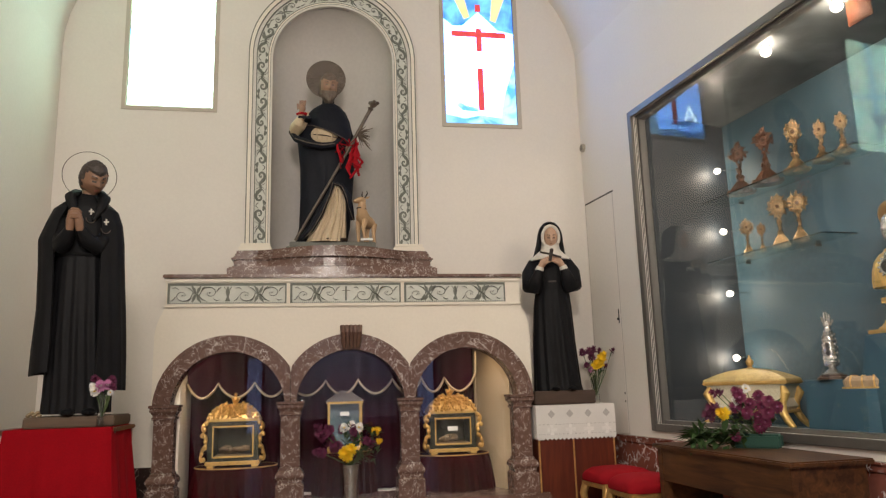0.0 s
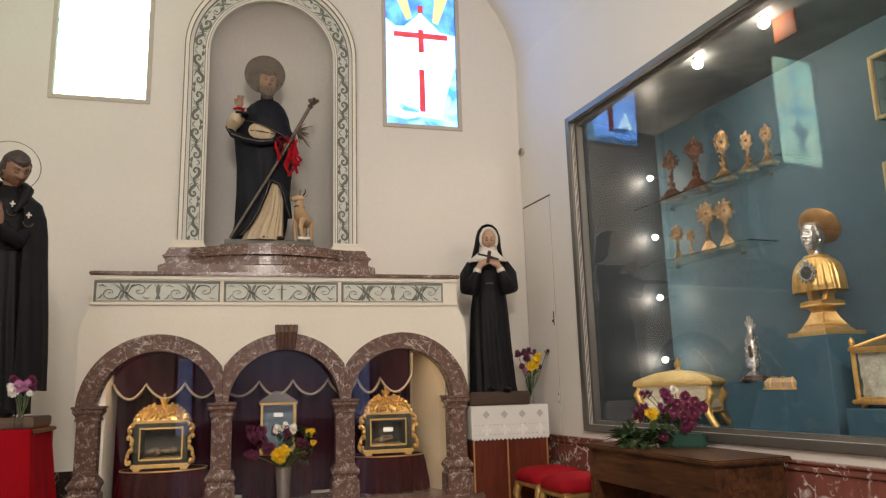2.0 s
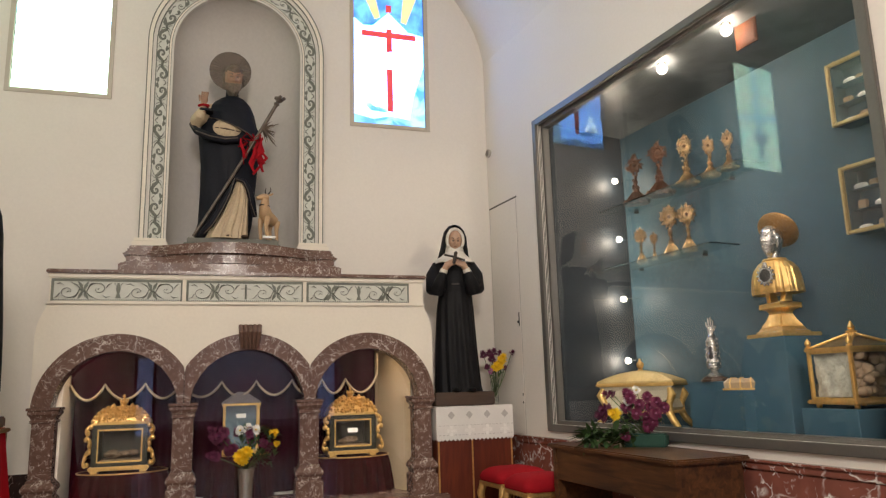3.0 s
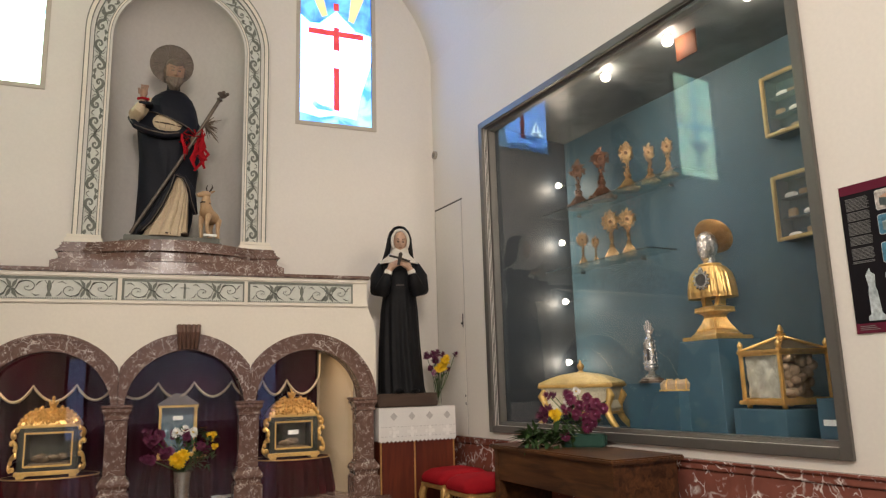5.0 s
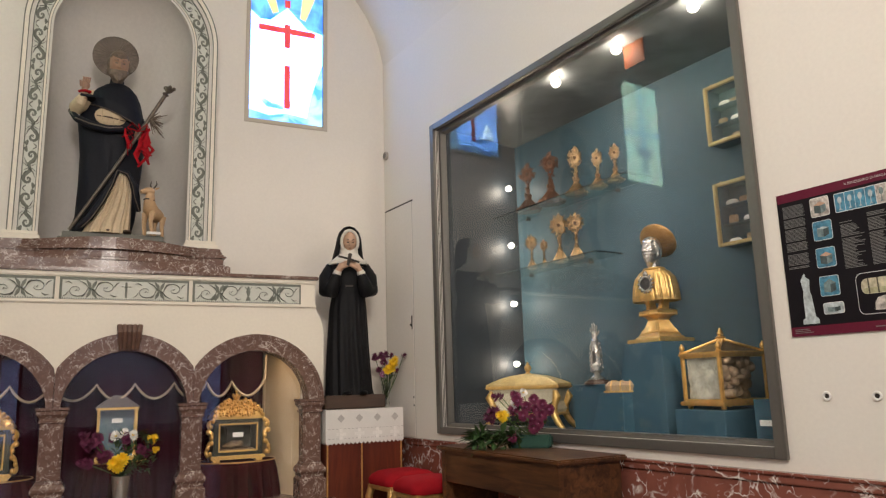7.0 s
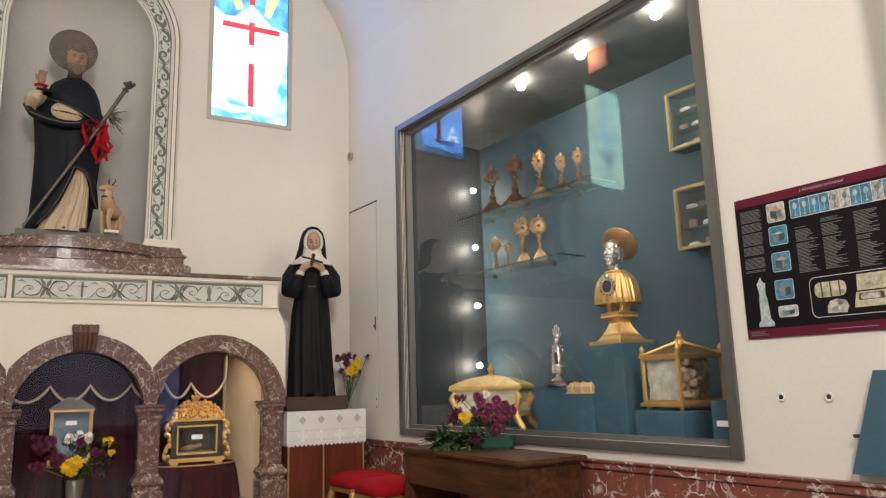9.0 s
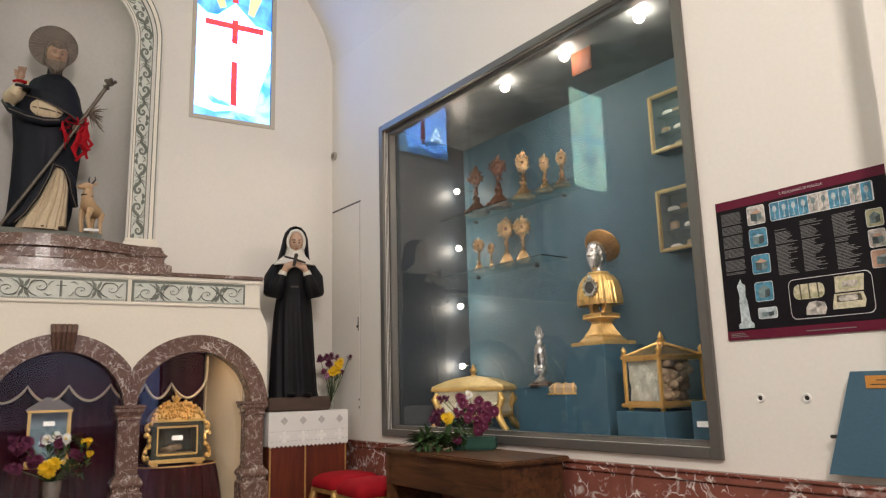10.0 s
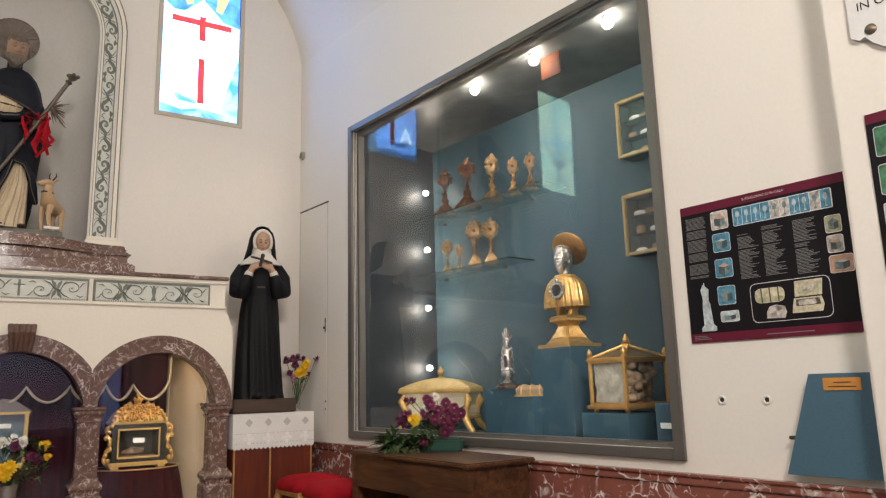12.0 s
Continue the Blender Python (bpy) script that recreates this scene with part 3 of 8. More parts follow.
def scroll(bm, place, length, width, y, r=0.011, flip=1):
    """One painted acanthus scroll: a wave with a coil at either end and leaves; place maps (along, across) to x, z."""
    def run(pts, rr):
        tube(bm, [(place(a, c)[0], y, place(a, c)[1]) for a, c in pts], rr, 5, flat=0.2)
    L, W = length, width * flip
    for s in (-1, 1):
        c, R, ex = (s * 0.28 * L, s * 0.07 * W), 0.40 * W, min(0.2 * L, 0.5 * width)
        coil = [(c[0] + s * ex * (1 - 0.062 * k) * math.cos(2.7 - k * 0.5), c[1] + s * R * (1 - 0.062 * k) * math.sin(2.7 - k * 0.5)) for k in range(14)]
        run([(0.0, 0.0), (s * 0.07 * L, -s * 0.06 * W)] + coil, [r * 0.9, r * 1.25] + [r * (1.25 - 0.06 * k) for k in range(14)])
        run([(s * 0.03 * L, 0), (s * 0.12 * L, -s * 0.30 * W), (s * 0.24 * L, -s * 0.47 * W)], [r * 0.7, r * 1.6, r * 0.3])
        run([(s * 0.09 * L, s * 0.12 * W), (s * 0.13 * L, s * 0.34 * W), (s * 0.19 * L, s * 0.46 * W)], [r * 0.6, r * 1.3, r * 0.3])
        run([(s * 0.015 * L, s * 0.02 * W), (s * 0.05 * L, s * 0.26 * W), (s * 0.09 * L, s * 0.48 * W)], [r * 0.5, r * 1.0, r * 0.3])
        run([(s * 0.015 * L, -s * 0.02 * W), (s * 0.04 * L, -s * 0.28 * W), (s * 0.10 * L, -s * 0.5 * W)], [r * 0.5, r * 1.0, r * 0.3])
        run([(s * 0.27 * L, s * 0.05 * W), (s * 0.30 * L, s * 0.12 * W)], [r * 1.5, r * 0.8])
        run([(s * 0.36 * L, -s * 0.28 * W), (s * 0.43 * L, -s * 0.40 * W), (s * 0.50 * L, -s * 0.34 * W)], [r * 0.5, r * 1.4, r * 0.3])
        run([(s * 0.43 * L, s * 0.16 * W), (s * 0.47 * L, s * 0.34 * W), (s * 0.53 * L, s * 0.42 * W)], [r * 1.0, r * 1.3, r * 0.3])


for s in (-1, 1):
    for k in range(5):
        bm = B()
        zc = 2.585 + 0.1835 + k * 0.367
        scroll(bm, lambda a, c: (s * 0.674 + c, zc + a), 0.367, 0.096, -0.013, 0.0125, 1 if k % 2 else -1)
        tagged(part("painted_scroll", bm, GREY_GREEN, frame_thing), kind="stuff")
for k in range(6):
    bm = B()
    ang = 180 * (k + 0.5) / 6
    scroll(bm, lambda a, c: ((0.674 + c) * math.cos(radians(ang) + a / 0.674), head_z(0.674) + (0.674 + c) * math.sin(radians(ang) + a / 0.674)), 0.352, 0.096, -0.013, 0.0125, 1 if k % 2 else -1)
    tagged(part("painted_scroll", bm, GREY_GREEN, frame_thing), kind="stuff")

# ---- altar ----
altar = thing("altar", pose(0, 0, 0), "cream stucco altar with three brown marble arches and a painted frieze", "altar")
bm = B()


def altar_top(x):
    d = min(x + 1.302, 1.832 - x)
    if d > 0.077:
        return 2.19
    return 1.955 if d > 0.067 else 1.71 + 0.22 * (1 - math.asin(min(1.0, (0.067 - d) / 0.067)) / 1.5708)


def altar_foot(x):
    k = min(ARCHES, key=lambda c: abs(x - c))
    return 1.135 + (math.sqrt(0.46 ** 2 - (x - k) ** 2) if abs(x - k) < 0.46 else 0.0)


xs = sorted({-1.302, 1.832, -1.2245, 1.7545, -1.2255, 1.7555} | {c + 0.46 * math.cos(radians(k * 6)) for c in ARCHES for k in range(31)} | {-1.302 + 0.067 * k / 6 for k in range(7)} | {1.832 - 0.067 * k / 6 for k in range(7)})
for y in (FRONT, FRONT + 0.22):
    lo, hi = [bm.verts.new((x, y, altar_foot(x))) for x in xs], [bm.verts.new((x, y, altar_top(x))) for x in xs]
    for k in range(len(xs) - 1):
        bm.faces.new((lo[k], lo[k + 1], hi[k + 1], hi[k]))
    if y == FRONT:
        l0, h0 = lo, hi
for k in range(len(xs) - 1):
    bm.faces.new((l0[k], lo[k], lo[k + 1], l0[k + 1]))
    bm.faces.new((h0[k], h0[k + 1], hi[k + 1], hi[k]))
bm.faces.new((l0[0], h0[0], hi[0], lo[0]))
bm.faces.new((l0[-1], lo[-1], hi[-1], h0[-1]))
for x0, x1 in ((-1.302, -1.12), (1.64, 1.832)):
    box(bm, x0, x1, FRONT + 0.221, YW - 0.002, 0.36, 1.82)
box(bm, -1.225, 1.755, FRONT + 0.22, YW - 0.002, 1.80, 2.19)
part("body", bm, STUCCO, altar)
bm = B()
box(bm, -1.235, 1.765, FRONT - 0.018, FRONT, 1.945, 1.97, 0.006)
box(bm, -1.235, 1.765, FRONT - 0.012, FRONT, 2.15, 2.19, 0.006)
part("fillet", bm, STUCCO, altar)
bm = B()
box(bm, -1.25, 1.78, FRONT - 0.035, YW - 0.003, 2.187, 2.218, 0.008)
part("cornice_slab", bm, MARBLE, altar, "brown veined marble slab")


def archivolt(c):
    bm = B()
    for y0, y1, r0, r1 in ((FRONT - 0.035, FRONT + 0.16, 0.445, 0.555), (FRONT - 0.045, FRONT, 0.55, 0.578)):
        o, i = arc(c, 1.135, r1, 0, 180, 32), arc(c, 1.135, r0, 0, 180, 32)
        for k in range(32):
            q = [i[k], o[k], o[k + 1], i[k + 1]]
            q = [(min(max(x, c - 0.4895), c + 0.4895) if c != ARCHES[0] and x < c or c != ARCHES[2] and x > c else x, z) for x, z in q]
            a = [bm.verts.new((x, y0, z)) for x, z in q]
            b = [bm.verts.new((x, y1, z)) for x, z in q]
            for f in (a, (a[1], b[1], b[2], a[2]), (a[3], b[3], b[0], a[0]), b[::-1]):
                try:
                    bm.faces.new(f)
                except ValueError:
                    pass
    bmesh.ops.remove_doubles(bm, verts=bm.verts, dist=1e-5)
    return bm


for c in ARCHES:
    part("archivolt", archivolt(c), MARBLE, altar, "brown marble arch with pale veins")
for c in COLUMNS:
    col = new("column")
    col.parent = altar
    col.matrix_basis = pose(c, FRONT + 0.06, 0)
    bm = B()
    box(bm, -0.077, 0.077, -0.077, 0.077, 0.64, 1.07, 0.012)
    part("shaft", bm, MARBLE, col)
    bm = B()
    lathe(bm, [(0.08, 1.055), (0.088, 1.06), (0.088, 1.075), (0.08, 1.08), (0.084, 1.095), (0.098, 1.115), (0.104, 1.12), (0.104, 1.14), (0.098, 1.145), (0.112, 1.15), (0.112, 1.168), (0.1, 1.17)], mi=0, square=True)
    part("capital", bm, MARBLE, col)
    bm = B()
    lathe(bm, [(0.078, 0.65), (0.084, 0.645), (0.086, 0.63), (0.098, 0.62), (0.112, 0.595), (0.112, 0.575), (0.098, 0.555), (0.094, 0.53), (0.104, 0.52), (0.11, 0.515), (0.11, 0.36), (0.09, 0.36)], square=True)
    part("base", bm, MARBLE, col)
bm = B()
box(bm, 0.272 - 0.085, 0.272 + 0.085, FRONT - 0.05, FRONT + 0.1, 1.585, 1.6, 0.004)
for k in range(5):
    x = 0.272 + (k - 2) * 0.034
    tube(bm, [(x + (k - 2) * 0.003, FRONT - 0.085, 1.775), (x, FRONT - 0.1, 1.72), (x - (k - 2) * 0.002, FRONT - 0.075, 1.65), (x - (k - 2) * 0.004, FRONT - 0.055, 1.59)], [0.019, 0.021, 0.018, 0.013], 8)
box(bm, 0.272 - 0.09, 0.272 + 0.09, FRONT - 0.08, FRONT + 0.02, 1.745, 1.775, 0.006)
part("keystone", bm, mat("dark_carved_stone", (0.13, 0.07, 0.05), 0.45, vary=0.3, scale=20), altar, "dark fluted carved keystone")
bm = B()
box(bm, -1.42, 1.95, FRONT - 0.38, YW - 0.003, 0.0, 0.30, 0.01)
box(bm, -1.40, 1.93, FRONT - 0.10, YW - 0.003, 0.30, 0.36, 0.012)
part("step", bm, MARBLE, altar, "brown marble sill and step")
for x0, x1 in ((-1.212, -0.262), (-0.232, 0.70), (0.73, 1.625)):
    pn = new("frieze_panel")
    pn.parent = altar
    bm = B()
    box(bm, x0, x1, FRONT - 0.006, FRONT + 0.01, 1.975, 2.145)
    part("ground", bm, PALE_GREEN, pn, "pale green painted panel")
    bm = B()
    for q in ((x0, x1, 2.125, 2.145), (x0, x0 + 0.018, 1.975, 2.125), (x1 - 0.012, x1, 1.975, 2.125)):
        box(bm, q[0], q[1], FRONT - 0.011, FRONT - 0.005, q[2], q[3])
    for k in range(int((x1 - x0) / 0.016)):
        box(bm, x0 + 0.004 + k * 0.016, x0 + 0.012 + k * 0.016, FRONT - 0.0095, FRONT - 0.0055, 1.977, 1.986)
    part("border", bm, GREY_GREEN, pn, "dark painted border with a beaded edge")
    cx, hw = (x0 + x1) / 2, (x1 - x0) / 2
    half = hw - 0.075
    for s in (-1, 1):
        for k, (c, l) in enumerate(((0.05 + half * 0.5, half * 0.95),)):
            bm = B()
            scroll(bm, lambda a, q: (cx + s * (c + a), 2.055 + q), l, 0.138, FRONT - 0.0075, 0.014, s)
            tagged(part("painted_scroll", bm, GREY_GREEN, pn), kind="stuff")
    bm = B()
    if x0 == -0.232:
        tube(bm, [(cx, FRONT - 0.0075, 1.995), (cx, FRONT - 0.0075, 2.115)], 0.009, 5, flat=0.3)
        tube(bm, [(cx - 0.035, FRONT - 0.0075, 2.08), (cx + 0.035, FRONT - 0.0075, 2.08)], 0.008, 5, flat=0.3)
        part("painted_cross", bm, GREY_GREEN, pn)
    else:
        tube(bm, [(cx, FRONT - 0.0075, 1.995), (cx, FRONT - 0.0075, 2.03), (cx, FRONT - 0.0075, 2.07), (cx, FRONT - 0.0075, 2.115)], [0.022, 0.008, 0.018, 0.006], 6, flat=0.3)
        for s in (-1, 0, 1):
            tube(bm, [(cx, FRONT - 0.0075, 2.07), (cx + s * 0.03, FRONT - 0.0075, 2.115)], [0.006, 0.009], 5, flat=0.3)
        part("painted_vase", bm, GREY_GREEN, pn)

# stepped marble base under the niche, bowed forward in the middle
base = thing("niche_pedestal", pose(NX, 0, 0), "bowed stepped brown marble pedestal on the altar slab", "pedestal")


def bowed(z0, z1, w, y, bow):
    bm = B()
    n = 18
    lo, hi = [], []
    for k in range(n + 1):
        s = -1 + 2 * k / n
        yy = y - (bow * math.cos(s * 1.57 / 0.72) if abs(s) < 0.72 else 0)
        lo.append((s * w, yy))
    poly = lo + [(w, YW + 0.4 if w < 0.56 else YW - 0.002), (-w, YW + 0.4 if w < 0.56 else YW - 0.002)]
    a = [bm.verts.new((x, q, z0)) for x, q in poly]
    b = [bm.verts.new((x, q, z1)) for x, q in poly]
    fs = [bm.faces.new(a[::-1]), bm.faces.new(b)]
    for k in range(len(poly)):
        bm.faces.new((a[k], a[(k + 1) % len(poly)], b[(k + 1) % len(poly)], b[k]))
    es = [e for e in bm.edges if abs(e.verts[0].co.z - e.verts[1].co.z) < 1e-6 and min(e.verts[0].co.y, e.verts[1].co.y) < YW - 0.1]
    bmesh.ops.bevel(bm, geom=es, offset=min(0.012, (z1 - z0) * 0.35), segments=2, affect="EDGES", clamp_overlap=True)
    return bm


for z0, z1, w, y, bow in ((2.218, 2.292, 0.895, 6.20, 0.05), (2.292, 2.312, 0.86, 6.25, 0.12), (2.312, 2.37, 0.85, 6.29, 0.17), (2.37, 2.388, 0.875, 6.28, 0.20), (2.388, 2.415, 0.86, 6.33, 0.24), (2.415, 2.445, 0.85, 6.36, 0.27), (2.445, 2.468, 0.84, 6.38, 0.27)):
    part("step", bowed(z0, z1, w, y, bow), MARBLE, base)

# ---- inside the altar: a lit, glazed chamber ----
CREAM_WOOD = mat("cream_painted_wood", (0.42, 0.33, 0.21), 0.6, vary=0.12, scale=4)
bm = B()
box(bm, -1.4, 2.0, 6.90, 7.04, 0.2, 1.9)
structure("chamber_back", bm, DRAPE, "dark back of the relic chamber", "wall")
bm = B()
box(bm, -1.12, 1.64, FRONT + 0.221, 6.9, 1.76, 1.80)
structure("chamber_ceiling", bm, PLASTER, "low white ceiling of the relic chamber", "ceiling")
bm = B()
box(bm, -1.12, 1.64, YW - 0.001, 6.9, 0.30, 0.358)
structure("chamber_floor", bm, MARBLE, "marble floor of the relic chamber", "floor")
bm = B()
for z0, z1, y, t in ((0.36, 1.755, 0.0, 0.02), (0.42, 1.24, -0.012, 0.012)):
    a = [bm.verts.new(v) for v in ((1.665 - (0.04 if t < 0.02 else 0), 6.30 + (0.12 if t < 0.02 else 0) + y, z0), (1.465, 6.865 + y, z0), (1.48, 6.87 + t + y, z0), (1.68, 6.31 + t + (0.12 if t < 0.02 else 0) + y, z0))]
    b = [bm.verts.new((v.co.x, v.co.y, z1)) for v in a]
    for i in range(4):
        bm.faces.new((a[i], a[(i + 1) % 4], b[(i + 1) % 4], b[i]))
    bm.faces.new(a[::-1])
    bm.faces.new(b)
structure("panel_east", bm, CREAM_WOOD, "cream wooden panel on the chamber's side", "panel")

drape = thing("drape", pose(0, 6.84, 0), "dark burgundy velvet drape hung across the relic chamber", "curtain")
bm = B()
n = 150
lo = [bm.verts.new((-1.11 + 2.565 * k / n, 0.018 * math.sin(k * 0.9) + 0.01 * math.sin(k * 0.37), 0.365)) for k in range(n + 1)]
hi = [bm.verts.new((-1.11 + 2.565 * k / n, 0.014 * math.sin(k * 0.9) + 0.006 * math.sin(k * 0.37), 1.75)) for k in range(n + 1)]
for k in range(n):
    bm.faces.new((lo[k], lo[k + 1], hi[k + 1], hi[k]))
part("cloth", bm, DRAPE, drape, smooth=True)
valance = thing("valance", pose(0, 6.62, 0), "burgundy scalloped valance with a cream fringe", "valance")
bm = B()
SW = [-1.11, -0.853, -0.543, -0.262, 0.07, 0.358, 0.665, 0.93, 1.14, 1.42]
line = []
for a, b in zip(SW, SW[1:]):
    for k in range(12):
        s = k / 12
        line.append((a + (b - a) * s, 0.0, 1.335 - 0.125 * math.sin(math.pi * s) ** 0.8))
line += [(1.43, 0.0, 1.36), (1.435, 0.0, 1.45), (1.435, 0.0, 1.56)]
tube(bm, line, 0.019, 6, flat=0.6)
part("fringe", bm, FRINGE, valance, "cream corded fringe", smooth=True)
bm = B()
lo = [bm.verts.new((x, 0.012 + 0.006 * math.sin(k * 1.1), z)) for k, (x, y, z) in enumerate(line[:-3])]
hi = [bm.verts.new((x, 0.014, 1.745)) for x, y, z in line[:-3]]
for k in range(len(lo) - 1):
    bm.faces.new((lo[k], lo[k + 1], hi[k + 1], hi[k]))
part("cloth", bm, DRAPE, valance, smooth=True)
bm = B()
lathe(bm, [(0.004, 0.0), (0.016, 0.02), (0.018, 0.05), (0.006, 0.075), (0.006, 0.2)], 8, at=(1.43, 0.0, 0.83))
tube(bm, [(1.43, 0, 1.03), (1.433, 0, 1.4)], 0.003, 5)
part("tassel", bm, FRINGE, valance)

pane_thing = thing("arcade_glazing", pose(0, FRONT + 0.14, 0), "clear glass panes behind the altar arches", "glass pane")
for x0, x1 in ((-1.29, -0.221), (-0.217, 0.759), (0.763, 1.82)):
    bm = B()
    box(bm, x0, x1, 0, 0.006, 0.362, 1.62)
    part("pane", bm, PANE, pane_thing).visible_shadow = False


def spotlight(name, m, watts, label, colour=(1.0, 0.9, 0.76), size=0.045, group="", spread=180):
    ob = thing(name, m, label, "lamp", group)
    bm = B()
    lathe(bm, [(0.012, 0.05), (0.026, 0.045), (0.034, 0.0), (0.032, 0.0), (0.024, 0.04), (0.01, 0.042)], 14)
    part("housing", bm, SILVER, ob, smooth=True)
    d = lamp("bulb", "AREA", Matrix(), watts, colour, size, None, spread)
    d.data.shape = "DISK"
    d.parent = ob
    d.matrix_basis = pose(0, 0, 0.004)
    return ob


spotlight("chamber_lamp", pose(1.44, 6.42, 1.60, 0, 20, 0), 1.3, "small bright lamp under the chamber ceiling", (1.0, 0.74, 0.5), 0.03)
spotlight("chamber_lamp", pose(-1.02, 6.42, 1.62, 0, -20, 0), 1.3, "small bright lamp under the chamber ceiling", (1.0, 0.74, 0.5), 0.03)

# relic caskets on draped tables


def foliage(bm, place, count, r, seed):
    """Chased gold leafwork: many curled lumps over a surface."""
    rnd = random.Random(seed)
    for k in range(count):
        p, up = place(rnd.random(), rnd.random())
        a = rnd.random() * 6.28
        q = rnd.uniform(0.7, 1.3) * r
        pts = []
        for s in range(5):
            t = s / 4
            pts.append((p[0] + q * 1.7 * (t - 0.5) * math.cos(a), p[1] - q * (0.5 + 0.8 * math.sin(3.14 * t)) * up[1], p[2] + q * 1.7 * (t - 0.5) * math.sin(a) + q * 0.4 * math.sin(3.1 * t)))
        tube(bm, pts, [q * 0.2, q * 0.5, q * 0.6, q * 0.45, q * 0.15], 5)
    return bm


GREEN_ENAMEL = mat("dark_green_casket", (0.035, 0.036, 0.024), 0.35, 0.3, vary=0.3, scale=12)
RELIC = mat("bone_relic", (0.33, 0.235, 0.145), 0.8, vary=0.3, scale=14, bump=0.4)
# the same bone, its colour darkened for the dim inside of the caskets
DIM_RELIC = mat("brown_bone_relic", (0.17, 0.115, 0.065), 0.8, vary=0.4, scale=18, bump=0.5)
CARD = mat("white_card", (0.75, 0.73, 0.68), 0.8, vary=0.04)


def casket(at, w, h, d, roof, label, relic_seed, card, sx=1.0, sz=1.0):
    ob = thing("relic_casket", pose(*at) @ Matrix.Diagonal((sx, 1, sz, 1)), label, "reliquary", "gilt relic caskets")
    hw = w / 2
    bm = B()
    box(bm, -hw - 0.02, hw + 0.02, -d / 2 - 0.02, d / 2 + 0.02, 0.0, 0.03, 0.006)
    for s in (-1, 1):
        box(bm, s * (hw - 0.03) - 0.03, s * (hw - 0.03) + 0.03, -d / 2 - 0.015, d / 2 + 0.015, -0.018, 0.001, 0.004)
    part("base_moulding", bm, GILT, ob)
    bm = B()
    t = 0.055
    box(bm, -hw, -hw + t, -d / 2, d / 2, 0.03, h, 0.004)
    box(bm, hw - t, hw, -d / 2, d / 2, 0.03, h, 0.004)
    box(bm, -hw + t, hw - t, -d / 2, d / 2, 0.03, 0.03 + t * 0.7, 0.004)
    box(bm, -hw + t, hw - t, -d / 2, d / 2, h - t * 0.7, h, 0.004)
    box(bm, -hw + t, hw - t, d / 2 - 0.01, d / 2, 0.03 + t * 0.7, h - t * 0.7)
    part("body", bm, GREEN_ENAMEL, ob, "dark green box")
    bm = B()
    for q in ((-hw + t - 0.012, -hw + t, 0.06, h - 0.03), (hw - t, hw - t + 0.012, 0.06, h - 0.03), (-hw + t, hw - t, 0.056, 0.07), (-hw + t, hw - t, h - 0.045, h - 0.032)):
        box(bm, q[0], q[1], -d / 2 - 0.008, -d / 2 + 0.004, q[2], q[3], 0.002)
    part("window_trim", bm, GILT, ob, "thin gilt trim")
    bm = B()
    box(bm, -hw + t, hw - t, -d / 2 + 0.004, -d / 2 + 0.008, 0.068, h - 0.042)
    part("pane", bm, PANE, ob).visible_shadow = False
    bm = B()
    rnd = random.Random(relic_seed)
    for k in range(7):
        ball(bm, (rnd.uniform(-0.1, 0.1), rnd.uniform(-0.03, 0.03), 0.09 + rnd.uniform(0, 0.035)), (rnd.uniform(0.03, 0.07), 0.025, rnd.uniform(0.015, 0.03)), seg=8)
    box(bm, -hw + t + 0.01, hw - t - 0.01, -d / 2 + 0.03, d / 2 - 0.02, 0.06, 0.078, 0.004)
    part("relic", bm, DIM_RELIC, ob, "bone relic on a cushion, darkened for the dim casket", smooth=True)
    if card:
        bm = B()
        box(bm, -0.045, 0.045, -d / 2 + 0.012, -d / 2 + 0.014, h * 0.55, h * 0.55 + 0.035)
        part("name_card", bm, CARD, ob, "blank white card")
    for s in (-1, 1):
        bm = B()
        c = []
        for k in range(22):
            u = k / 21
            c.append((s * (hw + 0.02 + 0.022 * math.sin(u * 9.4) + 0.02 * (1 - u)), -d / 2 - 0.005, 0.03 + u * (h - 0.03)))
        tube(bm, c, [0.013 + 0.006 * math.sin(k * 1.1) for k in range(22)], 7)
        for k in range(7):
            ball(bm, (s * (hw + 0.028 + 0.02 * math.sin(k * 1.9)), -d / 2 - 0.018, 0.05 + k * (h - 0.06) / 6), (0.018, 0.013, 0.02), seg=8)
        part("scroll_side", bm, GOLD, ob, "carved gilt scroll", smooth=True)
    bm = B()
    box(bm, -hw - 0.012, hw + 0.012, -d / 2 - 0.012, d / 2 + 0.012, h, h + 0.022, 0.005)
    part("cornice", bm, GILT, ob)
    bm = B()
    rings = []
    for k in range(7):
        u = k / 6
        rr = 1 - 0.66 * u ** 1.5
        zz = h + 0.022 + roof * (0.5 * math.sin(u * 1.57) + 0.5 * u)
        rings.append([(x * rr * hw, y * rr * d / 2, zz) for x, y in ((-1, -1), (1, -1), (1, 1), (-1, 1))])
    loft(bm, rings)

    def place(u, v):
        u = u * 0.95
        rr = 1 - 0.66 * u ** 1.5
        return ((2 * v - 1) * rr * hw, -rr * d / 2, h + 0.022 + roof * (0.5 * math.sin(u * 1.57) + 0.5 * u)), (0, 1, 0)
    foliage(bm, place, 190, 0.0145, relic_seed)
    for s in (-1, 1):
        for k in range(6):
            u = k / 5
            ball(bm, (s * (1 - 0.66 * u ** 1.5) * hw, -(1 - 0.66 * u ** 1.5) * d / 2, h + 0.03 + roof * (0.5 * math.sin(u * 1.57) + 0.5 * u)), 0.016, seg=8)
    part("lid", bm, GOLD, ob, "domed lid of chased gold leafwork", smooth=True)
    bm = B()
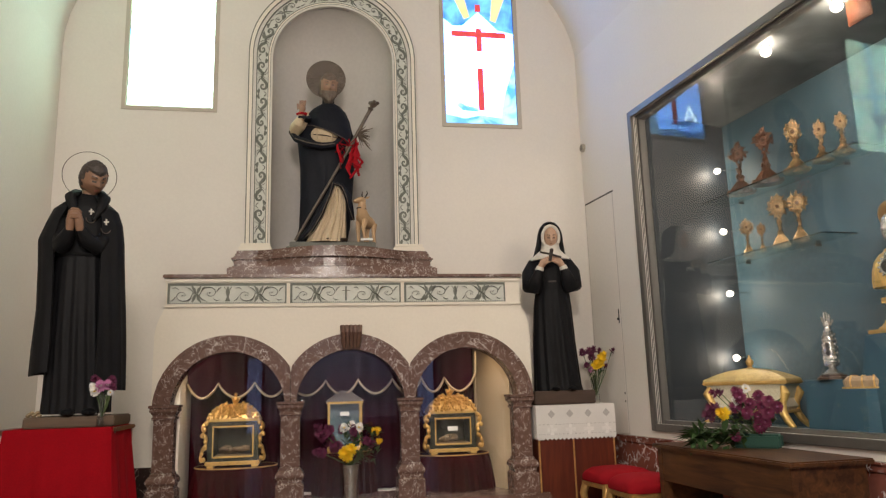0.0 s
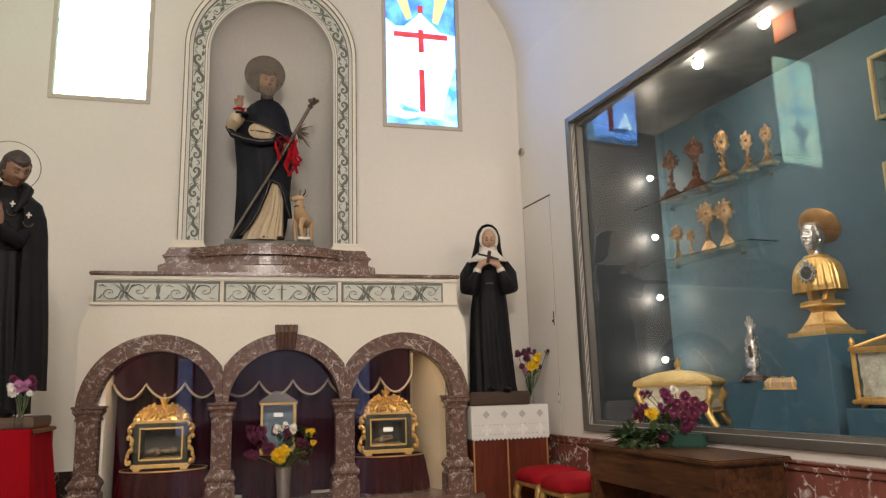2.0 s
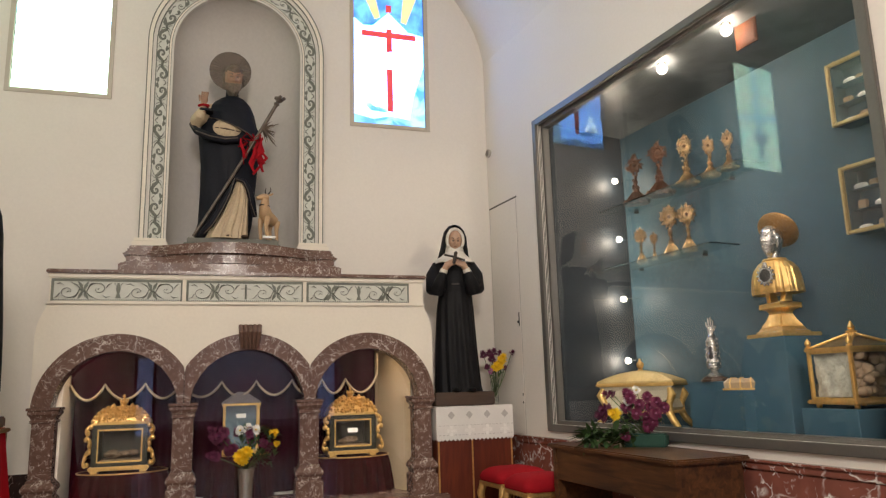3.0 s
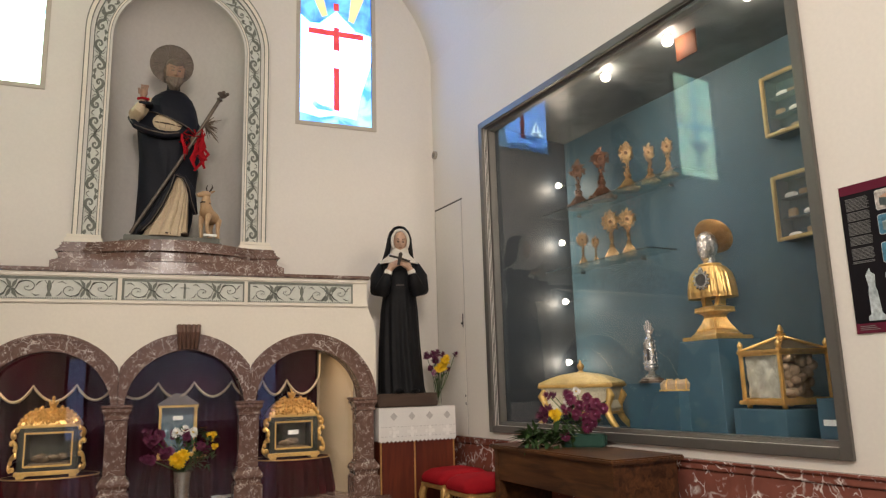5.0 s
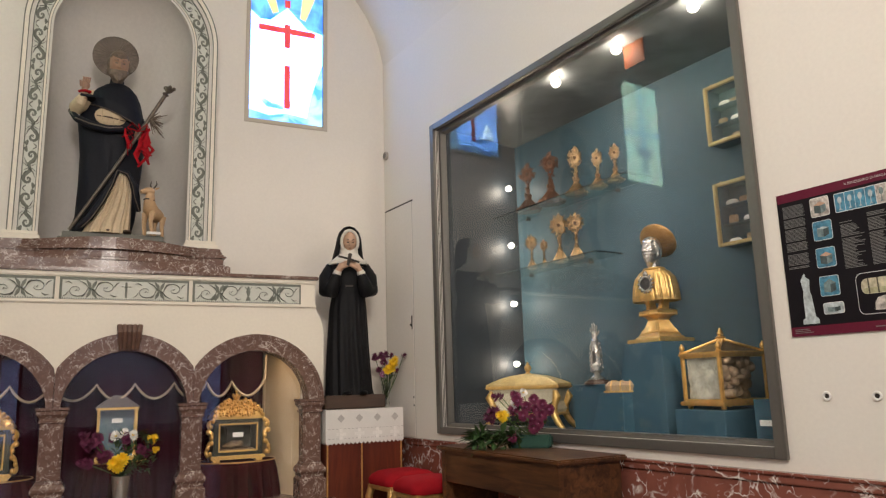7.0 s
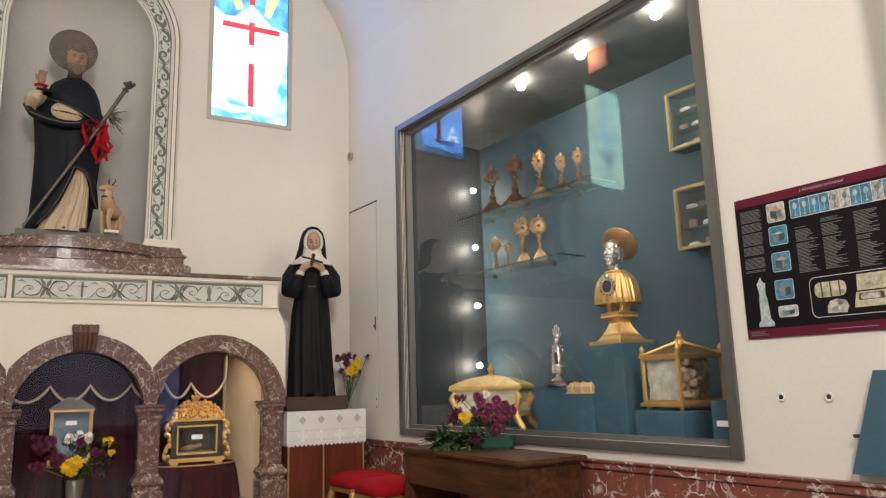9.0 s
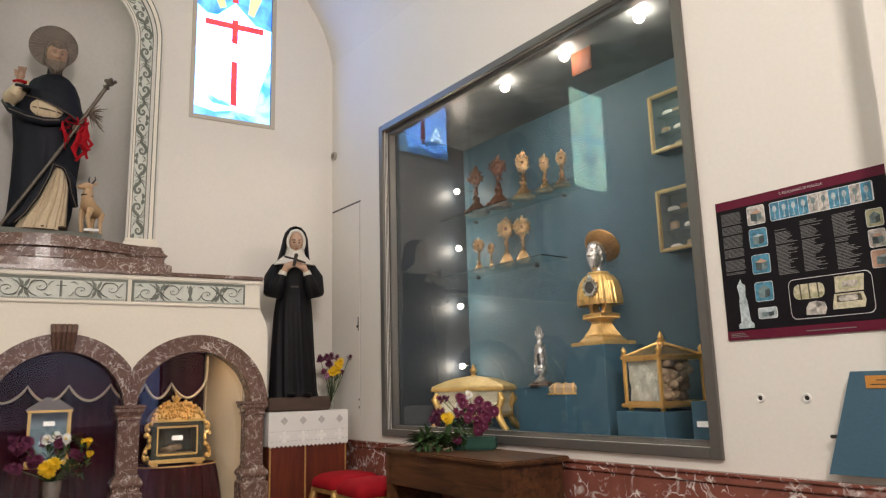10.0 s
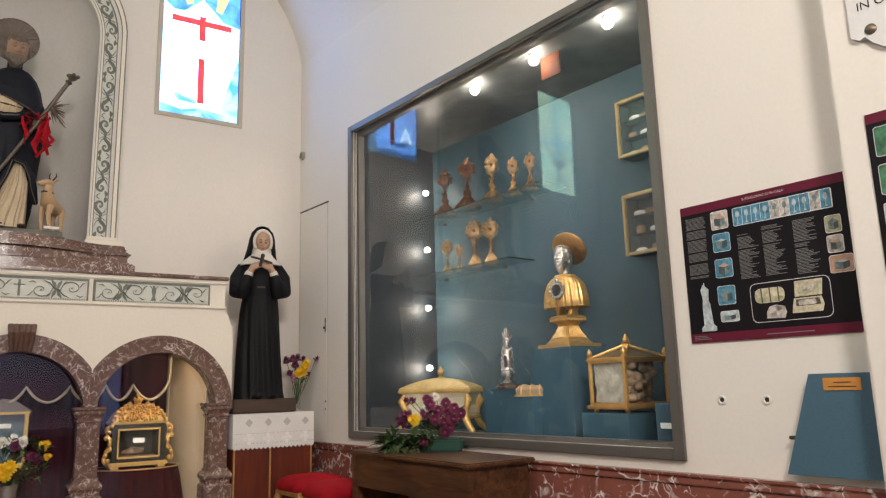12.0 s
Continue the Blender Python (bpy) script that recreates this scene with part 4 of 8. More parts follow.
    z = h + 0.02 + roof
    lathe(bm, [(0.03, 0), (0.018, 0.012), (0.03, 0.03), (0.036, 0.045), (0.012, 0.06), (0.008, 0.075), (0.016, 0.085), (0.01, 0.1), (0.003, 0.105)], 10, at=(0, 0, z - 0.01))
    for k in range(5):
        ball(bm, (0.034 * math.cos(k * 1.257), 0.034 * math.sin(k * 1.257), z + 0.045), (0.008, 0.008, 0.016), seg=6)
    part("finial", bm, GOLD, ob, "small gilt crown", smooth=True)
    return ob


def skirt_table(name, at, rx, ry, top, label, seed):
    ob = thing(name, pose(*at), label, "table")
    bm = B()
    n = 96
    rings = []
    for z, k in ((top - 0.36 + 0.1 * 0, 1.16), (top - 0.22, 1.1), (top - 0.10, 1.05), (top - 0.02, 1.0), (top, 0.98)):
        amp = 0.05 * min(1, (top - z) * 6)
        rings.append([((rx * k + amp * math.sin(i * 1.7 + seed) * 0.4) * math.cos(2 * math.pi * i / n), (ry * k + amp * math.sin(i * 1.3)) * math.sin(2 * math.pi * i / n), z) for i in range(n)])
    loft(bm, rings)
    part("cloth", bm, VELVET, ob, "burgundy velvet cloth in folds", smooth=True)
    bm = B()
    tube(bm, [(rx * 1.0 * math.cos(2 * math.pi * i / 48), ry * math.sin(2 * math.pi * i / 48), top - 0.004) for i in range(48)], 0.006, 5, closed=True)
    part("edge_cord", bm, OLD_GOLD, ob, "thin gold cord")
    return ob


skirt_table("draped_table", (-0.68, 6.58, 0.0), 0.34, 0.24, 0.645, "round table under a burgundy velvet cloth", 1)
skirt_table("draped_table", (1.20, 6.64, 0.0), 0.33, 0.24, 0.665, "round table under a burgundy velvet cloth", 4)
skirt_table("draped_table", (0.235, 6.72, 0.0), 0.24, 0.2, 0.72, "round table under a dark burgundy velvet cloth", 7)
casket((-0.695, 6.55, 0.664), 0.465, 0.335, 0.27, 0.112, "gilded relic casket with a glass front and crowned lid", 3, False, 0.88, 1.05)
casket((1.185, 6.62, 0.684), 0.42, 0.31, 0.26, 0.122, "gilded relic casket with a glass front, card and crowned lid", 8, True, 0.98, 1.07)
lan = thing("lantern_reliquary", pose(0.237, 6.66, 0.724), "gold-framed glass lantern reliquary with a grey pointed roof", "reliquary")
bm = B()
for x in (-0.14, 0.14):
    for y in (-0.1, 0.1):
        box(bm, x - 0.009, x + 0.009, y - 0.009, y + 0.009, 0.0, 0.42)
box(bm, -0.155, 0.155, -0.115, 0.115, 0.0, 0.03, 0.004)
box(bm, -0.16, 0.16, -0.12, 0.12, 0.405, 0.425, 0.004)
part("frame", bm, GILT, lan)
bm = B()
box(bm, -0.131, 0.131, -0.1, -0.097, 0.03, 0.405)
part("pane", bm, PANE, lan).visible_shadow = False
bm = B()
box(bm, -0.131, 0.131, 0.097, 0.1, 0.03, 0.405)
part("pane", bm, PANE, lan).visible_shadow = False
bm = B()
box(bm, -0.13, 0.13, 0.06, 0.07, 0.03, 0.404)
part("backing", bm, mat("pale_blue_silk", (0.085, 0.14, 0.175), 0.5, vary=0.1), lan, "pale blue silk backing")
bm = B()
box(bm, -0.04, 0.04, -0.02, -0.018, 0.30, 0.335)
part("name_card", bm, CARD, lan, "blank white card")
bm = B()
taper(bm, -0.17, 0.17, -0.13, 0.13, 0.425, -0.018, 0.018, -0.015, 0.015, 0.535)
part("roof", bm, mat("pewter_roof", (0.28, 0.25, 0.24), 0.4, 0.5, vary=0.2), lan, "grey pewter roof")
bm = B()
lathe(bm, [(0.026, 0.533), (0.026, 0.545), (0.012, 0.56), (0.02, 0.585), (0.008, 0.6), (0.012, 0.615), (0.002, 0.64)], 8)
part("finial", bm, GILT, lan)

# ---- statues, one plain mesh each ----


def gauss(x, c, w):
    return math.exp(-((x - c) / w) ** 2)


def drape(bm, rows, mi=0, folds=9, phase=0.0, twist=0.0, n=160, steps=46, gap=None):
    """Draped cloth between side lines: rows of (z, x left, x right, y front, y back, fold depth).
    With a gap of (x left, x right) at each row the cloth is a shell that stands open in front."""
    out = []
    for j in range(steps + 1):
        f = j / steps * (len(rows) - 1)
        k = min(int(f), len(rows) - 2)
        u = f - k
        u = u * u * (3 - 2 * u)
        z, xl, xr, yf, yb, amp = (a + (b - a) * u for a, b in zip(rows[k], rows[k + 1]))
        cx, cy, rx, ry = (xl + xr) / 2, (yf + yb) / 2, (xr - xl) / 2, (yb - yf) / 2
        a0, a1 = -0.5 * math.pi, 1.5 * math.pi
        if gap:
            gl, gr = (gap[k][i] + (gap[k + 1][i] - gap[k][i]) * u for i in (0, 1))
            a0 = -math.acos(max(-0.98, min(0.98, (gr - cx) / rx)))
            a1 = math.pi + math.acos(max(-0.98, min(0.98, -(gl - cx) / rx)))
        outer, inner = [], []
        for i in range(n + (1 if gap else 0)):
            a = a0 + (a1 - a0) * i / n
            w = folds * a + phase + twist * z
            v = 0.7 * math.sin(w + 0.6 * math.sin(w)) + 0.5 * math.sin(1.7 * w + 1.3 + 2 * z) + 0.5 * math.sin(0.53 * w + 2.1 * z)
            side = 0.25 + 0.75 * abs(math.sin(a))
            q = 1 + amp * v * side
            c, t = math.cos(a), math.sin(a)
            c, t = math.copysign(abs(c) ** 0.9, c), math.copysign(abs(t) ** 0.9, t)
            outer.append((cx + rx * q * c, cy + ry * q * t, z))
            if gap:
                inner.append((cx + (rx * q - 0.014) * c, cy + (ry * q - 0.014) * t, z + 0.003))
        out.append(outer + inner[::-1])
    return loft(bm, out, mi)


def carved_head(bm, c, size, mats, rot=None, hair=0.0, beard=0.0, lids=True, n=56, m=60):
    """A carved head that looks along -y, in one skin. size: half width, half depth, half height.
    mats: flesh, hair, lips, eyes. hair and beard: thickness of curls as a share of the head."""
    rows = []
    for j in range(m + 1):
        th = math.pi * (0.015 + 0.97 * j / m)
        row = []
        for i in range(n):
            u = -math.pi + 2 * math.pi * i / n
            v = math.cos(th)
            au = abs(u)
            r = 1.0
            ridge = max(0.0, min(1.0, (0.34 - v) / 0.42)) * (1 / (1 + math.exp(-(v + 0.17) * 45)))
            r += 0.27 * gauss(u, 0, 0.13) * ridge + 0.07 * gauss(au, 0.17, 0.09) * gauss(v, -0.1, 0.07)
            r -= 0.15 * gauss(au, 0.40, 0.20) * gauss(v, 0.16, 0.10)
            r += 0.08 * gauss(au, 0.40, 0.13) * gauss(v, 0.13, 0.055)
            r += 0.06 * gauss(au, 0.36, 0.28) * gauss(v, 0.33, 0.06)
            r += 0.035 * gauss(au, 0.62, 0.22) * gauss(v, -0.12, 0.16)
            r += 0.055 * gauss(u, 0, 0.22) * (gauss(v, -0.37, 0.035) + gauss(v, -0.47, 0.04)) - 0.03 * gauss(u, 0, 0.28) * gauss(v, -0.42, 0.02)
            r += 0.10 * gauss(u, 0, 0.32) * gauss(v, -0.72, 0.13)
            r += 0.05 * gauss(au, 1.55, 0.13) * gauss(v, 0.0, 0.2)
            curl = 0.5 + 0.5 * math.sin(9 * u + 3 * math.sin(14 * v)) * math.cos(17 * v + 2 * math.sin(5 * u))
            line = 0.56 - 0.10 * gauss(u, 0, 0.5) if au < 1.15 else 0.56 - 1.35 * min(1.0, (au - 1.15) / 0.35)
            if hair and v > line:
                r += hair * (0.6 + 0.7 * curl) * min(1.0, (v - line) / 0.1)
            if beard and v < -0.27 and au < 1.5 and not (au < 0.26 and -0.52 < v < -0.35):
                r += beard * (0.5 + 0.8 * curl) * min(1.0, (-0.27 - v) / 0.15)
            jaw = 1 - 0.20 * max(0.0, -v - 0.15)
            st = math.sin(th)
            p = Vector((size[0] * r * st * math.sin(u) * jaw, -size[1] * r * st * math.cos(u), size[2] * v * (1 + (r - 1) * 0.6)))
            if beard and v < -0.55 and au < 1.6:
                p.z -= size[2] * beard * 9.0 * (-v - 0.55) * max(0.0, math.cos(u * 0.9))
                p.y -= size[1] * 0.25 * (-v - 0.55)
            row.append(bm.verts.new(Vector(c) + (rot @ p if rot is not None else p)))
        rows.append(row)
    for j in range(m):
        v = math.cos(math.pi * (0.015 + 0.97 * (j + 0.5) / m))
        for i in range(n):
            u = abs(-math.pi + 2 * math.pi * (i + 0.5) / n)
            mi = mats[0]
            line = 0.56 - 0.10 * gauss(u, 0, 0.5) if u < 1.15 else 0.56 - 1.35 * min(1.0, (u - 1.15) / 0.35)
            if hair and v > line or beard and v < -0.3 and u < 1.5 and not (u < 0.24 and -0.5 < v < -0.36) or beard and 1.2 < u < 1.5 and v < 0.2:
                mi = mats[1]
            elif 0.17 < u < 0.62 and abs(v - 0.33 - 0.05 * math.sin((u - 0.17) * 4)) < 0.035:
                mi = mats[1]
            elif u < 0.22 and -0.50 < v < -0.35:
                mi = mats[2]
            elif abs(u - 0.40) < 0.15 and abs(v - (0.10 if lids else 0.14)) < (0.03 if lids else 0.045):
                mi = mats[3]
            bm.faces.new((rows[j][i], rows[j + 1][i], rows[j + 1][(i + 1) % n], rows[j][(i + 1) % n])).material_index = mi
    bm.faces.new(rows[0][::-1]).material_index = mats[1] if hair else mats[0]
    bm.faces.new(rows[-1]).material_index = mats[1] if beard else mats[0]
    return bm


def turned(x, y, z):
    return Matrix.Rotation(radians(z), 3, "Z") @ Matrix.Rotation(radians(x), 3, "X") @ Matrix.Rotation(radians(y), 3, "Y")


LIPS = mat("lip_paint", (0.33, 0.12, 0.085), 0.45, vary=0.1, scale=14)


def fingers(bm, c, size, mi, tilt=0.0, spread=0.0):
    ball(bm, c, (size * 0.55, size * 0.4, size * 0.7), mi, 8)
    for k in range(4):
        x = (k - 1.5) * size * 0.25
        tube(bm, [(c[0] + x, c[1] - size * 0.1, c[2] + size * 0.3), (c[0] + x * (1 + spread) + tilt * size, c[1] - size * 0.15, c[2] + size * 1.15)], size * 0.13, 6, mi)


def saint(at):
    bm = B()
    M = [NAVY, CREAM, mat("worn_flesh_paint", (0.30, 0.175, 0.11), 0.5, vary=0.12, scale=16), mat("greying_brown_beard_paint", (0.135, 0.10, 0.073), 0.6, vary=0.35, scale=25, bump=0.5), HALO, OLD_GOLD, RED_SEAT, PLINTH_WOOD, mat("greenish_base_paint", (0.13, 0.13, 0.105), 0.6, vary=0.2), LIPS]
    # mantle
    drape(bm, [(0.0, -0.30, 0.17, -0.12, 0.17, 0.05), (0.15, -0.265, 0.20, -0.13, 0.17, 0.06), (0.45, -0.255, 0.225, -0.14, 0.16, 0.05), (0.68, -0.256, 0.244, -0.15, 0.16, 0.04),
               (0.87, -0.275, 0.265, -0.16, 0.15, 0.03), (0.97, -0.285, 0.25, -0.16, 0.15, 0.02), (1.08, -0.25, 0.225, -0.15, 0.14, 0.015), (1.18, -0.20, 0.19, -0.14, 0.13, 0.01),
               (1.25, -0.13, 0.15, -0.12, 0.11, 0.01), (1.30, -0.085, 0.10, -0.09, 0.09, 0.0), (1.325, -0.05, 0.065, -0.06, 0.07, 0.0)], 0, 5, 0.4, 3.2)
    # cream habit between the mantle's edges, spreading over the feet
    drape(bm, [(-0.01, -0.205, 0.165, -0.215, 0.1, 0.05), (0.06, -0.175, 0.165, -0.205, 0.1, 0.055), (0.2, -0.085, 0.168, -0.195, 0.1, 0.06), (0.36, -0.015, 0.168, -0.19, 0.1, 0.055), (0.47, 0.03, 0.14, -0.185, 0.1, 0.03), (0.515, 0.055, 0.10, -0.17, 0.0, 0.0)], 1, 21, 0.5, 0.8)
    # the mantle's lapped edges with a narrow pale hem
    tube(bm, [(0.05, -0.192, 0.525), (0.0, -0.2, 0.40), (-0.07, -0.2, 0.24), (-0.15, -0.195, 0.10), (-0.24, -0.17, 0.02)], [0.012, 0.024, 0.028, 0.03, 0.02], 8, 0)
    tube(bm, [(0.04, -0.205, 0.52), (0.012, -0.218, 0.40), (-0.052, -0.222, 0.24), (-0.13, -0.22, 0.10), (-0.2, -0.2, 0.02)], 0.0045, 5, 4)
    tube(bm, [(0.05, -0.195, 0.52), (0.12, -0.2, 0.50), (0.18, -0.175, 0.41), (0.195, -0.16, 0.32), (0.225, -0.12, 0.2)], [0.014, 0.02, 0.026, 0.034, 0.02], 8, 0)
    tube(bm, [(0.05, -0.208, 0.515), (0.12, -0.215, 0.49), (0.165, -0.195, 0.40), (0.185, -0.185, 0.31), (0.232, -0.14, 0.19)], 0.0045, 5, 4)
    ball(bm, (-0.03, -0.10, 0.985), (0.145, 0.088, 0.115), 1, 24)
    tube(bm, [(-0.14, -0.165, 0.985), (-0.04, -0.19, 0.97), (0.08, -0.165, 0.96)], [0.004, 0.007, 0.004], 6, 7)
    for k in range(4):
        tube(bm, [(-0.11 + 0.045 * k, -0.165, 0.905), (-0.10 + 0.045 * k, -0.186, 0.95), (-0.105 + 0.045 * k, -0.172, 1.04)], 0.006, 5, 1)
    # cape over the shoulders, its lower edge falling aslant, with a pale edge
    before = len(bm.verts)
    drape(bm, [(1.0, -0.21, 0.245, -0.195, 0.15, 0.02), (1.1, -0.21, 0.23, -0.185, 0.145, 0.025), (1.19, -0.19, 0.205, -0.16, 0.135, 0.02), (1.255, -0.155, 0.17, -0.135, 0.12, 0.012), (1.305, -0.105, 0.12, -0.105, 0.1, 0.01), (1.33, -0.06, 0.075, -0.075, 0.08, 0.0)], 0, 6, 0.9, 5.0)
    tube(bm, [(0.018 + 0.232 * math.cos(a), -0.022 + 0.178 * math.sin(a), 1.0) for a in [math.pi + math.pi * k / 24 for k in range(25)]], 0.006, 6, 4)
    bm.verts.ensure_lookup_table()
    for v in bm.verts[before:]:
        v.co.z -= (v.co.x - 0.03) * 0.42 * max(0.0, min(1.0, (1.3 - v.co.z) / 0.3))
    for pts, rr, mi in ((((-0.345, -0.05, 1.04), (-0.29, -0.14, 0.945), (-0.18, -0.19, 0.885), (-0.05, -0.205, 0.86), (0.06, -0.195, 0.88), (0.15, -0.17, 0.93)), [0.02, 0.032, 0.036, 0.034, 0.03, 0.015], 0), (((-0.355, -0.07, 1.035), (-0.30, -0.165, 0.94), (-0.185, -0.222, 0.885), (-0.05, -0.237, 0.862), (0.06, -0.223, 0.885)), 0.006, 4)):
        tube(bm, pts, rr, 8, mi)
    # right arm raised, with book under it; left arm to the staff
    tube(bm, [(-0.17, -0.02, 1.2), (-0.25, -0.07, 1.12), (-0.295, -0.13, 1.045), (-0.275, -0.17, 1.075), (-0.25, -0.185, 1.13)], [0.06, 0.066, 0.062, 0.052, 0.034], 12, 1)
    tube(bm, [(-0.25, -0.185, 1.10), (-0.242, -0.185, 1.20)], [0.03, 0.026], 10, 2)
    fingers(bm, (-0.238, -0.185, 1.225), 0.06, 2, 0.1, 0.1)
    tube(bm, [(-0.27, -0.19, 1.21), (-0.28, -0.2, 1.26)], [0.012, 0.009], 6, 2)
    tube(bm, [(-0.285, -0.175, 1.17), (-0.245, -0.22, 1.165), (-0.2, -0.19, 1.17), (-0.21, -0.14, 1.18)], 0.012, 6, 6)
    box(bm, -0.275, -0.16, -0.225, -0.1, 1.115, 1.138, 0.006, 0)
    tube(bm, [(0.13, 0.0, 1.12), (0.2, -0.05, 0.96), (0.22, -0.12, 0.82), (0.19, -0.165, 0.85)], [0.06, 0.065, 0.055, 0.035], 10, 0)
    ball(bm, (0.195, -0.17, 0.85), (0.04, 0.035, 0.045), 2, 8)
    for k in range(3):
        tube(bm, [(0.17, -0.19, 0.83 + k * 0.02), (0.2, -0.205, 0.835 + k * 0.02), (0.225, -0.18, 0.83 + k * 0.02)], 0.011, 5, 2)
    # head, hair, beard
    tube(bm, [(0.0, 0.0, 1.29), (0.002, -0.005, 1.345), (0.004, -0.01, 1.45)], [0.075, 0.058, 0.05], 12, 0)
    for k in range(9):
        x = 0.011 * (k - 4)
        tube(bm, [(0.006 + x * 1.3, -0.13, 1.42), (0.006 + x * 1.35, -0.155 + abs(x) * 0.5, 1.375), (0.006 + x * 0.9 + 0.006 * (k % 2), -0.15 + abs(x) * 0.6, 1.315 + abs(x) * 0.8)], [0.013, 0.016, 0.004], 7, 3)
    carved_head(bm, (0.006, -0.07, 1.488), (0.082, 0.094, 0.124), (2, 3, 9, 3), turned(20, 0, 8), 0.13, 0.17, False)
    # rayed halo
    n = 72
    c = (-0.018, 0.075, 1.628)
    for k in range(n):
        a0, a1 = 2 * math.pi * k / n, 2 * math.pi * (k + 1) / n
        d = 0.008 * (k % 2)
        q = [(c[0] + r * math.cos(a), c[1] - d + e, c[2] + r * math.sin(a)) for r, a, e in ((0.04, a0, 0), (0.186 + 0.004 * (k % 2), a0, 0), (0.186 + 0.004 * (k % 2), a1, 0), (0.04, a1, 0))]
        f = [bm.verts.new(p) for p in q] + [bm.verts.new((p[0], p[1] + 0.012, p[2])) for p in q]
        for ix in ((0, 1, 2, 3), (7, 6, 5, 4), (1, 5, 6, 2), (0, 3, 7, 4), (0, 4, 5, 1), (2, 6, 7, 3)):
            bm.faces.new([f[i] for i in ix]).material_index = 4
    tube(bm, [(c[0] + 0.186 * math.cos(2 * math.pi * k / 40), c[1], c[2] + 0.186 * math.sin(2 * math.pi * k / 40)) for k in range(40)], 0.006, 5, 4, closed=True)
    # staff with a knop, corn tuft and ribbons
    tube(bm, [(-0.29, -0.16, 0.0), (0.0, -0.2, 0.5), (0.19, -0.22, 0.84)], 0.014, 8, 4)
    tube(bm, [(0.19, -0.22, 0.84), (0.38, -0.24, 1.2)], 0.017, 8, 4)
    d = Vector((0.19, -0.02, 0.36)).normalized()
    p = Vector((0.38, -0.24, 1.2))
    tube(bm, [p, p + d * 0.02, p + d * 0.04, p + d * 0.06, p + d * 0.08, p + d * 0.1], [0.014, 0.03, 0.014, 0.034, 0.04, 0.012], 8, 4)
    for k in range(4):
        a = k * 1.57
        ball(bm, p + d * 0.085 + Vector((0.035 * math.cos(a), 0.035 * math.sin(a), 0.0)), 0.017, 4, 8)
    rnd = random.Random(5)
    for k in range(40):
        e = Vector((0.2 + rnd.random() * 0.6, rnd.uniform(-0.5, 0.5), rnd.uniform(-0.75, 0.45)))
        tube(bm, [(0.27, -0.22, 0.99), Vector((0.27, -0.22, 0.99)) + e * 0.06, Vector((0.27, -0.22, 0.99)) + e * rnd.uniform(0.12, 0.2)], [0.008, 0.006, 0.002], 4, 3)
    for k in range(14):
        x0, z0 = rnd.uniform(0.08, 0.28), rnd.uniform(0.76, 0.9)
        l = rnd.uniform(0.12, 0.34)
        pts = [(x0 + rnd.uniform(-0.02, 0.025) * s + 0.02 * math.sin(s * 3 + k), -0.23 - 0.02 * math.sin(s + k), z0 + 0.04 - l * s / 3) for s in range(4)]
        tube(bm, pts, [0.006, 0.013, 0.015, 0.010], 6, 6, flat=0.25)
    for s in (-1, 1):
        tube(bm, [(0.19, -0.235, 0.87), (0.19 + s * 0.06, -0.25, 0.93), (0.19 + s * 0.09, -0.24, 0.88), (0.19, -0.235, 0.86)], 0.010, 6, 6, flat=0.3)
    # feet and base slab
    for s in (0.0, 0.14):
        ball(bm, (s, -0.165, 0.008), (0.04, 0.06, 0.018), 7, 8)
    box(bm, -0.37, 0.45, -0.2, 0.2, -0.107, -0.06, 0.006, 8)
    box(bm, -0.34, 0.43, -0.18, 0.2, -0.06, -0.012, 0.006, 8)
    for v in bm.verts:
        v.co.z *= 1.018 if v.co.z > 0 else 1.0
    ob = link("saint_statue", bm, M, None, pose(*at), True)
    return tagged(ob, "painted wooden statue in dark mantle and cream habit with staff", "statue")


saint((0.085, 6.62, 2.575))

# fawn beside the statue
bm = B()
FAWN = [mat("fawn_paint", (0.50, 0.33, 0.18), 0.55, vary=0.15, scale=9), HAIR]
tube(bm, [(0.0, 0.06, 0.2), (0.0, 0.0, 0.215), (0.015, -0.05, 0.23), (0.03, -0.08, 0.29), (0.04, -0.085, 0.36)], [0.05, 0.062, 0.058, 0.04, 0.028], 10)
tube(bm, [(0.03, -0.06, 0.39), (0.025, -0.1, 0.375), (0.005, -0.145, 0.352)], [0.03, 0.03, 0.014], 8)
for x, y, k in ((-0.03, -0.05, 0.0), (0.045, -0.06, 0.03), (-0.03, 0.06, 0), (0.035, 0.065, 0)):
    tube(bm, [(x, y, 0.2), (x + k * 0.6, y - 0.01 - k, 0.11), (x + k * 0.1, y, 0.0)], [0.026, 0.016, 0.012], 7)
for s in (-1, 1):
    tube(bm, [(0.035 + s * 0.02, -0.055, 0.405), (0.04 + s * 0.045, -0.045, 0.42)], [0.012, 0.004], 5)
    tube(bm, [(0.035 + s * 0.012, -0.06, 0.41), (0.036 + s * 0.03, -0.05, 0.45), (0.036 + s * 0.022, -0.05, 0.48)], [0.007, 0.005, 0.002], 5, 1)
tube(bm, [(0.03 + 0.037 * math.cos(k * 0.6), -0.083 + 0.037 * math.sin(k * 0.6), 0.3) for k in range(10)], 0.006, 5, 1)
tagged(link("fawn_statue", bm, FAWN, None, pose(0.43, 6.53, 2.563, 0, 0, -35) @ Matrix.Diagonal((1, 1.45, 1, 1)), True), "small painted tan fawn statue beside the saint", "statue")
bm = B()
box(bm, -0.055, 0.055, -0.004, 0.004, 0.0, 0.022)
tagged(link("name_card", bm, CARD, None, pose(0.43, 6.40, 2.568)), "small blank white card on the statue's base", "card")


